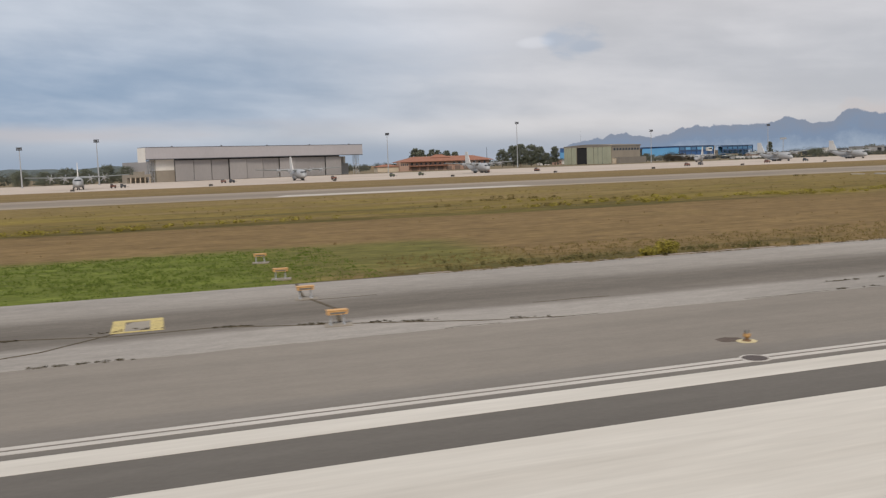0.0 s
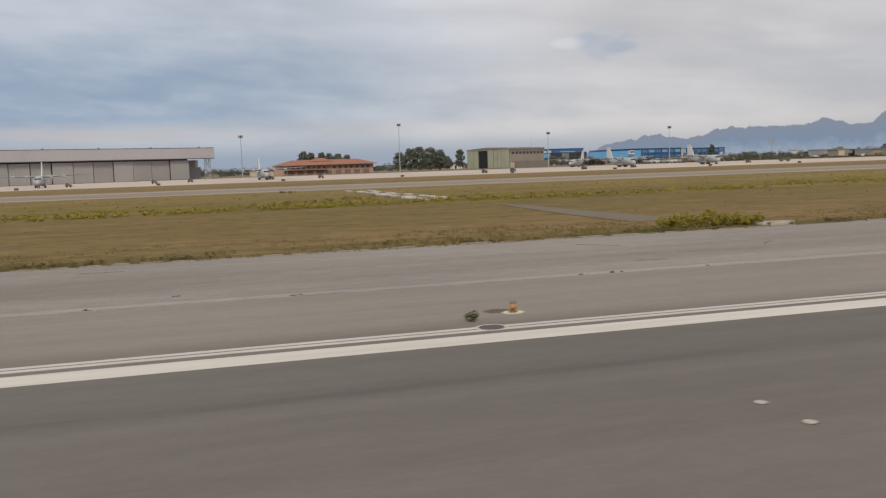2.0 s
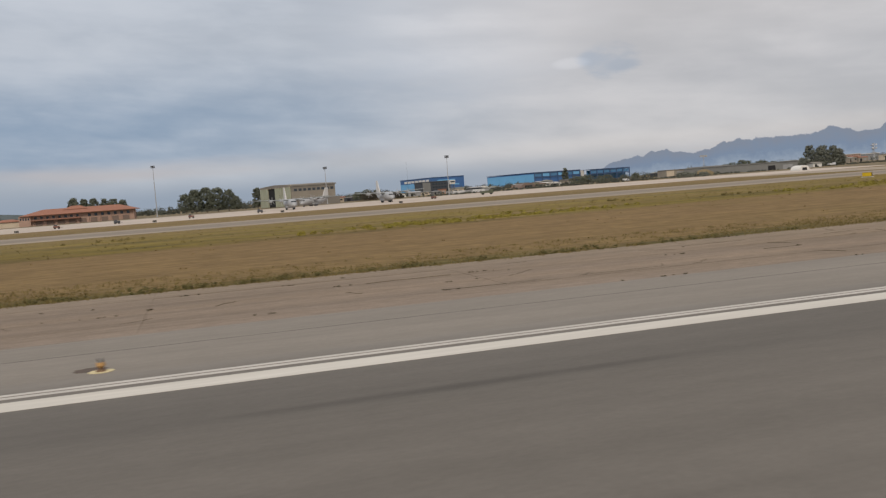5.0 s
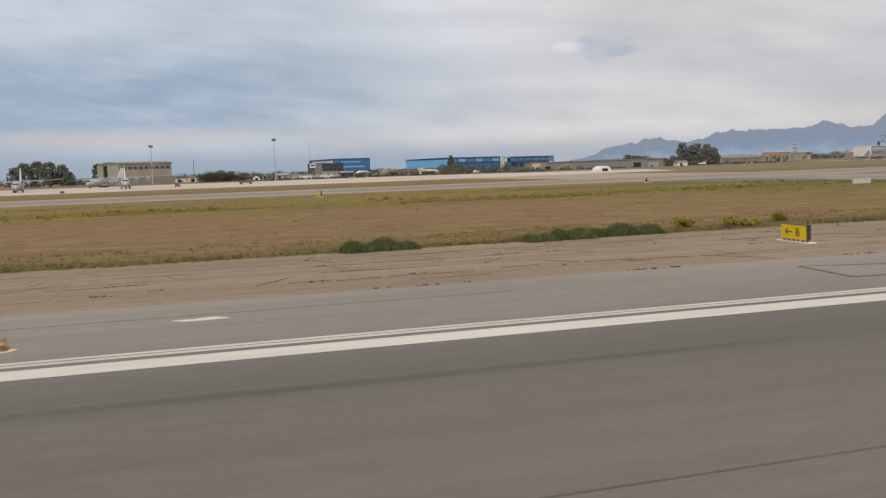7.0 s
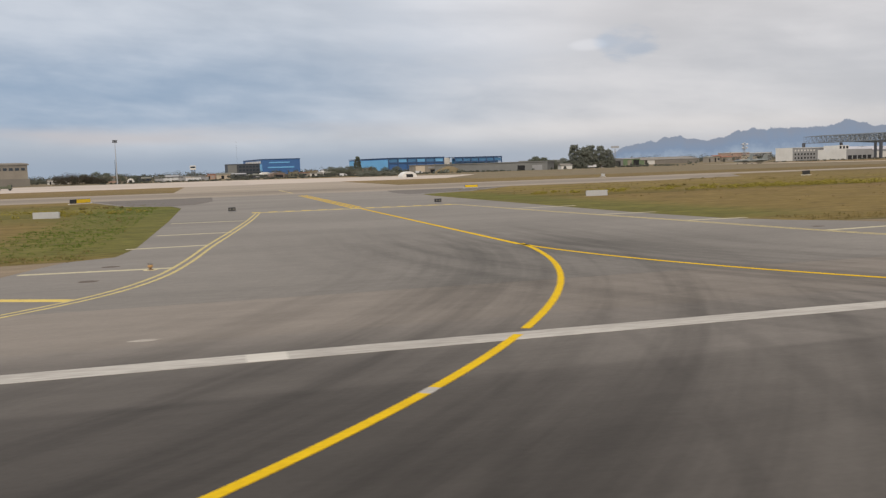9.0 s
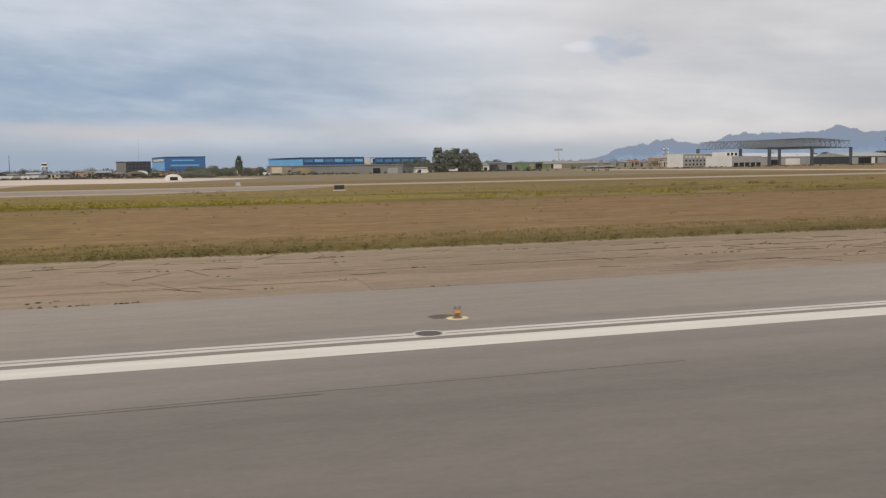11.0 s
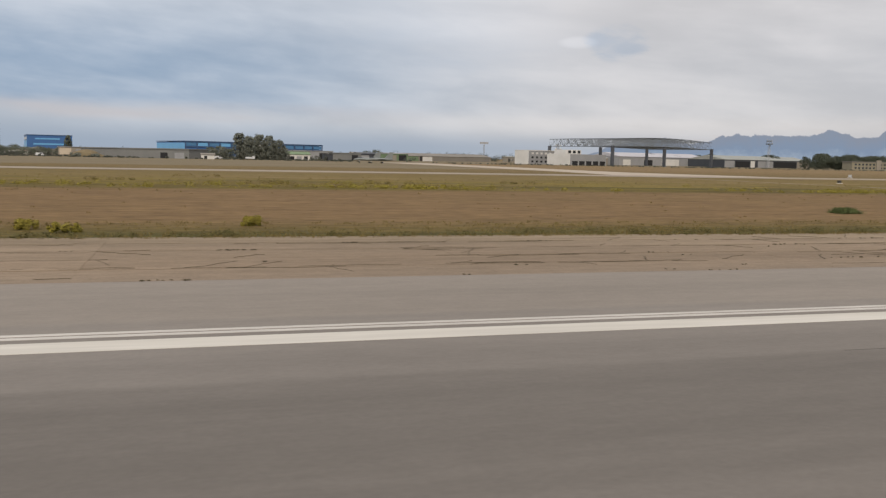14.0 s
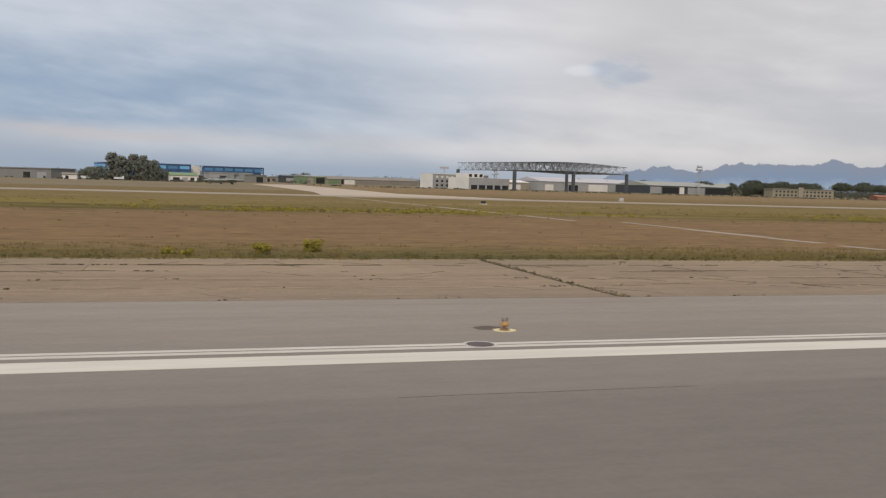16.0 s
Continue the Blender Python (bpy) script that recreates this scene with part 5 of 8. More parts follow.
def build_bushes():
    green, yellow = "low dark green shrub at the pavement edge", "yellow flowering weed bush in the dry grass"
    rnd = random.Random(8)
    for x0, x1, y, h in ((432.8, 437.3, 47.2, 0.55), (443.6, 445.6, 47.0, 0.34), (445.3, 448.2, 47.2, 0.52), (448.0, 453.2, 47.8, 0.56), (749.8, 754.0, 47.9, 0.60), (762.2, 770.2, 48.2, 0.62), (773.0, 774.0, 48.5, 0.5), (855.8, 858.2, 67, 0.42)):
        reed_clump(x0, x1, y, h, rnd.randrange(9999), green)
    for x, y, w, h in ((12, 48, 1.9, 1.2), (10.5, 47.6, 1.6, 0.8), (79.5, 49.5, 2.1, 1.3), (81.5, 48.4, 1.2, 0.8), (140.2, 49.6, 2.6, 1.1), (141.4, 50.4, 2.6, 1.25), (142.6, 50, 2.6, 1.1), (144.1, 50, 2.2, 1.0), (145.2, 50.2, 2.6, 1.25), (146.2, 49.6, 2.0, 1.0), (146.4, 54, 2.6, 1.1),
                       (170.5, 49.5, 1.7, 1.3), (210.5, 47.5, 2.4, 0.9), (215, 47.5, 2.0, 0.9), (218, 49, 2.0, 0.9), (219.6, 49, 1.2, 0.9), (223, 49.2, 1.5, 0.8), (226, 50, 2.2, 0.9), (229, 51, 2.4, 1.2), (234, 51, 1.2, 0.7), (237, 50, 1.5, 0.9), (241, 52, 1.6, 1.2), (252, 46.4, 2.2, 0.8),
                       (457, 51, 2.0, 1.0), (460, 50, 2.0, 0.9), (465, 52, 1.6, 1.1), (461, 49.2, 2.2, 0.6), (595, 51, 1.4, 0.8), (617, 48, 1.2, 0.6), (634, 56, 1.4, 1.0), (709, 57, 2.4, 1.2), (714, 49.6, 2.0, 0.9), (720, 49.5, 1.6, 0.8), (742, 54, 1.6, 1.1), (743.5, 52, 1.8, 1.3), (749.8, 48.8, 1.5, 0.9),
                       (780, 52, 1.8, 0.9), (791, 53, 2.2, 1.0), (793, 51, 2.6, 1.0), (803, 55, 2.0, 1.1), (890, 50.6, 1.0, 0.6), (895, 51, 1.4, 1.0), (898, 52.5, 1.5, 1.3), (891, 50, 1.0, 0.6)):
        bush(x, y, w * 0.68, h * (0.78 if x < 700 else 0.62), "leaves_yellow", rnd.randrange(9999), yellow, n=18, per=150, leaf=0.05)
    for x, y in ((251.4, 44.7), (252.8, 44.6), (259.6, 43.5), (261.2, 43.5), (266.8, 45.8), (268.6, 45.8), (118.4, 24.2), (42, 47), (47, 46.6), (72, 46.4), (77, 46.6)):
        bush(x, y, 0.6, 0.34, "leaves_bush", rnd.randrange(9999), "small green weed growing from the asphalt", n=5, per=40, leaf=0.05)


build_bushes()
bush(45.2, 27.2, 0.6, 0.30, "tufts", 77, "small dry brown weed growing from the asphalt", n=6, per=40, leaf=0.05)


def far_scrub():
    """Patches of taller weeds across the strip, too many to count."""
    rng = random.Random(21)
    for name, mat, label, count, spread in (("weeds", "leaves_yellow", "band of yellow-green weeds across the grass strip", 2100, 8.0), ("rough_weeds", "tufts", "scattered olive tufts in the grass strip", 300, 26.0)):
        cs, rs = [], []
        while len(cs) < count:
            x = rng.uniform(-90, 1250)
            y = 115 - 15 * max(0.0, min(1.0, (600 - x) / 450)) + abs(rng.gauss(0, spread))
            if abs(x - AXIS) < 28 or y > 176 or noise.noise((x * 0.018, y * 0.05, 2.0)) < rng.uniform(-0.25, 0.35):
                continue
            for _ in range(rng.randint(2, 7)):
                cs.append((x + rng.gauss(0, 2.6), y + rng.gauss(0, 0.5), 0.10))
                rs.append(rng.uniform(0.3, 0.8) * (1.0 if x < 640 else 1.55))
        ob = new(name, leaf_mesh(name, mat, cs, rs, 90, 0.085, 5, 0.52))
        ob.matrix_basis = SCALED.copy()
        tagged(ob, label, "weeds", "", "stuff")
    cs, rs = [], []
    while len(cs) < 4200:  # taller tufts at the edge of the pavement
        x = rng.uniform(-4, 1050)
        if 518 < x < 604 or noise.noise((x * 0.09, 4.0, 7.0)) + 0.5 * noise.noise((x * 0.5, 1.0, 7.0)) < rng.uniform(-0.5, 0.4):
            continue
        y = (47.36 if x < 196 else 47.1) + abs(rng.gauss(0, 1.1)) + (0.8 if x < 20 else 0.0)
        for _ in range(rng.randint(2, 5)):
            cs.append((x + rng.gauss(0, 0.5), y + rng.gauss(0, 0.2), 0.06))
            rs.append(rng.uniform(0.08, 0.26) * (1.0 if x < 600 else 1.5) * (1.0 + 0.5 * noise.noise((x * 0.06, 9.0, 2.0))))
    for k in range(46):  # grass in the one wide crack across the lanes
        y = 46.6 - 14.9 * (k / 45) ** 1.2
        cs.append((906.6 + 0.6 * (46.6 - y) / 15 + rng.gauss(0, 0.06), y, 0.0))
        rs.append(rng.uniform(0.05, 0.14) + (0.12 if y < 34 else 0.0))
    ob = new("verge_tufts", leaf_mesh("verge_tufts", "verge_green", cs, rs, 46, 0.038, 12, 0.9))
    ob.matrix_basis = SCALED.copy()
    tagged(ob, "dull green tufts along the ragged pavement edge", "grass", "", "stuff")
    cs, rs = [], []
    while len(cs) < 2900:  # dry weeds that follow joints and cracks
        x = rng.uniform(-40, 960)
        if 517 < x < 606:
            continue
        if x < -2.5:
            y = 31.5 + (-2.5 - x) * 0.35 if x > -19 else rng.choice((31.6, 37.0))
        else:
            y = rng.choice((31.7, 35.0, 38.0, 41.0, 43.9, 46.9, rng.uniform(32, 46))) if x > 190 else rng.choice((31.7, 31.75, 33.7, 46.9))
        if noise.noise((x * 0.25, y * 2.0, 3.0)) < (-0.05 if x < 40 else 0.2) or (96 < x < 190 and rng.random() < 0.85):
            continue
        for _ in range(rng.randint(1, 4)):
            cs.append((x + rng.gauss(0, 0.25), y + rng.gauss(0, 0.05), 0.01))
            rs.append(rng.uniform(0.02, 0.085) * (1.5 if x < 60 and y < 34 else 1.0))
    ob = new("joint_weeds", leaf_mesh("joint_weeds", "joint_weed", cs, rs, 26, 0.028, 6, 0.6))
    ob.matrix_basis = SCALED.copy()
    tagged(ob, "small dry weeds in the pavement joints", "weeds", "", "stuff")


far_scrub()


def woods():
    """Far tree belts and scrub, nobody could count them."""
    rng = random.Random(33)
    for nm, rows in (("far_tree_belt", ((-900, 2600, 1300, 1600, 5, 12, 900), (-900, -60, 760, 1000, 5, 13, 260), (-60, 480, 940, 1150, 3, 9, 260), (480, 760, 1000, 1300, 3, 8, 160), (1100, 2400, 1100, 1350, 6, 14, 420), (1560, 1900, 780, 960, 6, 12, 160))),
                     ("scrub_belt", ((-700, 60, 640, 760, 1.5, 4, 200), (60, 560, 800, 920, 1.5, 4.5, 130), (560, 980, 690, 900, 1.5, 4.5, 260), (960, 1700, 600, 660, 0.4, 1.0, 420), (470, 930, 612, 680, 0.5, 1.5, 600), (470, 760, 890, 1000, 1.5, 5, 90), (1150, 1700, 850, 960, 4, 10, 160)))):
        cs, rs = [], []
        for x0, x1, y0, y1, lo, hi, count in rows:
            for _ in range(count):
                x, y, h = rng.uniform(x0, x1), rng.uniform(y0, y1), rng.uniform(lo, hi)
                if abs(x - 944) < 24 and y < 1000:
                    continue
                for k in range(4):
                    cs.append((x + rng.uniform(-h, h) * 0.6, y + rng.uniform(-h, h) * 0.4, h * rng.uniform(0.2, 0.75)))
                    rs.append(h * rng.uniform(0.25, 0.45))
        ob = new(nm, leaf_mesh(nm, "woods", cs, rs, 34, 0.65 if nm[0] == "f" else 0.36, 9))
        ob.matrix_basis = SCALED.copy()
        tagged(ob, "dark green belt of trees and scrub in the distance", "trees", "", "stuff")


woods()


def build_distance():
    # low wooded hills to the left, behind the apron
    bm = bmesh.new()
    rows = []
    for y, f in ((1450, 0.0), (1650, 0.75), (1850, 1.0), (2400, 0.8), (2900, 0.0)):
        row = []
        for i in range(141):
            x = -2600 + i * 20
            e = 22 * math.exp(-((x + 235) / 120) ** 2) + 20 * math.exp(-((x + 90) / 55) ** 2) + 13 * math.exp(-((x + 520) / 260) ** 2) + 9 + 12 * math.exp(-((x + 1500) / 700) ** 2)
            e *= 0.62 * max(0, min(1, (60 - x) / 120))
            row.append(bm.verts.new((x, y, -1 + f * (e + 4 * noise.noise((x * 0.02, y * 0.01, 0)) + 2.5 * noise.noise((x * 0.09, y * 0.05, 1))))))
        rows.append(row)
    for a, b in zip(rows, rows[1:]):
        for i in range(140):
            bm.faces.new((a[i], a[i + 1], b[i + 1], b[i]))
    setting("hills", bm, "hill", "low wooded hills beyond the airfield", "hills")


build_distance()
TREES = ((207, 752, 20, 5.5), (214, 757, 19, 5), (222, 750, 18.5, 5), (230, 756, 18, 5), (237, 752, 17.5, 5), (244, 750, 16, 4.5),
         (293, 756, 17, 6), (301, 748, 20, 6.5), (310, 752, 21, 7), (319, 748, 20.5, 7), (328, 750, 18.5, 6), (334, 746, 12, 5), (353, 768, 18.5, 4.5), (443, 778, 8, 5), (452, 782, 9.5, 6), (461, 778, 8.5, 5.5), (471, 783, 7, 5), (482, 786, 6, 5), (846, 779, 12, 5.5), (856, 783, 11, 5.5), (868, 790, 8, 5))
for k, (x, y, h, w) in enumerate(TREES):
    tree(x, y, h, w, "leaves_dark", 0.12, 40 + k)
for k, (x, y, h, w) in enumerate(((834, 660, 19.8, 5.2), (841, 655, 18, 5), (848, 660, 19, 5.5), (855, 655, 18, 5.5), (862, 656, 15, 5), (866, 660, 10, 4), (822, 655, 9, 4), (815, 658, 7.5, 3.5))):
    tree(x, y, h, w * 1.12, "leaves_grey", 0.0, 70 + k, "grey-green eucalyptus tree behind the field")
for k, (x, y, h, w) in enumerate(((646, 752, 8, 6), (655, 758, 7.5, 6), (664, 762, 8, 6.5), (674, 756, 6.5, 6), (683, 760, 7, 6), (692, 742, 6, 5), (701, 736, 6.5, 5), (814, 706, 9, 5), (821, 710, 10, 5), (828, 704, 8, 4.5), (1004, 1040, 10.5, 8), (1016, 1044, 12, 9))):
    tree(x, y, h, w, "leaves_dark", 0.08, 210 + k, "dark bushy tree between the low buildings")
tree(690, 873, 18.6, 3.6, "leaves_dark", 0.05, 90, "dark upright cypress tree", "cypress")
for k, (x, y, h, w) in enumerate(((1283, 860, 13, 6), (1300, 865, 12, 6), (1478, 778, 11, 6), (1490, 790, 13, 7), (1505, 780, 12, 6), (1462, 800, 14, 6), (1520, 735, 13, 6), (1535, 725, 12, 6), (1550, 740, 14, 6.5), (1568, 735, 12, 6), (1590, 730, 11, 5), (1440, 860, 12, 7), (1420, 870, 11, 7), (1236, 850, 11, 7), (1250, 856, 12, 7), (1266, 850, 11, 7), (1320, 868, 11, 7), (1448, 745, 11, 6), (1460, 752, 12, 6.5), (1474, 748, 11, 6), (1436, 758, 10, 6), (1486, 752, 12, 6), (1512, 770, 12, 7), (1545, 765, 13, 7), (1580, 760, 12, 7), (1605, 745, 12, 6), (1625, 740, 12, 6))):
    tree(x, y, h * (1.28 if x > 1430 else 1.05), w * 1.25, "leaves_pine", 0.14, 110 + k, "dark umbrella pine near the buildings", "pine_tree")


for k, (x, y, h, w) in enumerate(((1411, 762, 12.5, 6.5), (1421, 756, 13.5, 7.5), (1432, 764, 14, 8), (1443, 757, 14, 7.5), (1454, 764, 13.5, 7), (1362, 885, 13, 8.5), (1377, 882, 14, 9.5), (1390, 888, 12.5, 8))):
    tree(x, y, h, w, "leaves_pine", 0.0, 310 + k, "dense dark green tree reaching to the ground")


for k, (x, y, h, w) in enumerate(((-34, 600, 11, 6), (-46, 606, 12, 7), (-58, 598, 10, 6.5), (-70, 604, 11, 7), (-83, 600, 9, 6.5), (-97, 606, 10, 7))):
    tree(x, y, h, w, "leaves_dark", 0.0, 330 + k, "dark bushy tree beside the hangar")


# ---- buildings ----
def window_row(ob, name, x0, x1, n, w, z0, z1, y, mat="glass_dark", depth=0.15):
    for k in range(n):
        c = x0 + (x1 - x0) * (k + 0.5) / n
        part(name, boxes((c - w / 2, c + w / 2, y - 0.02, y + depth, z0, z1)), mat, ob)


def lattice(bm, x, y, z0, z1, s, step, r=0.14):
    c = [(x - s, y - s), (x + s, y - s), (x + s, y + s), (x - s, y + s)]
    for a, b in c:
        tube(bm, (a, b, z0), (a, b, z1), r, r, 4)
    z, k = z0, 0
    while z < z1 - 0.1:
        t = min(z + step, z1)
        for i in range(4):
            p, q = c[i], c[(i + 1) % 4]
            if k % 2:
                p, q = q, p
            tube(bm, (*p, z), (*q, t), r * 0.7, r * 0.7, 4)
            tube(bm, (*p, t), (*q, t), r * 0.7, r * 0.7, 4)
        z, k = t, k + 1


def big_hangar():
    ob = thing("hangar", "long grey maintenance hangar with sliding doors and a deep lilac-grey header", "hangar", -21, 561, rz=23.7)
    part("header", boxes((0, 164, 0, 12, 14.2, 21.4)), "sheet_lilac", ob, "deep sheet-metal header beam")
    # the strip below the header is the doors' top shade, built in dark
    bm = boxes((0, 164, -0.15, 12.15, 21.4, 21.65), (0, 164, -0.25, 0.0, 13.9, 14.4))
    for k in range(5):
        box(bm, 18 + 34 * k, 18.8 + 34 * k, 3, 3.8, 21.6, 22.3)
    part("header_trim_shade", bm, "steel_dark", ob, "dark capping and vents, and a dark strip for the shade over the doors")
    part("hall", boxes((10, 155, 12, 62, 0, 13.2)), "sheet_grey", ob, "hall behind the doors")
    edges = [19, 31.6, 44.2, 56.8, 69.4, 82.1, 94.7, 107.3, 119.9, 132.6, 146]
    for k, (a, b) in enumerate(zip(edges, edges[1:])):
        gap = 0.7 if k in (1, 2, 4) else 0.3
        part("door", boxes((a + gap / 2, b - gap / 2, 2.0 + 0.5 * (k % 3), 2.4 + 0.5 * (k % 3), 0.15, 13.2)), "sheet_grey", ob, "tall grey sliding door")
    # near-black sheet gives the shade between and above the door leaves
    part("door_shade", boxes((19, 146, 4.2, 4.6, 0, 14.2)), "opening", ob, "near-black sheet for the shade behind the doors")
    part("upper_wall", boxes((7, 19, 3, 12, 7.2, 14.2)), "wall_white", ob, "white upper wall")
    part("lower_wall", boxes((7, 19, 2.8, 12, 0, 7.2)), "wall_tan", ob)
    part("end_panel", boxes((-0.4, 0, 1, 12, 12.5, 21.2)), "wall_white", ob, "white end panel")
    for x in (4.0, 160.5):
        bm = bmesh.new()
        lattice(bm, x, 4, 0, 14.2, 1.5, 2.6)
        part("lattice_tower", bm, "metal_grey", ob, "steel lattice tower")
    part("side_wall", boxes((146, 158, 10, 11, 0, 8.2)), "wall_grey", ob)
    part("light_panel", boxes((147, 157, 12.2, 12.4, 8.2, 13.2)), "wall_white", ob)
    an = thing("annex", "low tan annexe with a colonnade beside the hangar", "building", -31, 557, rz=23.7)
    part("upper_wall", boxes((0, 13, 0, 12, 3.4, 5.2)), "wall_tan", an)
    part("back_wall", boxes((0, 13, 5, 12, 0, 3.4)), "wall_tan", an)
    for k in range(5):
        part("column", boxes((0.2 + 3.0 * k, 0.7 + 3.0 * k, 0.1, 0.6, 0, 3.4)), "wall_cream", an)
    part("rooftop_box", boxes((6, 10, 2, 9, 5.2, 7.0)), "wall_tan", an)


big_hangar()


def hip_roof(bm, x0, x1, y0, y1, z0, z1, o=0.8, inset=None):
    x0, x1, y0, y1 = x0 - o, x1 + o, y0 - o, y1 + o
    i = inset if inset is not None else (y1 - y0) / 2
    ym = (y0 + y1) / 2
    a = [bm.verts.new(p) for p in ((x0, y0, z0), (x1, y0, z0), (x1, y1, z0), (x0, y1, z0))]
    b = [bm.verts.new(p) for p in ((x0, y0, z0 + 0.35), (x1, y0, z0 + 0.35), (x1, y1, z0 + 0.35), (x0, y1, z0 + 0.35))]
    r = [bm.verts.new(p) for p in ((x0 + i, ym, z1), (x1 - i, ym, z1))]
    bm.faces.new(a[::-1])
    for k in range(4):
        bm.faces.new((a[k], a[(k + 1) % 4], b[(k + 1) % 4], b[k]))
    bm.faces.new((b[0], b[1], r[1], r[0]))
    bm.faces.new((b[1], b[2], r[1]))
    bm.faces.new((b[2], b[3], r[0], r[1]))
    bm.faces.new((b[3], b[0], r[0]))
    return bm


def red_building():
    ob = thing("operations_building", "low pinkish building with a wide red tiled hip roof and arcades", "building", 172, 694, rz=0)
    part("wall", boxes((9, 84, 2, 24, 0, 7.3)), "wall_pink", ob)
    part("corner_tower", boxes((4, 12, 0, 10, 0, 7.6)), "wall_pink", ob, "salmon plastered corner block")
    part("roof", hip_roof(bmesh.new(), 6, 86, 0, 26, 7.4, 11.8, 1.2), "roof_red", ob)
    part("roof_crest", hip_roof(bmesh.new(), 34, 50, 8, 18, 10.4, 13.2, 0.6), "roof_red", ob)
    part("low_wing", boxes((-14, 4, 4, 16, 0, 4.2)), "wall_cream", ob)
    part("low_roof", hip_roof(bmesh.new(), -14, 4, 4, 16, 4.2, 6.2, 0.8), "roof_red", ob)
    # arcade shade is put in as brown panels before the solid wall
    for k in range(9):
        x = 15 + 7.6 * k
        part("arcade_opening", boxes((x, x + 4.6, 1.6, 2.1, 0.1, 3.4)), "shade_brown", ob, "brown panel coloured as the shade inside the arcade")
        part("column", boxes((x - 1.7, x - 0.9, 1.2, 2.2, 0, 3.8)), "wall_pink", ob)
    part("canopy", boxes((12, 46, -1.2, 2, 3.7, 4.2)), "roof_red", ob)
    window_row(ob, "window", 13, 46, 8, 1.8, 4.9, 6.6, 1.9)
    window_row(ob, "window", 50, 82, 7, 2.0, 4.4, 6.6, 1.9)
    for k in range(4):
        part("tower_window", boxes((4.8 + 1.8 * k, 5.8 + 1.8 * k, -0.1, 0.1, 4.6, 6.2)), "glass_dark", ob)


red_building()


def green_hangar():
    ob = thing("green_hangar", "older hangar with pale green folding doors and a brownish sheet roof", "hangar", 375, 697, rz=20)
    ob.matrix_basis = ob.matrix_basis @ Matrix.Diagonal((1, 1, 1.36, 1))
    part("side_wall", boxes((0.4, 40, 0, 58, 0, 11.6)), "wall_tan", ob)
    part("upper_band", boxes((0.5, 40, -0.05, 0.2, 8.6, 11.6)), "roof_brown", ob)
    bm = bmesh.new()
    prof = [(-0.4, 12.4), (10, 12.9), (29, 13.4), (48, 12.9), (58.4, 12.4), (58.4, 11.6), (-0.4, 11.6)]
    loft([[(x, y, z) for y, z in prof] for x in (-0.6, 41)], bm)
    part("roof", bm, "roof_brown", ob, "low arched sheet-metal roof")
    part("header", boxes((-0.5, 0.4, -0.3, 58.3, 11.4, 12.6)), "wall_cream", ob)
    part("doorway", boxes((0.2, 0.5, 30, 42, 0, 11.4)), "opening", ob, "dark open doorway")
    for a, b in ((0.4, 5.2), (5.6, 10.4), (10.8, 15.6), (16, 20.8), (21.2, 28.6), (42.4, 48), (48.6, 52.8), (53.2, 57.8)):
        part("door", boxes((-0.3 - 0.4 * ((a * 3) % 2 > 1), 0.1, a, b, 0.1, 11.3)), "green_door", ob, "pale green door leaf")
        part("door_seam", boxes((-0.2, 0.15, b, b + 0.4, 0.1, 11.3)), "steel_dark", ob)
    window_row(ob, "window", 2, 39, 9, 2.6, 8.8, 10.2, -0.1)
    part("lean_to", boxes((3, 40, -7, 0, 0, 4.2)), "roof_brown", ob)
    part("cabinet", boxes((0.6, 4, -3, -0.4, 0, 3.4)), "wall_cream", ob)


green_hangar()


def blue_block():
    ob = thing("blue_block", "bright blue cubic building with pale lettering bars", "building", 611, 1139, rz=11)
    part("body", boxes((0, 50, 0, 104, 0, 21.4)), "blue_deep", ob)
    part("side_panel", boxes((-0.3, 0, 1, 103, 4, 15.4)), "blue_light", ob)
    part("parapet", boxes((-0.5, 50.5, -0.5, 104.5, 21.4, 22.2)), "blue_frame", ob)
    for k in range(7):
        part("sign_bar", boxes((-0.4, 0, 8 + 12 * k, 17 + 12 * k, 16.6, 19.6)), "wall_white", ob, "pale bar of illegible lettering")
    part("sign_bar", boxes((9, 36, -0.3, 0, 16.6, 18.2)), "blue_light", ob, "pale bar of illegible lettering")
    part("sign_bar", boxes((7, 42, -0.3, 0, 10.2, 12.0)), "blue_light", ob)
    part("loading_bay", boxes((-8, -1, 8, 34, 0, 5)), "wall_white", ob)
    dk = thing("dark_block", "dark panelled office block with bands of glass", "building", 565, 1012, rz=5)
    part("body", boxes((0, 36, 0, 30, 0, 14.6)), "dark_panel", dk)
    part("parapet", boxes((-0.4, 36.4, -0.4, 30.4, 14.6, 15.4)), "steel_dark", dk)
    for z in (3, 7, 11):
        window_row(dk, "window", 12, 35, 6, 2.9, z, z + 2.2, -0.15)
    part("grey_end", boxes((0, 10, -0.4, 0, 0, 14.2)), "wall_slate", dk)


blue_block()


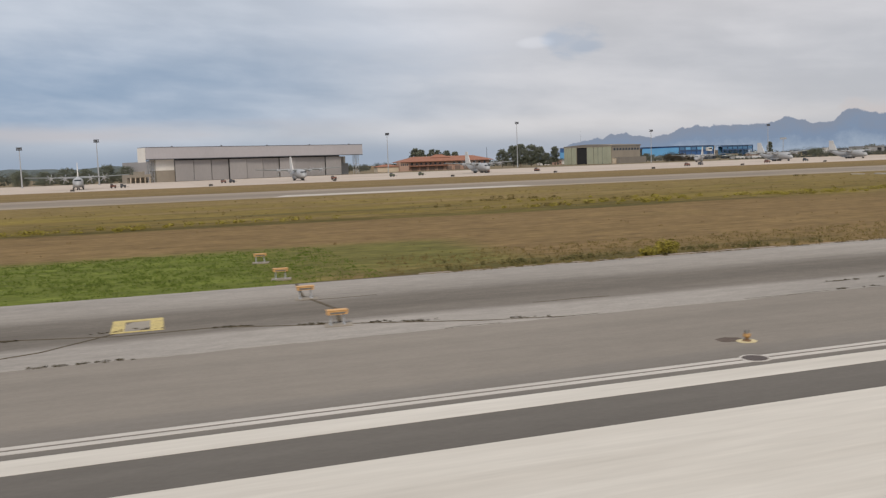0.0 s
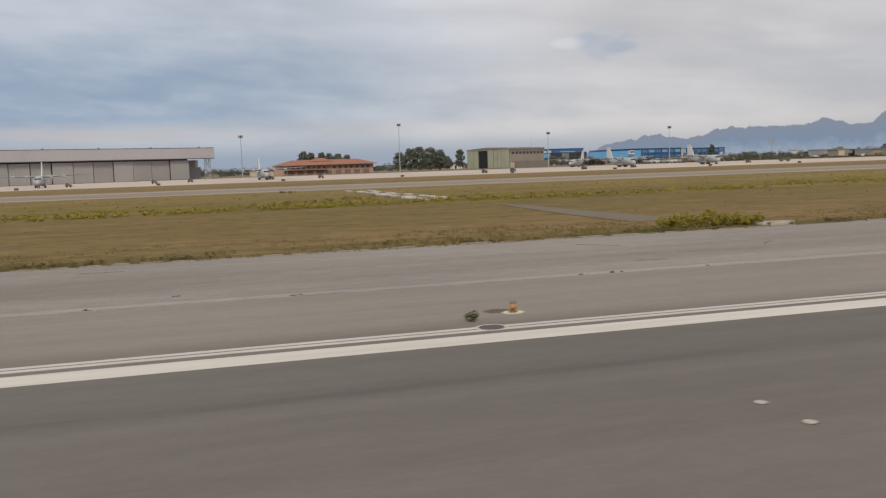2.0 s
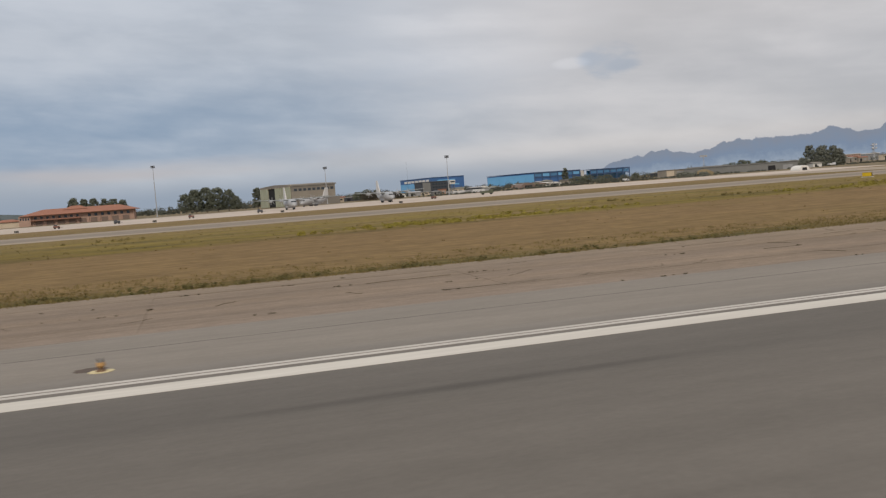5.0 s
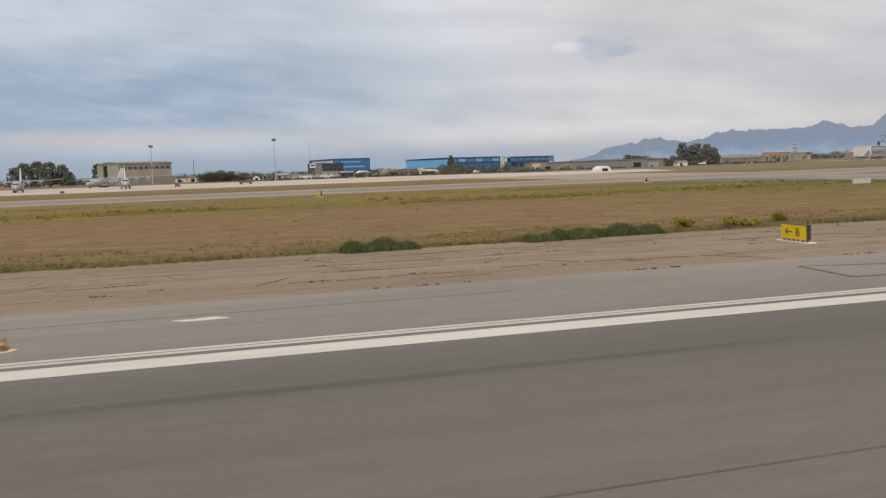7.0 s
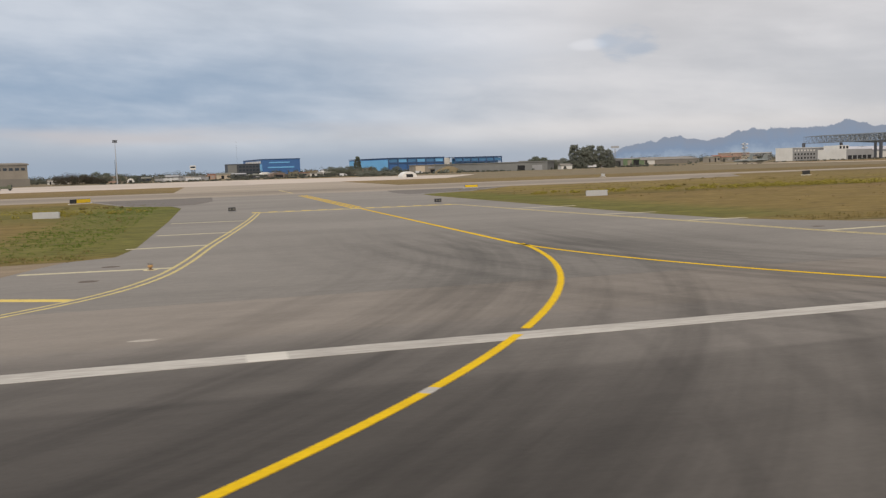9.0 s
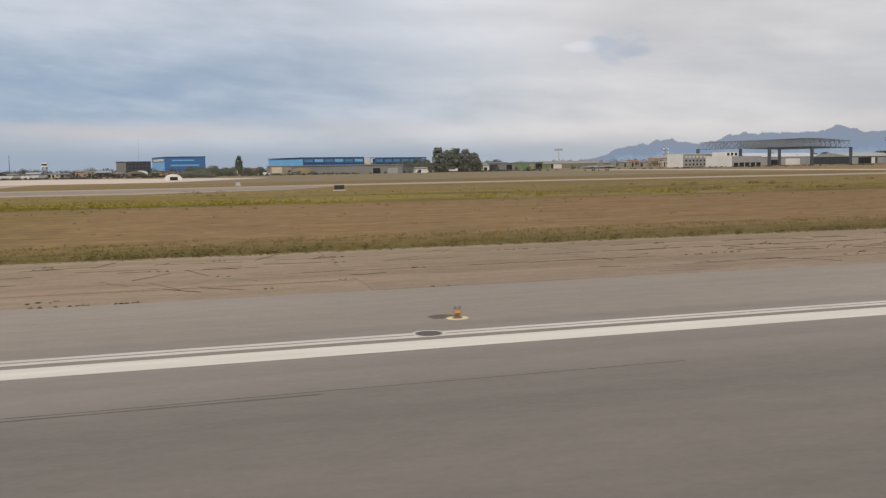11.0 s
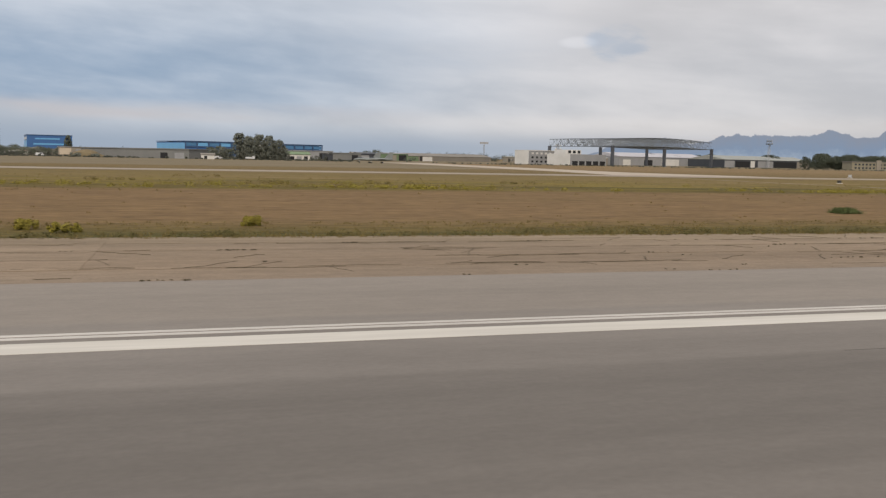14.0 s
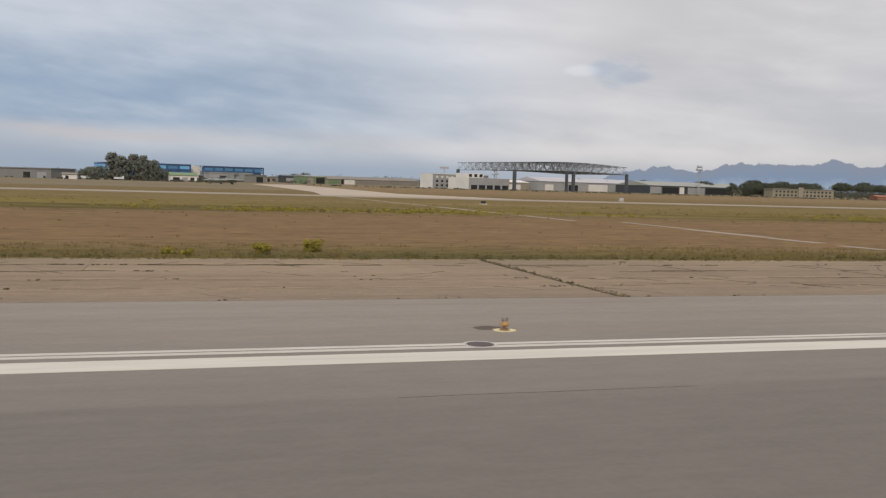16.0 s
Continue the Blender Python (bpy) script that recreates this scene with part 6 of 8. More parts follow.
def blue_hall(name, x, y, rz, length, depth, h, label, glassy):
    ob = thing(name, label, "building", x, y, rz=rz)
    if glassy:
        part("body", boxes((0.3, length, 0.3, depth, 0, h - 0.6)), "blue_deep", ob)
        part("glazed_end", boxes((-0.1, 0.3, 1, depth - 1, 2, h - 2.2)), "blue_light", ob, "light blue glazed end wall")
    else:
        part("body", boxes((0.3, length, 9, depth, 0, h - 7)), "roof_brown", ob)
        part("recess", boxes((0.3, length, 8.6, 9, 3, h - 1.2)), "glass_blue", ob)
    n = max(3, round(length / 16))
    for k in range(n + 1):
        c = length * k / n
        part("column", boxes((c - 0.8, c + 0.8, -0.6, 0.3, 0, h)), "blue_frame", ob, "dark blue steel column")
    for z in (h - 1.4, h - 8.0):
        part("beam", boxes((0, length, -0.5, 0.3, z, z + 1.4)), "blue_frame", ob)
    for k in range(n):
        a, b = length * k / n + 1.2, length * (k + 1) / n - 1.2
        part("pane", boxes((a, b, 0.05, 0.25, h - 6.2, h - 1.8)), "glass_blue" if k % 2 == 0 or not glassy else "blue_light", ob)
    part("roof", boxes((-0.8, length + 0.8, -0.9, depth + 0.8, h, h + 0.5)), "blue_frame", ob)


blue_hall("blue_hall", 792, 1216, 21.5, 98, 110, 19.6, "long blue industrial hall with a light blue glazed end", True)
blue_hall("blue_frame_hall", 901, 1252, 19, 88, 40, 18.6, "blue steel framed industrial hall, open between its columns", False)
lk = thing("link_tower", "white stair tower between two blue halls", "building", 884, 1262, rz=20)
part("wall", boxes((0, 14, 0, 14, 0, 18.6)), "wall_white", lk)


def shed(name, x, y, rz, w, d, h, top, wall, roof, label, doors=(), cat="building", ridge="x", door_mat="opening", eave=0.5, win=0):
    """A plain pitched building: its front runs along local x, and openings are given as (x0, x1, z0, z1, material)."""
    ob = thing(name, label, cat, x, y, rz=rz)
    part("wall", boxes((0, w, 0, d, 0, h)), wall, ob)
    bm = bmesh.new()
    if ridge == "x":
        loft([[(q, -eave, h), (q, d + eave, h), (q, d + eave, h + 0.25), (q, d / 2, top), (q, -eave, h + 0.25)] for q in (-eave, w + eave)], bm)
    elif ridge == "y":
        loft([[(-eave, q, h), (-eave, q, h + 0.25), (w / 2, q, top), (w + eave, q, h + 0.25), (w + eave, q, h)] for q in (-eave, d + eave)], bm)
    else:
        box(bm, -eave, w + eave, -eave, d + eave, h, top)
    part("roof", bm, roof, ob)
    for a, b, z0, z1, mat in doors:
        part("door" if z0 < 0.5 else "window", boxes((a, b, -0.12, 0.15, z0, z1)), mat, ob)
    if win:
        window_row(ob, "window", 1, w - 1, win, 1.4, h - 2.4, h - 1.0, -0.1)
    return ob


shed("warehouse", 722, 686, -36, 94, 22, 6.2, 6.9, "wall_slate", "wall_slate", "long low grey warehouse with a flat roof", ridge="flat", doors=((70, 76, 0, 4, "opening"), (82, 90, 0, 4, "wall_grey")))
shed("white_hut", 806, 622, 0, 9, 7, 3.0, 4.2, "wall_white", "roof_brown", "small white hut beside the trees", doors=((2, 4, 0, 2.2, "opening"),))
shed("white_hut", 1000, 1120, 10, 16, 10, 9, 9.4, "wall_white", "wall_grey", "white two-storey block with dark windows", ridge="flat", win=4)
shed("dark_depot", 1018, 1110, 10, 120, 20, 6.5, 7, "dark_panel", "steel_dark", "long dark depot with grey roller doors", ridge="flat", doors=((26, 40, 0, 6, "wall_grey"), (42, 56, 0, 6, "wall_grey"), (4, 20, 0, 5, "opening")))
shed("long_hangar", 1025, 919, 23, 122, 34, 5.2, 8.6, "wall_tan", "roof_brown", "long low brownish hangar with green doors at one end", doors=((1, 15, 0, 5, "green_paint"), (17, 20, 0, 5, "opening"), (21, 34, 0, 5, "wall_white"), (36, 120, 0.6, 4.4, "roof_brown")))
shed("green_shed", 999, 892, 23, 24, 26, 7.2, 8.4, "green_paint", "wall_grey", "greenish shed with an open bay", doors=((2, 9, 0, 6, "wall_tan"), (12, 22, 0, 6, "opening"),))
shed("slate_shed", 926, 806, 6, 27, 16, 6.2, 7.0, "wall_slate", "wall_slate", "flat grey shed with one open bay", ridge="flat", doors=((18, 24, 0, 5, "opening"),))
shed("container_hut", 911, 764, 4, 8.4, 5, 5.0, 5.4, "dark_panel", "steel_dark", "dark metal container hut beside the sheds", ridge="flat", doors=((1, 4, 0, 2.6, "opening"),))
shed("rear_depot", 986, 1002, 12, 34, 18, 7.0, 8.6, "dark_panel", "steel_dark", "dark low depot behind the parked jets", doors=((4, 14, 0, 5, "wall_grey"), (18, 28, 0, 5, "opening")))
shed("low_store", 872, 704, 8, 20, 12, 4.4, 6.8, "wall_white", "green_paint", "low white store with a pale green roof", doors=((2, 7, 0, 3, "opening"), (9, 13, 0, 3, "wall_grey"), (15, 18, 0, 3, "opening")))
shed("grey_shed", 905, 945, 15, 46, 24, 8.2, 9.0, "wall_grey", "wall_grey", "pale grey shed beside the track", ridge="flat", doors=((30, 40, 0, 6.5, "opening"),))
shed("low_hangar", 1337, 795, 22, 171, 46, 8.0, 12.6, "dark_panel", "roof_grey", "wide low hangar with white door panels", doors=((0, 18, 0, 7, "wall_grey"), (20, 46, 0, 6.4, "opening"), (48, 56, 0, 7, "wall_white"), (62, 92, 0, 7, "wall_grey"), (94, 140, 0, 6.6, "opening"), (142, 168, 0, 7, "wall_tan")))
shed("rear_hangar", 1225, 815, 22, 150, 40, 9.0, 13.6, "wall_grey", "sheet_lilac", "pale metal hangars behind the steel frame", doors=((6, 18, 0, 6, "wall_white"), (40, 54, 0, 6, "opening"), (70, 100, 0, 7, "wall_white")))
shed("tan_hall", 1160, 800, 22, 60, 30, 7.0, 9.5, "wall_tan", "wall_white", "tan storage hall behind the offices", doors=((8, 20, 0, 5, "opening"), (30, 48, 0, 5, "wall_white")))
yb = shed("barracks", 1397, 680, -4, 63, 14, 7.4, 8.2, "wall_yellow", "roof_brown", "yellowish two-storey barracks with rows of windows", ridge="flat")
for z in (1.4, 4.6):
    window_row(yb, "window", 2, 61, 15, 2.0, z, z + 1.6, -0.12, "glass_dark")
part("stair_block", boxes((26, 31, -1, 0, 0, 9.6)), "wall_tan", yb)
shed("brown_house", 1500, 665, -4, 30, 12, 3.0, 4.6, "roof_red", "roof_red", "low reddish hut among the pines")


def white_offices():
    ob = thing("office_block", "unfinished concrete office block with three rows of empty windows", "building", 1086, 719, rz=21)
    part("wall", boxes((0, 62, 0, 18, 0, 11.9)), "wall_grey", ob)
    part("end_wall", boxes((-0.2, 0, 0, 18, 0, 12.1)), "wall_white", ob)
    part("parapet", boxes((-0.3, 62.3, -0.3, 18.3, 11.9, 12.5)), "wall_white", ob)
    for z in (1.6, 5.2, 8.8):
        window_row(ob, "window", 2, 40, 7, 2.4, z, z + 1.7, -0.1, "opening" if z < 8 else "wall_white")
    lo = thing("workshop_block", "low white and grey workshop with dark bays at ground level", "building", 1101, 664, rz=19)
    part("wall", boxes((0, 42, 0, 28, 0, 9.2)), "wall_grey", lo)
    part("end_wall", boxes((-0.25, 0, 0, 28, 0, 9.4)), "wall_white", lo)
    for k in range(5):
        part("bay", boxes((2.5 + 8 * k, 8.5 + 8 * k, -0.2, 0.2, 0, 3.6)), "opening", lo)
    part("rooftop_block", boxes((6, 24, 12, 26, 9.2, 13.0)), "wall_white", lo)
    for k in range(3):
        part("rooftop_window", boxes((9 + 5.4 * k, 12 + 5.4 * k, 11.8, 12.1, 10, 12.4)), "opening", lo)


white_offices()


def steel_canopy():
    ob = thing("steel_canopy", "bare steel space-frame roof of an unfinished hangar on dark columns", "frame", 1141, 667, rz=19.5)
    L, D, nu, nv = 132.0, 78.0, 30, 8

    def node(i, j, low):
        u, v = L * i / nu, D * j / nv
        rise = 2.2 * math.sin(math.pi * i / nu)
        return (u, v, (16.4 + 0.5 * rise) if low else (22.8 + rise))

    for j in range(nv + 1):
        bm = bmesh.new()
        for i in range(nu):
            tube(bm, node(i, j, 0), node(i + 1, j, 0), 0.22, None, 4)
            tube(bm, node(i, j, 1), node(i + 1, j, 1), 0.22, None, 4)
            a, b = (0, 1) if i % 2 else (1, 0)
            tube(bm, node(i, j, a), node(i + 1, j, b), 0.15, None, 4)
            tube(bm, node(i, j, 0), node(i, j, 1), 0.12, None, 4)
        part("truss", bm, "steel_truss", ob)
    for i in range(0, nu + 1, 2):
        bm = bmesh.new()
        for j in range(nv):
            tube(bm, node(i, j, 0), node(i, j + 1, 0), 0.18, None, 4)
            tube(bm, node(i, j, 1), node(i, j + 1, 1), 0.18, None, 4)
            a, b = (0, 1) if j % 2 else (1, 0)
            tube(bm, node(i, j, a), node(i, j + 1, b), 0.13, None, 4)
        part("cross_truss", bm, "steel_truss", ob)
    for u in (0, 66, L):
        for v in (0, D):
            part("column", boxes((u - 1.1, u + 1.1, v - 1.1, v + 1.1, 0, 17), (u - 1.6, u + 1.6, v - 1.6, v + 1.6, 0, 0.6)), "steel_dark", ob, "dark steel column")


steel_canopy()


def tent(x, y, rz, w, d, h, mat, label):
    ob = thing("shelter", label, "shelter", x, y, rz=rz)
    prof = [(w / 2 * math.cos(radians(180 - 15 * k)), h * math.sin(radians(180 - 15 * k))) for k in range(13)]
    part("cover", loft([[(px, q, pz) for px, pz in prof] for q in (0, d)]), mat, ob, smooth=False)
    part("doorway", boxes((-w * 0.22, w * 0.22, -0.06, 0.02, 0, h * 0.55)), "opening", ob)


tent(654, 823, 10, 24, 18, 4.2, "wall_white", "white arched fabric shelter")
tent(641, 425, 6, 8, 7, 2.9, "wall_white", "small white arched shelter at the edge of the field")
shed("yellow_hut", 640, 880, 8, 11, 9, 5.0, 5.4, "wall_yellow", "roof_brown", "small yellowish hut with two windows", ridge="flat", doors=((2, 4.5, 1, 3.2, "opening"), (6.5, 9, 1, 3.2, "opening")))
shed("concrete_hut", 706, 690, 8, 28, 12, 6.6, 7.0, "wall_tan", "wall_grey", "tan concrete plant hut behind scrub", ridge="flat", doors=((1, 9, 1.2, 6.0, "wall_cream"), (12, 26, 3.8, 5.2, "wall_grey"), (14, 20, 0, 3.0, "opening")))


def yard_things():
    """Low yards behind the field: huts, containers, arched stores, a spoil heap and lone bushes."""
    rnd = random.Random(90)
    walls = ("wall_white", "wall_grey", "wall_tan", "wall_slate", "wall_cream", "dark_panel", "wall_pink")
    roofs = ("roof_brown", "roof_grey", "wall_grey", "steel_dark", "roof_red")
    for x0, x1, y, count, lo, hi in ((355, 470, 820, 9, 3.0, 5.5), (470, 560, 850, 9, 2.6, 4.5), (560, 640, 800, 6, 2.4, 4.0), (646, 706, 860, 6, 3.5, 6.5), (880, 1010, 1030, 7, 3.5, 6.0), (1160, 1300, 1000, 8, 4.0, 7.5)):
        for k in range(count):
            w = rnd.uniform(7, 17)
            wall, roof = rnd.choice(walls), rnd.choice(roofs)
            h = rnd.uniform(lo, hi)
            doors = ((w * 0.15, w * 0.35, 0, h * 0.75, "opening"), (w * 0.55, w * 0.8, h * 0.35, h * 0.7, rnd.choice(("glass_dark", "wall_grey"))))
            shed("yard_hut", x0 + (x1 - x0) * (k + rnd.uniform(0.1, 0.8)) / count, y + rnd.uniform(-20, 30), rnd.uniform(-8, 22), w, rnd.uniform(5, 9), h, h + rnd.uniform(0.4, 1.6), wall, roof, {"wall_white": "small white hut in the yards behind the field", "wall_grey": "small grey hut in the yards behind the field", "wall_tan": "small tan hut in the yards behind the field", "wall_slate": "slate-grey store in the yards behind the field", "wall_cream": "cream plastered hut in the yards behind the field", "dark_panel": "dark sheet-metal store in the yards behind the field", "wall_pink": "small pinkish hut in the yards behind the field"}[wall], doors, ridge=rnd.choice(("x", "flat", "y")))
    for k in range(7):
        x = 507 + 5.6 * k
        ob = thing("container", "long white storage container beside the scrub", "container", x, 700 + rnd.uniform(-3, 3), rz=rnd.uniform(-3, 6), group="row of storage containers")
        part("body", boxes((-2.9, 2.9, -1.2, 1.2, 0.15, 2.6)), "vehicle_white" if k % 3 else "wall_grey", ob)
        for q in (-2.0, -1.0, 0.0, 1.0, 2.0):
            part("rib", boxes((q - 0.06, q + 0.06, -1.26, -1.2, 0.2, 2.5)), "wall_grey", ob)
        part("skid", boxes((-2.8, 2.8, -1.0, 1.0, 0.0, 0.15)), "steel_dark", ob)
    tent(599, 880, 8, 14, 12, 5.2, "wall_white", "white domed shelter beside the blue block")
    tent(602, 760, 8, 17, 14, 4.6, "shade_brown", "brown arched store with an open front")
    shed("brick_hut", 613, 780, 6, 8, 6, 4.4, 4.8, "wall_yellow", "roof_brown", "small tan brick hut with dark windows", ridge="flat", doors=((1, 2.4, 1, 3, "opening"), (4.4, 6.4, 1, 3, "opening")))
    tent(481, 760, 0, 5.5, 5, 3.4, "wall_white", "small white domed shelter among the yards")
    for x, y, w, h in ((436, 700, 9, 8.0), (442, 704, 10, 9.6), (449, 702, 10, 9.0), (456, 706, 9, 7.6), (464, 704, 8, 5.2)):
        bush(x, y, w, h, "leaves_brown", rnd.randrange(9999), "tall brownish bare scrub beside the hangar", n=40, per=70, leaf=0.3)
    for x, y, w, d, h, nm in ((728, 664, 26, 12, 5.4, "spoil_heap"),):
        bm = bmesh.new()
        rings = []
        for q in range(7):
            r = 1 - q / 6.2
            rings.append([bm.verts.new((w / 2 * r * math.cos(a) * (1 + 0.15 * noise.noise((math.cos(a) * 2, math.sin(a) * 2, q * 0.6))), d / 2 * r * math.sin(a), h * (1 - r ** 1.7) + 0.25 * noise.noise((math.cos(a) * 3, q, 1)))) for a in (2 * math.pi * k / 26 for k in range(26))])
        for a, b in zip(rings, rings[1:]):
            for k in range(26):
                bm.faces.new((a[k], a[(k + 1) % 26], b[(k + 1) % 26], b[k]))
        bm.faces.new(rings[-1])
        ob = thing(nm, "overgrown heap of brown earth before the warehouse", "heap", x, y, -0.1)
        part("earth", bm, "soil", ob, smooth=True)
    for x, y, w, h in ((641, 556, 11, 4.6), (650, 560, 12, 4.2), (659, 556, 9, 3.4), (722, 655, 7, 3.0), (735, 655, 6, 2.6)):
        bush(x, y, w, h, "leaves_grey", rnd.randrange(9999), "big grey-green shrub at the corner of the apron", n=40, per=70, leaf=0.3)
    # taller things over the yards
    ob = thing("observation_stand", "small steel stand with a white cabin on top", "tower", 531, 771)
    bm = bmesh.new()
    lattice(bm, 0, 0, 0, 9.0, 1.6, 2.2, 0.16)
    part("frame", bm, "steel_truss", ob)
    part("cabin", boxes((-2.4, 2.4, -2.0, 2.0, 9.0, 12.6)), "wall_white", ob)
    part("window", boxes((-2.0, 2.0, -2.06, -1.98, 10.4, 11.8)), "glass_dark", ob)
    ob = thing("lattice_antenna", "grey lattice antenna tower with cross arms and drums", "mast", 1259, 1051)
    bm = bmesh.new()
    lattice(bm, 0, 0, 0, 25.0, 1.3, 3.0, 0.2)
    part("tower", bm, "metal_grey", ob)
    for z in (11.0, 17.0, 22.0):
        part("platform", boxes((-4.2, 4.2, -1.8, 1.8, z, z + 0.7)), "metal_grey", ob)
    for z in (18.5, 23.0):
        for q in (-3.2, 3.2):
            part("drum", tube(bmesh.new(), (q, -2.4, z), (q, -1.2, z), 1.1, None, 10), "vehicle_white", ob)
    ob = shed("pale_block", 1330, 1190, 20, 46, 24, 12.4, 13.2, "wall_pink", "wall_white", "pale pinkish block with a flat roof under the mountains", ridge="flat", win=8)
    shed("pale_block", 1384, 1206, 20, 44, 24, 11.0, 12.0, "wall_grey", "wall_white", "pale grey block with a long window band", ridge="flat", win=10)
    thin_mast(580, 1150, 46, "radio_pole", "very thin tall radio pole", "pole")


# ---- masts ----
def mast(x, y, h, head="box"):
    ob = thing("floodlight_mast", "tall slender grey floodlight mast with a lamp crown", "mast", x, y, group="floodlight masts of the apron")
    bm = bmesh.new()
    tube(bm, (0, 0, 0), (0, 0, h * 0.5), 0.42, 0.30, 10)
    tube(bm, (0, 0, h * 0.5), (0, 0, h), 0.30, 0.16, 10)
    part("pole", bm, "metal_grey", ob)
    part("base_plate", boxes((-0.8, 0.8, -0.8, 0.8, 0, 0.25)), "wall_grey", ob)
    part("carriage", boxes((-1.5, 1.5, -0.8, 0.8, h - 1.6, h - 1.3), (-1.5, 1.5, -0.8, 0.8, h - 0.2, h + 0.1)), "steel_dark", ob)
    for k in range(4):
        for z in (h - 1.25, h - 0.7):
            part("floodlight", boxes((-1.45 + 0.75 * k, -0.85 + 0.75 * k, -1.0, -0.4, z, z + 0.5)), "steel_dark", ob, "floodlight head")
    return ob


for x, y, h in ((147.5, 624, 29.2), (273.4, 675, 37.8), (399.7, 671, 28.6), (484, 622, 29.4), (-47.7, 544, 26.2), (-88, 540, 22.6)):
    mast(x, y, h)


def thin_mast(x, y, h, name, label, crown):
    ob = thing(name, label, "mast", x, y)
    bm = bmesh.new()
    if crown == "pole":
        tube(bm, (0, 0, 0), (0, 0, h), 0.45 if h < 40 else 0.10, 0.25 if h < 40 else 0.05, 6)
        part("pole", bm, "steel_dark", ob)
        return
    lattice(bm, 0, 0, 0, h * 0.82, 0.9, 3.0, 0.12)
    part("tower", bm, "metal_grey", ob)
    if crown == "drum":
        for z in (h * 0.82, h * 0.92):
            part("platform", disc(bmesh.new(), 0, 0, z, z + 1.0, 3.6 if z < h * 0.9 else 2.8, 12), "steel_truss", ob)
        bm = bmesh.new()
        for k in range(8):
            a = k * math.pi / 4
            tube(bm, (3.2 * math.cos(a), 3.2 * math.sin(a), h * 0.82), (2.6 * math.cos(a), 2.6 * math.sin(a), h), 0.15, None, 4)
        part("railing", bm, "metal_grey", ob)
    else:
        part("panel", boxes((-9, 9, -0.4, 0.4, h - 4.2, h)), "metal_grey", ob)
        bm = bmesh.new()
        tube(bm, (0, 0, h * 0.8), (0, 0, h - 4), 0.6, 0.6, 6)
        part("neck", bm, "metal_grey", ob)


thin_mast(1406, 816, 31, "antenna_tower", "lattice tower with a round platform", "drum")
thin_mast(1364, 1657, 37, "radar_mast", "far mast carrying a wide flat panel", "panel")
yard_things()
thin_mast(432, 1150, 26, "chimney_pole", "thin dark pole beyond the sheds", "pole")


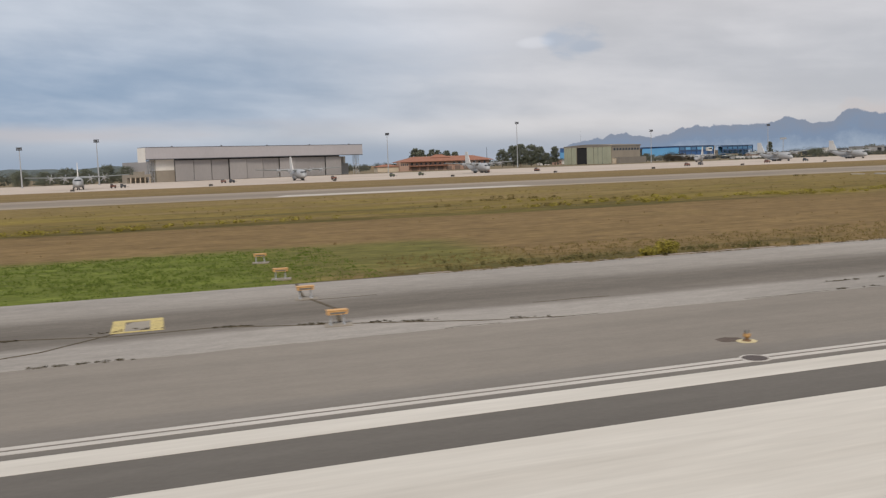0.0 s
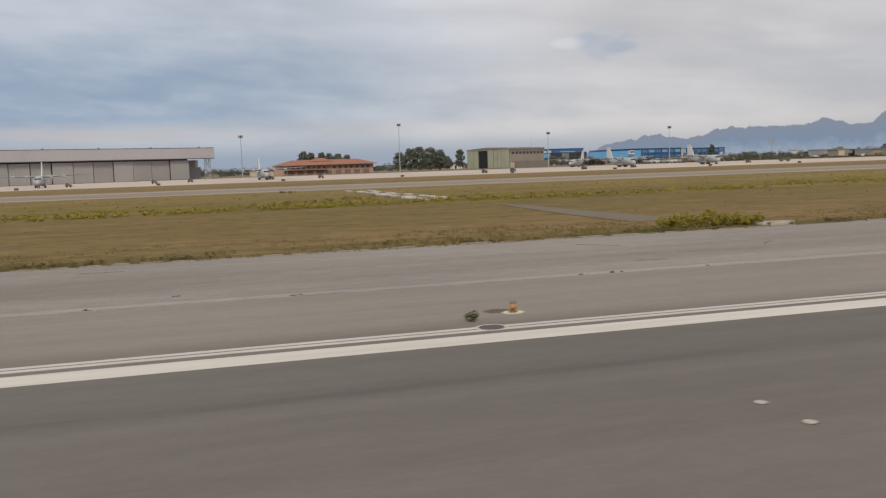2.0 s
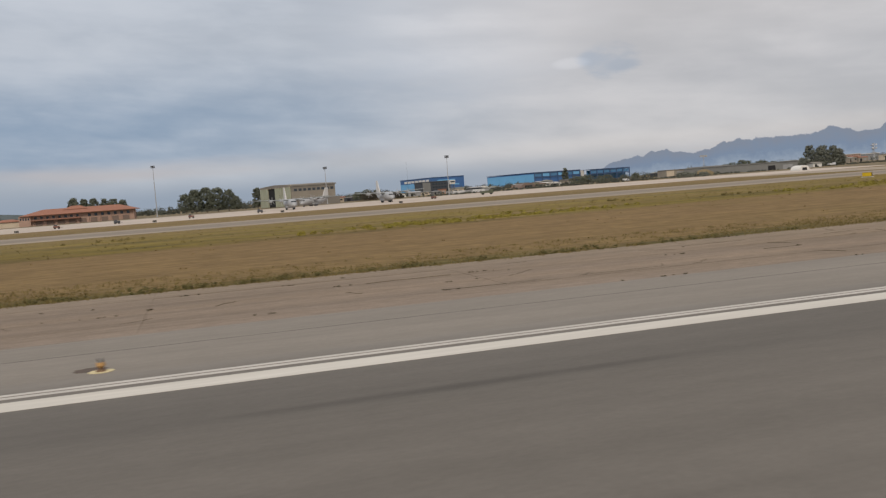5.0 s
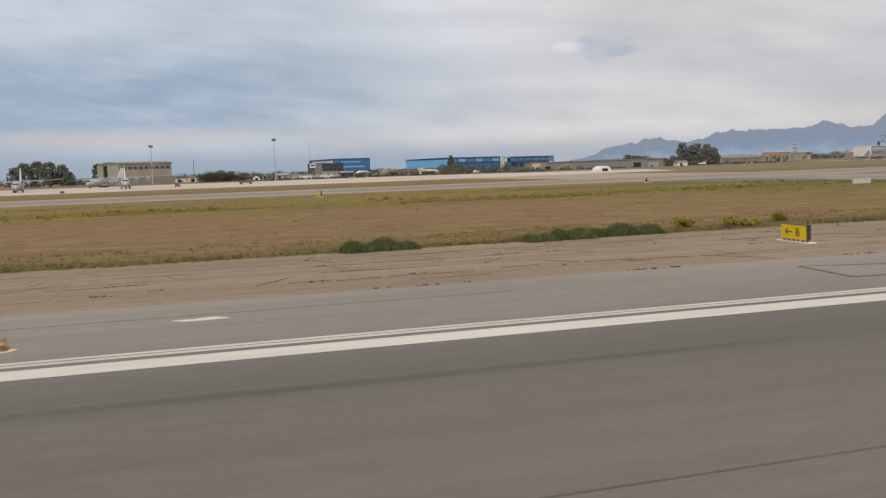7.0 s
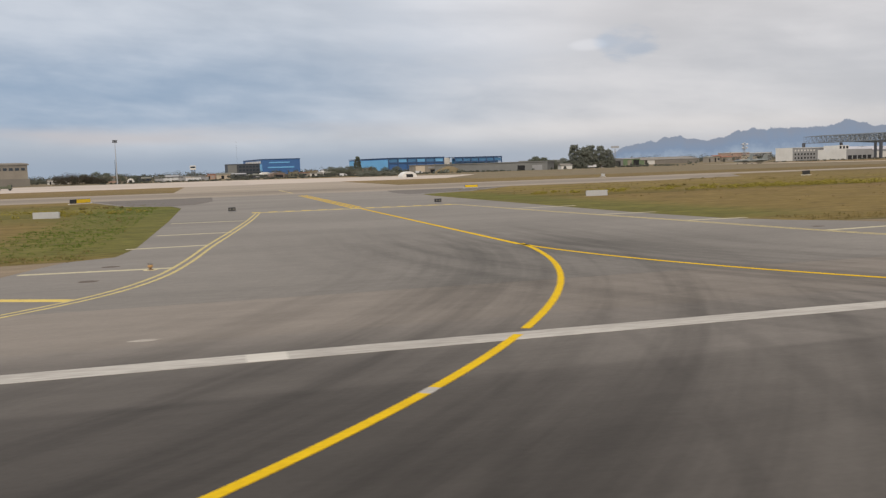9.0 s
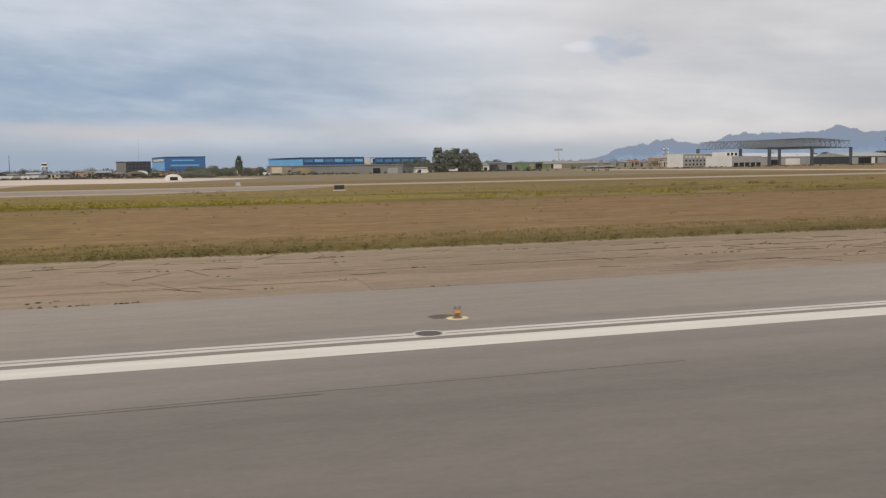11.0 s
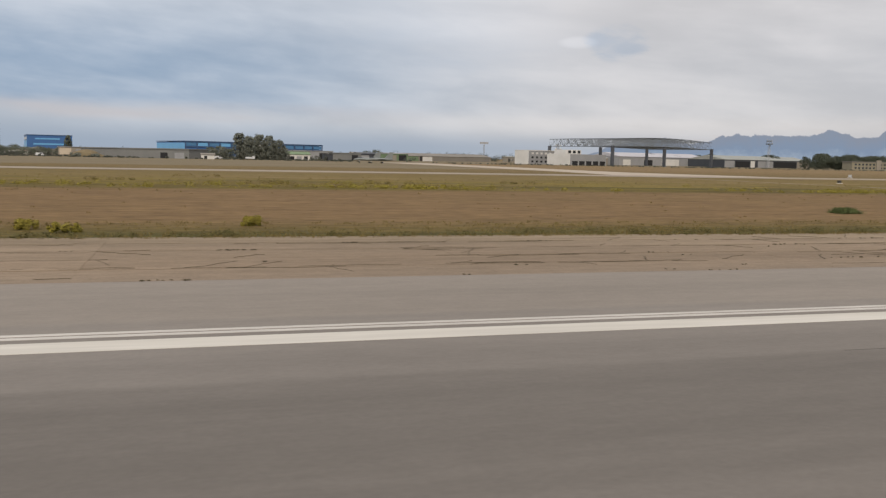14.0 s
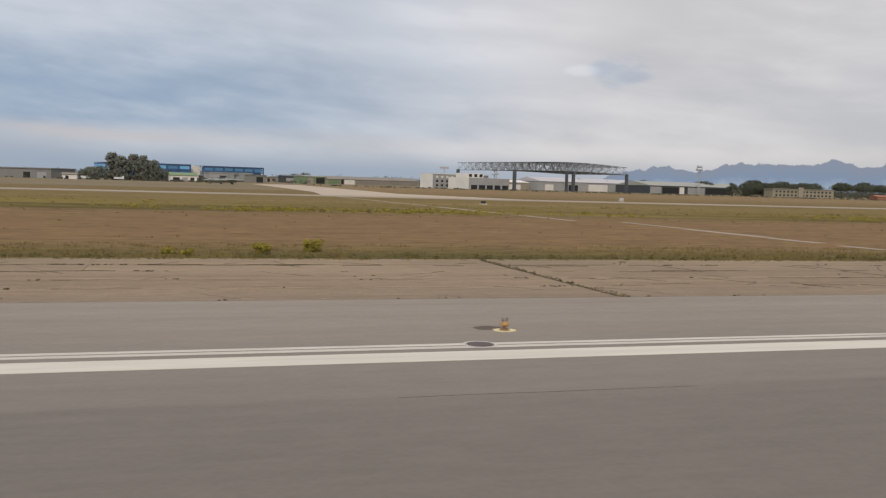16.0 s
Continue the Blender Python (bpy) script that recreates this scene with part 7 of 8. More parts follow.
# ---- aircraft ----
def transport_plane():
    ob = thing("transport_aircraft", "light grey four-engined military transport parked on the apron", "aircraft", 147, 420, rz=4, group="transports on the apron")
    secs = ((0.0, 0.35, 2.1, 0.35), (0.8, 1.05, 2.25, 0.95), (2.2, 1.65, 2.7, 1.55), (4.0, 2.12, 3.0, 2.1), (6.0, 2.16, 3.05, 2.2), (19.0, 2.16, 3.05, 2.2), (22.0, 2.0, 3.5, 1.75), (26.0, 1.2, 4.3, 1.1), (29.6, 0.35, 5.0, 0.4))
    rings = [[(w * math.cos(a), y, z + hgt * math.sin(a)) for a in (2 * math.pi * k / 16 for k in range(16))] for y, w, z, hgt in secs]
    part("fuselage", loft([r[::-1] for r in rings]), "plane_grey", ob, smooth=True)
    part("cockpit_window", boxes((-1.3, 1.3, 1.55, 2.5, 3.75, 4.25)), "glass_dark", ob)

    def wing(half, root, tip, y, z, dz, thick, sweep=0.0):
        bm = bmesh.new()
        rings = []
        for s, c, zz, t in ((-half, tip, z + dz, thick * 0.4), (0, root, z, thick), (half, tip, z + dz, thick * 0.4)):
            o = sweep * abs(s)
            rings.append([(s, y - c * 0.4 + o, zz), (s, y - c * 0.2 + o, zz + t / 2), (s, y + c * 0.6 + o, zz), (s, y - c * 0.2 + o, zz - t / 2)])
        return loft(rings, bm)

    # wing takes the darker grey to carry the shadow on its underside
    part("wing", wing(20.2, 4.9, 2.5, 11.2, 4.75, 0.9, 0.75), "jet_grey", ob)
    part("tailplane", wing(8.0, 3.6, 1.6, 27.2, 5.3, 0.1, 0.4), "plane_grey", ob)
    bm = bmesh.new()
    loft([[(-0.25, 23.0, 5.0), (0.25, 23.0, 5.0), (0.25, 29.4, 5.0), (-0.25, 29.4, 5.0)], [(-0.12, 26.6, 11.6), (0.12, 26.6, 11.6), (0.12, 29.6, 11.6), (-0.12, 29.6, 11.6)]], bm)
    part("fin", bm, "plane_white", ob)
    for x in (-10.2, -4.95, 4.95, 10.2):
        bm = bmesh.new()
        z = 4.45 + 0.045 * abs(x)
        rr = [[(x + r * math.cos(a), y, z + off + r * 1.15 * math.sin(a)) for a in (2 * math.pi * k / 10 for k in range(10))][::-1] for y, r, off in ((6.6, 0.25, 0), (7.1, 0.55, 0), (8.6, 0.62, -0.1), (11.5, 0.5, 0), (13.6, 0.2, 0.1))]
        eng = part("engine", loft(rr, bm), "plane_grey", ob, smooth=True)
        bm = bmesh.new()
        for k in range(6):
            a = k * math.pi / 3 + x
            box(bm, -0.09, 0.09, 6.56, 6.62, 0.2, 2.0, Matrix.Translation((x, 0, z)) @ Matrix.Rotation(a, 4, "Y"))
        part("propeller", bm, "metal_grey", eng, "grey six-bladed propeller")
    for x in (-1, 1):
        bm = bmesh.new()
        loft([[(x * (1.7 + 0.6 * math.cos(a)), y, 1.35 + r * math.sin(a)) for a in (2 * math.pi * k / 10 for k in range(10))] for y, r in ((9.5, 0.2), (10.6, 0.75), (15.4, 0.75), (17, 0.2))], bm)
        part("gear_fairing", bm, "plane_grey", ob)
        for y in (12.0, 13.9):
            part("wheel", tube(bmesh.new(), (x * 1.95 - 0.25, y, 0.7), (x * 1.95 + 0.25, y, 0.7), 0.7, None, 14), "rubber_black", ob)
    part("nose_leg", boxes((-0.12, 0.12, 3.0, 3.2, 0.4, 1.6)), "metal_grey", ob)
    for x in (-0.35, 0.35):
        part("nose_wheel", tube(bmesh.new(), (x - 0.15, 3.1, 0.45), (x + 0.15, 3.1, 0.45), 0.45, None, 12), "rubber_black", ob)
    return ob


plane = transport_plane()
for x, y, rz in ((49, 405, 4), (349, 433, 4), (397, 424, 4), (-47, 385, 4), (366, 556, -45)):
    at_plan(plane, x, y, 0, rz)


def fighter_jet(x, y, rz):
    ob = thing("fighter_jet", "grey single-finned combat jet parked beyond the field", "aircraft", x, y, rz=rz, group="combat jets beyond the field")
    secs = ((0.0, 0.1, 2.1, 0.1), (1.6, 0.5, 2.2, 0.5), (4.0, 0.75, 2.4, 0.85), (7.0, 1.5, 2.35, 0.95), (13.0, 1.5, 2.35, 0.9), (16.0, 1.1, 2.4, 0.7), (17.6, 0.8, 2.4, 0.5))
    rings = [[(w * math.cos(a), q, z + h * math.sin(a)) for a in (2 * math.pi * k / 14 for k in range(14))] for q, w, z, h in secs]
    part("fuselage", loft([r[::-1] for r in rings]), "jet_grey", ob, smooth=True)
    rings = [[(w * math.cos(a), q, 2.9 + h * math.sin(a)) for a in (2 * math.pi * k / 10 for k in range(10))] for q, w, h in ((2.6, 0.1, 0.1), (3.6, 0.45, 0.6), (5.4, 0.5, 0.7), (7.4, 0.2, 0.3))]
    part("canopy", loft([r[::-1] for r in rings]), "glass_dark", ob, smooth=True)
    for s in (-1, 1):
        part("wing", loft([[(s * 1.3, 7.4, 2.7), (s * 1.3, 12.6, 2.7), (s * 1.3, 12.6, 2.5), (s * 1.3, 7.4, 2.5)], [(s * 6.4, 11.0, 2.7), (s * 6.4, 13.0, 2.7), (s * 6.4, 13.0, 2.6), (s * 6.4, 11.0, 2.6)]]), "jet_grey", ob)
        part("tailplane", loft([[(s * 1.0, 14.2, 2.45), (s * 1.0, 17.4, 2.45), (s * 1.0, 17.4, 2.3), (s * 1.0, 14.2, 2.3)], [(s * 3.4, 16.6, 2.4), (s * 3.4, 18.2, 2.4), (s * 3.4, 18.2, 2.32), (s * 3.4, 16.6, 2.32)]]), "jet_grey", ob)
        part("main_wheel", tube(bmesh.new(), (s * 1.3 - 0.15, 10.6, 0.42), (s * 1.3 + 0.15, 10.6, 0.42), 0.42, None, 12), "rubber_black", ob)
        part("main_leg", boxes((s * 1.3 - 0.1, s * 1.3 + 0.1, 10.5, 10.7, 0.4, 1.8)), "metal_grey", ob)
    part("fin", loft([[(-0.16, 12.2, 3.0), (0.16, 12.2, 3.0), (0.16, 17.4, 2.8), (-0.16, 17.4, 2.8)], [(-0.07, 15.8, 6.9), (0.07, 15.8, 6.9), (0.07, 17.9, 6.9), (-0.07, 17.9, 6.9)]]), "jet_grey", ob)
    part("nose_wheel", tube(bmesh.new(), (-0.12, 4.2, 0.35), (0.12, 4.2, 0.35), 0.35, None, 12), "rubber_black", ob)
    part("nose_leg", boxes((-0.08, 0.08, 4.1, 4.3, 0.3, 1.7)), "metal_grey", ob)
    return ob


jet = fighter_jet(901, 522, -84)
at_plan(jet, 895, 530, 0, -84)


# ---- vehicles and small airfield things ----
def vehicle(x, y, rz, kind, mat, label):
    ob = thing("ground_vehicle" if kind != "cart" else "equipment_cart", label, "vehicle", x, y, rz=rz, group="ground equipment on the apron")
    if kind == "truck":
        part("body", boxes((-3.2, 1.6, -1.2, 1.2, 0.8, 2.0)), mat, ob)
        part("cab", boxes((1.7, 3.3, -1.15, 1.15, 0.7, 2.7)), mat, ob)
        part("windscreen", boxes((3.28, 3.36, -1.0, 1.0, 1.7, 2.5)), "glass_dark", ob)
        wheels = [(-2.2, 0.5), (2.4, 0.5)]
    elif kind == "van":
        part("body", boxes((-2.6, 1.5, -1.0, 1.0, 0.5, 2.3)), mat, ob)
        part("bonnet", boxes((1.5, 2.6, -0.95, 0.95, 0.5, 1.4)), mat, ob)
        part("window", boxes((0.2, 1.4, -1.03, 1.03, 1.4, 2.1)), "glass_dark", ob)
        wheels = [(-1.7, 0.38), (1.7, 0.38)]
    else:
        part("body", boxes((-1.5, 0.9, -0.8, 0.8, 0.5, 1.3)), mat, ob)
        part("engine_box", boxes((-1.3, -0.2, -0.6, 0.6, 1.3, 1.8)), "steel_dark", ob)
        part("tow_bar", boxes((0.9, 2.2, -0.05, 0.05, 0.5, 0.6)), "steel_dark", ob)
        wheels = [(-1.0, 0.35), (0.5, 0.35)]
    for wx, r in wheels:
        for s in (-1, 1):
            part("wheel", tube(bmesh.new(), (wx, s * 0.85 - 0.12, r), (wx, s * 0.85 + 0.12, r), r, None, 12), "rubber_black", ob)
    return ob


for k, (x, y, rz, kind, mat) in enumerate(((14, 425, 0, "cart", "vehicle_red"), (18, 426, 10, "cart", "steel_dark"), (62, 400, 0, "cart", "vehicle_red"), (112, 425, 0, "cart", "vehicle_olive"), (96, 422, 0, "cart", "vehicle_olive"),
                                           (-34, 400, 0, "cart", "vehicle_red"), (-30, 400, 0, "cart", "steel_dark"), (172, 415, 0, "cart", "vehicle_red"), (246, 390, 0, "cart", "vehicle_red"), (268, 410, 20, "cart", "steel_dark"),
                                           (300, 395, 0, "cart", "vehicle_red"), (150, 430, 0, "cart", "vehicle_red"), (330, 400, 0, "cart", "steel_dark"), (420, 430, 0, "cart", "vehicle_red"), (452, 440, 0, "truck", "vehicle_olive"),
                                           (640, 640, 0, "van", "vehicle_white"), (700, 650, 0, "van", "vehicle_white"), (560, 900, 0, "van", "vehicle_white"), (600, 930, 0, "van", "vehicle_white"), (818, 640, 20, "van", "vehicle_white"), (840, 640, 0, "truck", "vehicle_white"), (905, 880, 0, "van", "vehicle_white"))):
    vehicle(x, y, rz, kind, mat, {"cart": "small red and grey ground power cart", "truck": "service truck parked on the concrete", "van": "white van parked by the fence"}[kind])


lot = random.Random(61)
parked = {m: vehicle(500 + 8 * k, 905, 8, "van", m, l) for k, (m, l) in enumerate((("vehicle_white", "white car parked in a row beyond the scrub"), ("metal_grey", "silver-grey car parked in a row beyond the scrub"), ("steel_dark", "dark car parked in a row beyond the scrub")))}
for k in range(26):
    at_plan(parked[lot.choice(("vehicle_white", "vehicle_white", "metal_grey", "steel_dark"))], 496 + 5.6 * k + lot.uniform(-1, 1), 912 + lot.uniform(0, 40), 0, lot.uniform(-12, 20))


def edge_light(x, y, big=True, pit=False):
    ob = thing("runway_light", "elevated runway edge light on a yellow painted disc", "light", x, y, group="runway edge lights")
    part("painted_disc", disc(bmesh.new(), 0, 0, 0, 0.014, 0.29, 24, 0.08, 1.15), "disc_paint", ob, "faded yellow disc")
    bm = bmesh.new()
    tube(bm, (0, 0, 0), (0, 0, 0.05), 0.15, 0.13, 14)
    tube(bm, (0, 0, 0.05), (0, 0, 0.12), 0.06, 0.06, 10)
    part("base", bm, "lamp_brown", ob, "rust-brown base")
    bm = bmesh.new()
    tube(bm, (0, 0, 0.11), (0, 0, 0.17), 0.07, 0.125, 14)
    tube(bm, (0, 0, 0.17), (0, 0, 0.26), 0.125, 0.11, 14)
    part("body", bm, "lamp_body", ob, "orange-brown lamp body")
    for q in (-0.07, 0.07):
        part("clip", tube(bmesh.new(), (q, 0, 0.25), (q, 0, 0.37), 0.02, 0.016, 6), "iron", ob, "dark clip beside the lens")
    bm = bmesh.new()
    tube(bm, (0, 0, 0.26), (0, 0, 0.30), 0.075, 0.065, 14)
    tube(bm, (0, 0, 0.30), (0, 0, 0.34), 0.065, 0.02, 14)
    part("lens", bm, "lamp_glass", ob, "grey glass lens")
    return ob


lamp = edge_light(0, 24.9)
for k in (1, 2, 3, 4, 5, 6, 7, 8, 11, 12, 13, 14, 15, 16, 17):
    at_plan(lamp, 60 * k, 24.9)
for x, y in ((532.0, 29.9), (540.6, 44.0), (590.2, 30.2), (603.3, 25.1)):
    at_plan(lamp, x, y)


def pit(x, y, r, name, label, mat="iron", rx=1.0):
    ob = thing(name, label, "cover", x, y, group="covers in the pavement")
    if name == "drain_cover":
        part("painted_ring", disc(bmesh.new(), 0, 0, 0, 0.0125, r * 1.36, 26, 0.05, rx), "paint_thin", ob, "pale painted ring")
    part("frame", disc(bmesh.new(), 0, 0, 0, 0.014 if name == "drain_cover" else 0.010, r * 1.12, 24, 0.0, rx), "asphalt_tar", ob, "dark tar ring")
    part("cover", disc(bmesh.new(), 0, 0, 0, 0.018, r, 20, 0.0, rx), mat, ob)
    return ob


patch0 = thing("tar_patch_round", "round dark asphalt patch behind a runway light", "patch", 0, 0, group="round patches by the lights")
part("patch", disc(bmesh.new(), 0, 0, 0, 0.007, 0.33, 24, 0.35, 1.3), "patch_brown", patch0)
patch0.matrix_basis = SCALED @ pose(-0.35, 25.35, 0)
for k in (1, 2, 3, 4, 5, 6, 7, 8, 11, 12, 13, 14, 15, 16):
    at_plan(patch0, 60 * k - 0.35, 25.35)
for x, y in ((521.6, 25.5), (530.9, 30.1), (538.2, 40.6), (538.5, 46.7), (582.8, 40.6), (581.0, 47.2), (591.0, 30.4)):
    at_plan(patch0, x, y)
cover = pit(-1.3, 22.85, 0.33, "drain_cover", "rusty round iron cover beside the edge stripe")
for k in (2, 4, 6, 8, 11, 13, 15):
    at_plan(cover, 60 * k - 1.4, 22.9)
ring = pit(30, 26.6, 0.37, "cable_pit", "round dark cable pit cover in the asphalt")
for k in range(1, 8):
    if k != 7:
        at_plan(ring, 60 * k + 30, 26.2)
at_plan(ring, 494.4, 26.6)
inset = pit(120.6, 13.9, 0.12, "inset_light", "pale round inset light in the runway", "paint_worn")
for x, ys in ((90.4, (13.6, 12.3)), (120.6, (12.6,)), (150.1, (13.1, 11.8, 10.5)), (211, (13.3, 12.0)), (241, (13.3, 12.0)), (391, (13.3, 12.0)), (421, (12.0, 10.7)), (451, (13.3, 12.0, 10.7)), (481, (13.3, 12.0))):
    for y in ys:
        at_plan(inset, x, y)


def sign_panel(x, y, rz, w, h, face, back, label, letters=None, arrow=False):
    ob = thing("airfield_sign", label, "sign", x, y, rz=rz, group="airfield signs")
    part("plinth", boxes((-w / 2 - 0.25, w / 2 + 0.25, -0.28, 0.28, -0.3, 0.05)), "wall_white", ob, "concrete plinth")
    part("case", boxes((-w / 2, w / 2, -0.12, 0.12, 0.15, 0.12 + h)), back, ob)
    part("face", boxes((-w / 2 + 0.04, w / 2 - 0.04, -0.15, -0.12, 0.16, 0.08 + h)), face, ob)
    for s in (-0.45, -0.27, -0.09, 0.09, 0.27, 0.45):
        part("leg", boxes((s * w - 0.03, s * w + 0.03, -0.04, 0.04, 0.05, 0.16)), "steel_dark", ob)
    if letters:
        cu = bpy.data.curves.new("letter", "FONT")
        cu.body, cu.size, cu.extrude, cu.align_x = letters, 0.62, 0.006, "CENTER"
        tx = new("letter", cu)
        tx.parent, tx.matrix_local = ob, pose(w * 0.17, -0.158, 0.33, 90, 0, 0)
        tx.data.materials.append(M["sign_black"])
        tagged(tx, "black letter B")
    if arrow:
        bm = boxes((-w * 0.3, -w * 0.06, -0.160, -0.152, 0.50, 0.56))
        for s in (1, -1):
            box(bm, 0, 0.26, -0.004, 0.004, -0.03, 0.03, Matrix.Translation((-w * 0.3, -0.156, 0.53)) @ Matrix.Rotation(radians(-s * 40), 4, "Y"))
        part("arrow", bm, "sign_black", ob, "black arrow")
    return ob


sign_panel(455.3, 37.9, -94, 2.2, 0.82, "sign_yellow", "sign_black", "yellow exit sign with a black arrow and the letter B", "B", True)
back1 = sign_panel(519.3, 47.8, -11, 3.0, 0.80, "sign_white", "sign_white", "blank white back of an airfield sign on a concrete plinth")
for x, y, z, rz in ((601.5, 48.0, 0.0, -13), (524.9, 110.4, -0.22, -8), (594.8, 109.4, -0.22, -8)):
    at_plan(back1, x, y, z, rz)
sign_panel(521.3, 169, 50, 3.2, 0.7, "sign_yellow", "sign_black", "yellow taxiway sign beside the far taxiway")
sign_panel(519.8, 167.2, 50, 1.2, 0.7, "sign_black", "sign_black", "black location sign beside the yellow one")
sign_panel(448.4, 162, -86, 2.6, 0.9, "sign_yellow", "sign_black", "small yellow taxiway sign in dry grass")
sign_panel(597, 175.5, 0, 2.8, 0.5, "sign_yellow", "sign_black", "small yellow taxiway sign in grass")
sign_panel(680, 203 - 27, 0, 2.0, 0.9, "sign_black", "sign_black", "dark back of a taxiway sign")
sign_panel(663, 250, 0, 1.2, 0.8, "sign_white", "sign_white", "small white marker board in grass")
sign_panel(1025, 258, 0, 1.4, 0.9, "sign_white", "sign_white", "small white marker board in grass")
sign_panel(950, 176, 0, 1.0, 0.55, "sign_black", "sign_black", "small dark marker board by the taxiway")


def guard_light(x, y, k=1.0):
    ob = thing("guard_light", "squat black runway guard light box", "light", x, y, group="dark boxes by the pavements")
    part("case", boxes((-0.7 * k, 0.7 * k, -0.3 * k, 0.3 * k, 0.25 * k, 0.95 * k)), "sign_black", ob)
    for s in (-0.35 * k, 0.35 * k):
        part("lamp", tube(bmesh.new(), (s, -0.32 * k, 0.6 * k), (s, -0.30 * k, 0.6 * k), 0.2 * k, None, 12), "lamp_glass", ob)
    for s in (-0.5 * k, 0.5 * k):
        part("leg", boxes((s - 0.05, s + 0.05, -0.05, 0.05, 0, 0.25 * k)), "metal_grey", ob)
    return ob


gl = guard_light(546.0, 105.2, 0.6)
at_plan(gl, 571.4, 106.2)
gl = guard_light(-72, 345)
for x, y in ((-46, 345), (3, 345), (51, 345), (100, 342), (146, 340), (193, 338), (240, 338), (287, 338), (334, 338), (381, 338)):
    at_plan(gl, x, y, 0, 0)


# ---- pieces of the paved shoulders and the apron ----
def pieces(parent_name, label, mat, x0, x1, dx, y0, y1, rows, gap, wob, z, seed, category="pavement", gy=None):
    rng = random.Random(seed)
    base = setting(parent_name, boxes((x0, x1, y0, y1, -0.3, z - 0.03)), "crack", label, category)
    dy = (y1 - y0) / rows
    gy = gap if gy is None else gy
    shapes = []
    for s in range(6):
        bm = bmesh.new()
        j = [rng.uniform(-wob, wob) for _ in range(8)]
        pts = [(gap, gy + j[1]), (dx * 0.5, gy + j[0]), (dx - gap, gy + j[3]), (dx - gap, dy - gy + j[5]), (dx * 0.5, dy - gy + j[2]), (gap, dy - gy + j[7])]
        slab(pts, -0.2, 0.0, bm)
        shapes.append(mesh_of(bm, "slab", mat))
    n = round((x1 - x0) / dx)
    for i in range(n):
        for r in range(rows):
            ob = new("slab", shapes[rng.randrange(6)])
            ob.parent = base
            ob.matrix_local = pose(x0 + i * dx, y0 + r * dy, z + rng.uniform(-0.008, 0.008))
    return base


setting("old_shoulder", boxes((X0, 211, 31.6, 46.9, -0.3, 0.0)), "asphalt_old", "old grey and brownish asphalt shoulder in strips", "pavement")
bm, edge = bmesh.new(), random.Random(31)
low = [31.52 + 0.16 * noise.noise((k * 0.11, 1.0, 5.0)) + 0.10 * noise.noise((k * 0.6, 2.0, 5.0)) + edge.uniform(-0.03, 0.03) for k in range(690)]
rim = [[bm.verts.new((-32 + 0.35 * k, y, z)) for y, z in ((low[k], -0.01), (low[k], 0.008), (32.3, 0.008), (32.3, -0.01))] for k in range(690)]
for a, b in zip(rim, rim[1:]):
    for k in range(3):
        bm.faces.new((a[k], b[k], b[k + 1], a[k + 1]))
setting("shoulder_rim", bm, "asphalt_rim", "ragged pale rim of the old asphalt shoulder", "pavement")
pieces("sandy_shoulder", "sandy cracked concrete shoulder in long lanes", "concrete_sandy", 211, 509.2, 14.91, 31.6, 47.2, 5, 0.004, 0.014, 0.0, 2, gy=0.012)
pieces("sandy_shoulder_far", "sandy cracked concrete shoulder in long lanes", "concrete_sandy", 613.2, 993.2, 15.2, 31.6, 47.4, 5, 0.004, 0.014, 0.0, 3, gy=0.034)
setting("sandy_shoulder_end", boxes((993.2, X1, 31.6, 47.4, -0.3, 0.0)), "concrete_sandy", "sandy concrete shoulder", "pavement")
for nm, pts in (("fillet_near", [(522.0, 176.0), (531.0, 143.0), (538.2, 135.0), (541.5, 137.0), (544.0, 150.0), (544.0, 176.0)]), ("fillet_far", [(577.0, 147.5), (590.0, 155.0), (605.0, 177.0), (579.0, 177.0), (577.0, 160.0)])):
    setting(nm, slab(pts, -0.2, 0.006), "fillet_dark", "dark worn asphalt fillet where the taxiways meet", "pavement")
for nm, pts in (("sandy_wedge", [(509.2, 31.62), (526, 32.4), (530.8, 36), (533.6, 43.4), (535.0, 48.3), (535.9, 50.8), (533.5, 50.4), (509.2, 47.5)]), ("sandy_wedge_far", [(613.2, 31.61), (613.2, 47.6), (600, 48.0), (585.4, 50.4), (588.3, 44.7), (590.6, 39.5), (594, 32.7), (606, 32.1)])):
    setting(nm, slab(pts, -0.3, 0.005), "concrete_sandy", "sandy concrete beside the exit", "pavement")


def grass_kerb():
    """Broken pale kerb stones between the old shoulder and the grass."""
    rng = random.Random(77)
    base = setting("grass_kerb", boxes((-12, 196, 46.92, 47.3, -0.3, -0.02)), "crack", "sunken bed of broken pale kerb stones", "kerb")
    shapes = []
    for k in range(6):
        ln = rng.uniform(0.7, 2.2)
        pts = [(0, 0.02 * k), (ln * 0.5, -0.03), (ln, 0.03), (ln - 0.05, 0.24), (ln * 0.4, 0.30), (0.06, 0.22)]
        shapes.append((ln, mesh_of(slab(pts, -0.1, 0.0), "kerb_stone", "taxi_pale")))
    x = -11.0
    while x < 194:
        ln, me = shapes[rng.randrange(6)]
        if noise.noise((x * 0.07, 2.0, 1.0)) > -0.22:
            ob = new("kerb_stone", me)
            ob.parent = base
            ob.matrix_local = pose(x, 46.98 + rng.uniform(-0.06, 0.10), rng.uniform(0.0, 0.05), rng.uniform(-3, 3), 0, rng.uniform(-3, 3))
        x += ln + rng.uniform(0.02, 0.5)


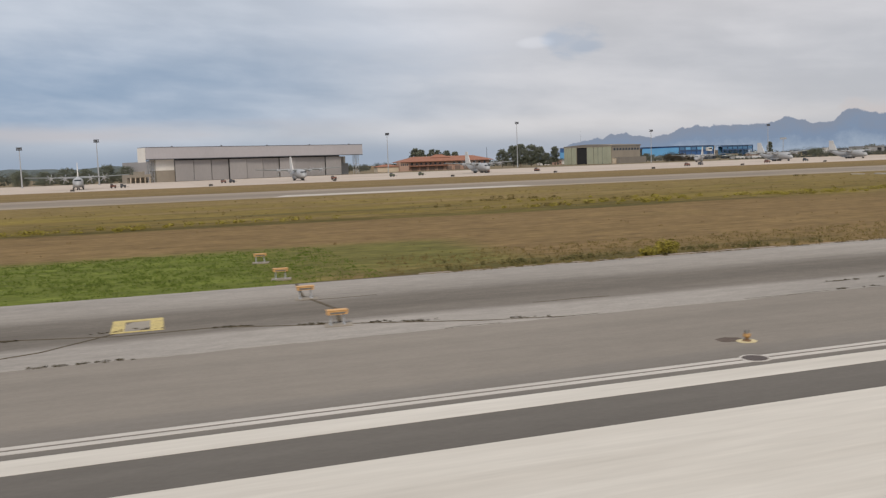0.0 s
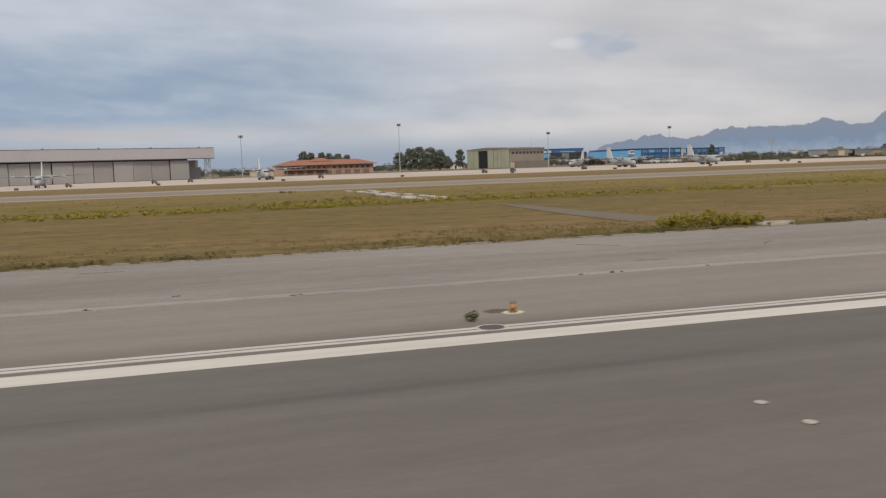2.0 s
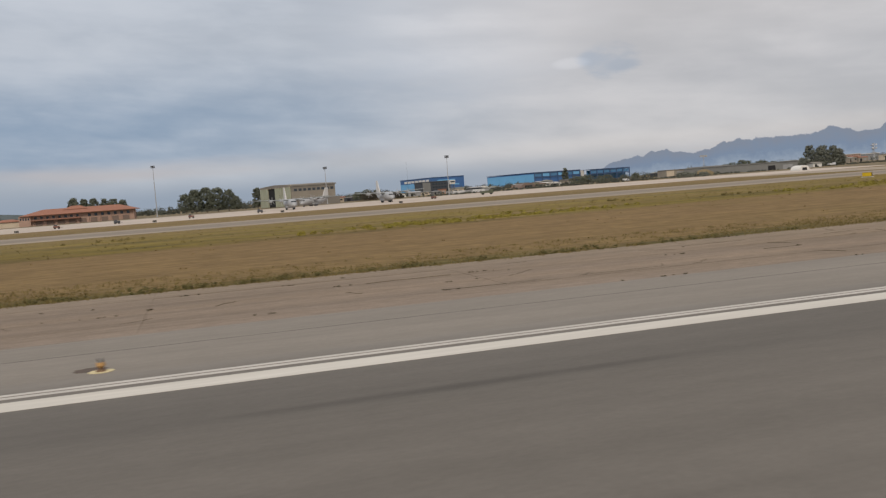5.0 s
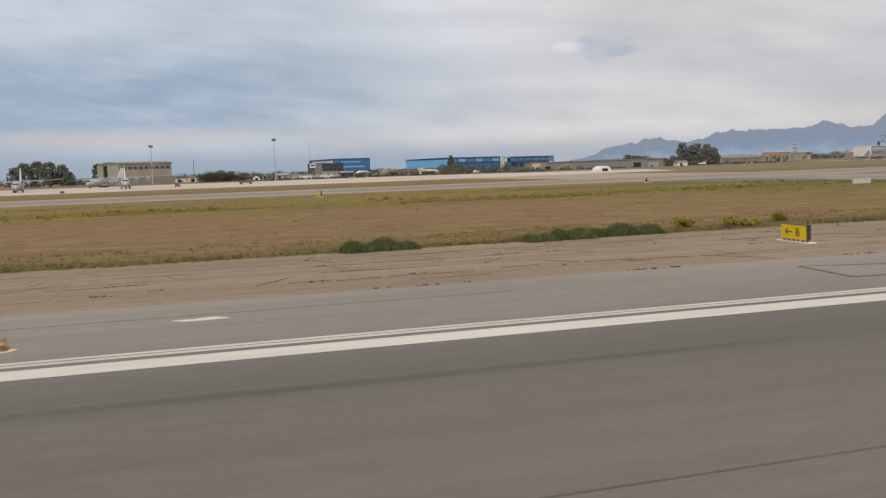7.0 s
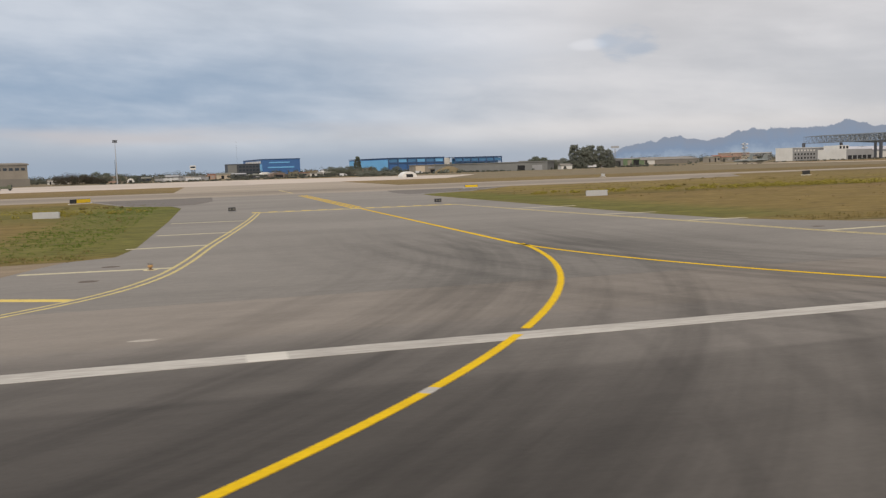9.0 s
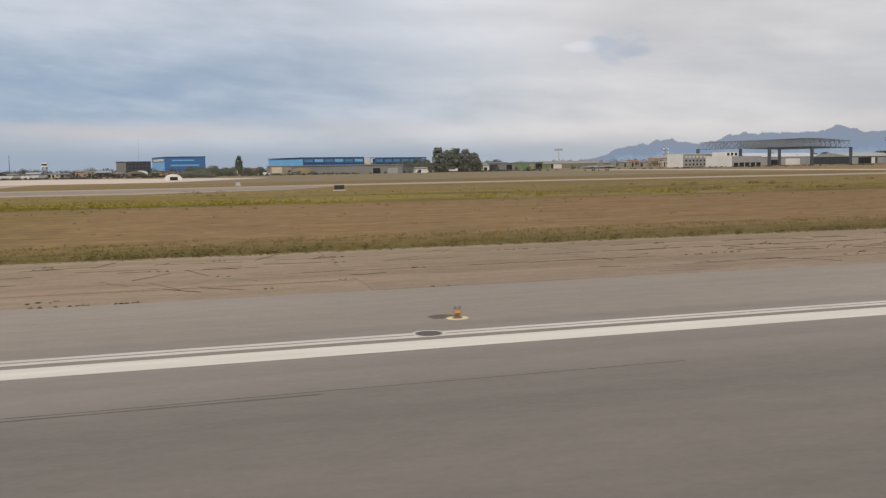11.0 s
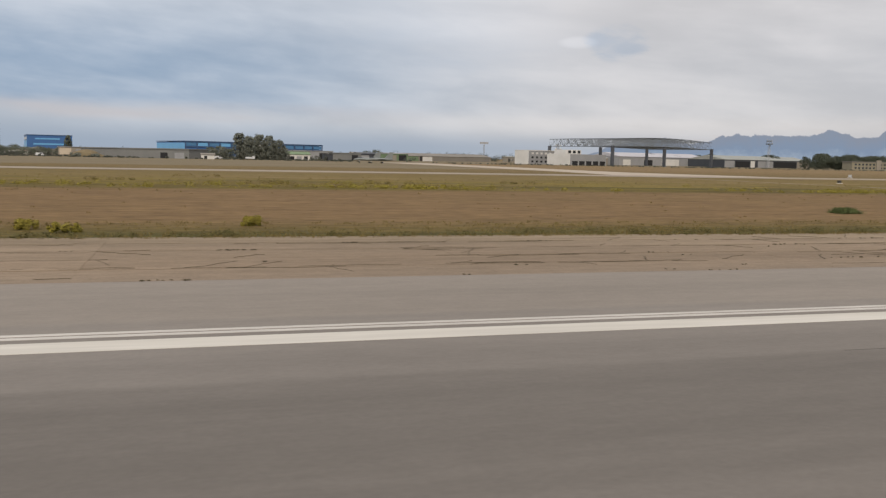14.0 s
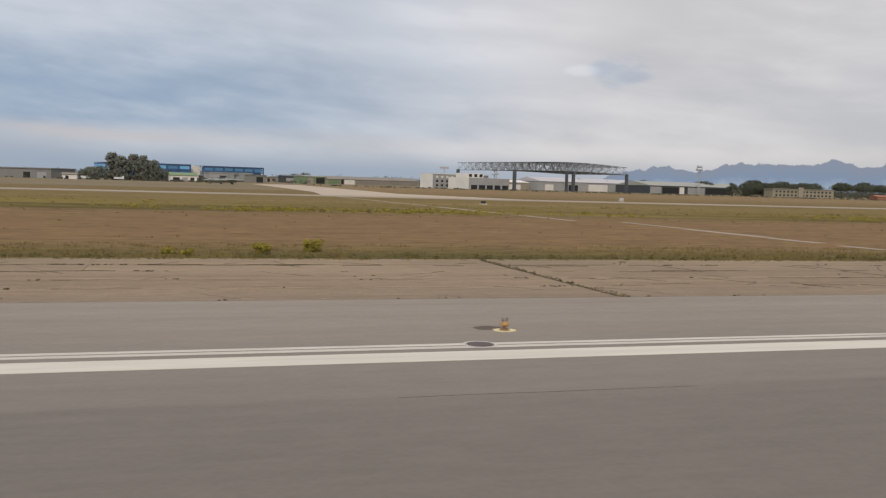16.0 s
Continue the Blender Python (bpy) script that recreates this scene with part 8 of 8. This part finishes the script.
grass_kerb()
pieces("apron", "wide pale concrete apron made of large slabs", "apron", -400, 560, 40.0, 345, 606, 5, 0.04, 0.0, 0.0, 4, "apron")
setting("apron_start", boxes((-1200, -400, 345, 606, -0.3, 0.0)), "apron", "pale concrete apron", "apron")
setting("apron_end", slab([(560, 352.2), (640, 352.2), (690, 470), (640, 520), (560, 606)], -0.3, 0.0), "apron", "pale concrete apron corner", "apron")


def crack_lines():
    rng = random.Random(14)
    bm = bmesh.new()
    for _ in range(1900):  # mostly along the lanes, a few wandering across
        x, a, ln = rng.uniform(-30, 960), rng.random() < 0.42, rng.uniform(1.0, 5)
        y = rng.choice((35.0, 37.9, 41.0, 43.9, rng.uniform(32, 46.5))) + rng.gauss(0, 0.15)
        if 508 < x + ln and x < 614 or (x < 430 and rng.random() < (0.94 if x < 211 else 0.7)):
            continue
        ln = rng.uniform(1.0, 3.0) if a else ln
        pts, h, px, py = [], (rng.uniform(0.5, 1.2) * rng.choice((-1, 1)) if a else rng.uniform(-0.02, 0.02)), x, y
        for k in range(9):
            pts.append((px, min(max(py, 32), 46.6)))
            px += ln / 8 * math.cos(h)
            py += ln / 8 * math.sin(h) + rng.uniform(-0.09, 0.09) * (2 if a else 1)
        ribbon(pts, rng.uniform(0.012, 0.042), -0.02, 0.012, bm)
    ribbon([(906.5, 46.6), (906.65, 43.5), (906.8, 40), (906.9, 36.5), (907.2, 31.8)], 0.17, -0.02, 0.014, bm)
    # broken border between the runway strip and the old shoulder
    x = -8.0
    while x < 186:
        ln = rng.uniform(0.8, 5.0)
        ribbon([(x + ln * k / 4, 31.64 + rng.uniform(-0.04, 0.06)) for k in range(5)], rng.uniform(0.02, 0.07 if x < 50 else 0.035), -0.02, 0.010, bm)
        x += ln + rng.uniform(0.5, 7.0) * (1.0 if x < 50 else 3.0)
    ribbon([(-40, 38.3), (-31, 37.6), (-24, 37.4), (-19.3, 36.0), (-15.7, 36.1), (-13, 35.0), (-10.5, 34.2), (-6, 32.4), (-2.7, 31.6)], 0.10, -0.02, 0.013, bm)
    ribbon([(-11.3, 34.2), (-10.7, 38.0), (-11.4, 42.4), (-11.0, 47.0)], 0.16, -0.02, 0.016, bm)
    ribbon([(-24.5, 33.0), (-21.8, 34.2), (-19.5, 36.6)], 0.06, -0.02, 0.019, bm)
    setting("cracks", bm, "crack", "dark cracks filled with soil and dry weeds", "cracks", "stuff")


crack_lines()
# lamp bases and cable trenches at the start of the strip
def approach_unit(x, y):
    ob = thing("approach_light", "orange-yellow slope indicator light box on short legs", "light", x, y, group="row of four slope indicator lights")
    case = part("case", boxes((-0.39, 0.39, -0.16, 0.16, 0.42, 0.58), (-0.41, 0.41, -0.18, 0.18, 0.58, 0.60)), "paint_orange", ob, "orange-yellow lamp case")
    part("lamp_front", boxes((-0.30, 0.30, -0.17, -0.16, 0.45, 0.52)), "lamp_glass", case)
    for a in (-0.26, 0.26):
        part("leg", boxes((a - 0.03, a + 0.03, -0.03, 0.03, 0, 0.42)), "metal_grey", ob)
        part("cross_foot", boxes((a - 0.04, a + 0.04, -0.2, 0.2, 0.0, 0.05)), "metal_grey", ob)
    part("footing", slab([(-0.55, -0.35), (0.5, -0.42), (0.62, 0.3), (-0.42, 0.42)], -0.2, 0.025), "wall_tan", ob)


for x, y in ((-11.4, 34.3), (-11.4, 41.6), (-11.45, 49.5), (-11.5, 58.6)):
    approach_unit(x, y)
yp = thing("surface_marking", "worn yellow painted frame on the old shoulder", "marking", -18.7, 38.1)
part("frame", boxes((-0.95, 1.0, -1.45, -1.25, 0.0, 0.02), (-0.95, 1.0, 1.0, 1.45, 0.0, 0.02), (-0.95, -0.45, -1.25, 1.0, 0.0, 0.02), (0.5, 1.0, -1.25, 1.0, 0.0, 0.02)), "paint_yellow_old", yp)
part("filling", slab([(-0.5, -1.3), (0.3, -1.1), (0.55, -0.5), (0.5, 1.0), (-0.2, 0.8), (-0.45, 0.2)], 0.0, 0.014), "wall_tan", yp, "bare worn concrete inside the frame")
setting("culvert_pad", slab([(141.3, 57.0), (145.6, 56.0), (145.4, 66), (145.0, 74), (145.1, 86), (143.4, 90), (142.4, 80), (141.5, 68)], -0.3, 0.0), "pad_worn", "grey asphalt pad among the yellow bushes", "pavement")


def culvert_slabs():
    """Broken white concrete scattered at the head of the asphalt pad."""
    rng = random.Random(52)
    base = setting("culvert", slab([(139.9, 112), (144.7, 110), (145.2, 128), (144.6, 164), (140.2, 170)], -0.3, -0.015), "soil", "bare ground under broken white concrete slabs", "ground")
    for k in range(26):
        y = 112 + 56 * (k / 26) ** 1.3 + rng.uniform(-1.5, 1.5)
        x = rng.uniform(140.0, 142.6) if k % 3 else rng.uniform(143.4, 144.9)
        a, b = rng.uniform(0.5, 1.1), rng.uniform(1.6, 4.2)
        pts = [(x + a * math.cos(q) * rng.uniform(0.7, 1.1), y + b * math.sin(q) * rng.uniform(0.7, 1.1)) for q in (0.2, 1.1, 2.2, 3.3, 4.3, 5.4)]
        ob = new("slab", mesh_of(slab(pts, -0.2, rng.uniform(0.02, 0.16)), "slab", "taxi_white"))
        ob.parent = base


culvert_slabs()
kb = thing("kerb_ring", "low pale concrete ring lying at the edge of the grass", "kerb", 147.6, 48.9)
bm = bmesh.new()
ribbon([(1.2 * math.cos(a * math.pi / 12), 0.75 * math.sin(a * math.pi / 12)) for a in range(25)], 0.34, -0.1, 0.09, bm)
part("ring", bm, "taxi_white", kb)
part("soil_filling", disc(bmesh.new(), 0, 0, -0.1, 0.03, 0.62, 16, 0.01), "soil", kb, "dry soil inside the ring")
setting("concrete_slab", slab([(508.3, 51.0), (510.6, 51.2), (510.4, 52.0), (508.5, 51.8)], -0.2, 0.03), "wall_white", "pale concrete slab lying in the grass", "slab")
ds = thing("painted_disc", "faded yellow painted disc without a lamp", "marking", 522.4, 24.9)
part("disc", disc(bmesh.new(), 0, 0, 0, 0.014, 0.34, 24, 0.06), "disc_paint", ds)
ob = thing("surface_marking", "pale worn rectangular frame painted on the sandy concrete", "marking", 876.3, 40.8)
for nm, pts in (("long_side", [(-1.6, 1.5), (-0.9, 1.62), (-0.2, 1.5)]), ("long_side", [(0.2, 1.45), (0.8, 1.6), (1.4, 1.5)]), ("long_side", [(-1.2, -1.6), (-0.4, -1.45), (0.2, -1.6)]), ("long_side", [(0.7, -1.5), (1.4, -1.4)]), ("short_side", [(-1.5, 1.2), (-1.3, 0.1)]), ("short_side", [(1.4, 0.9), (1.45, -1.0)])):
    part(nm, ribbon(pts, 0.30 if nm == "long_side" else 0.14, 0.0, 0.02), "paint_cream", ob)
part("soil_patch", slab([(-1.0, -0.9), (0.2, -1.1), (1.0, -0.8), (1.1, 0.5), (0.3, 0.9), (-0.8, 0.6)], 0.0, 0.012), "soil", ob, "dry weeds inside the frame")
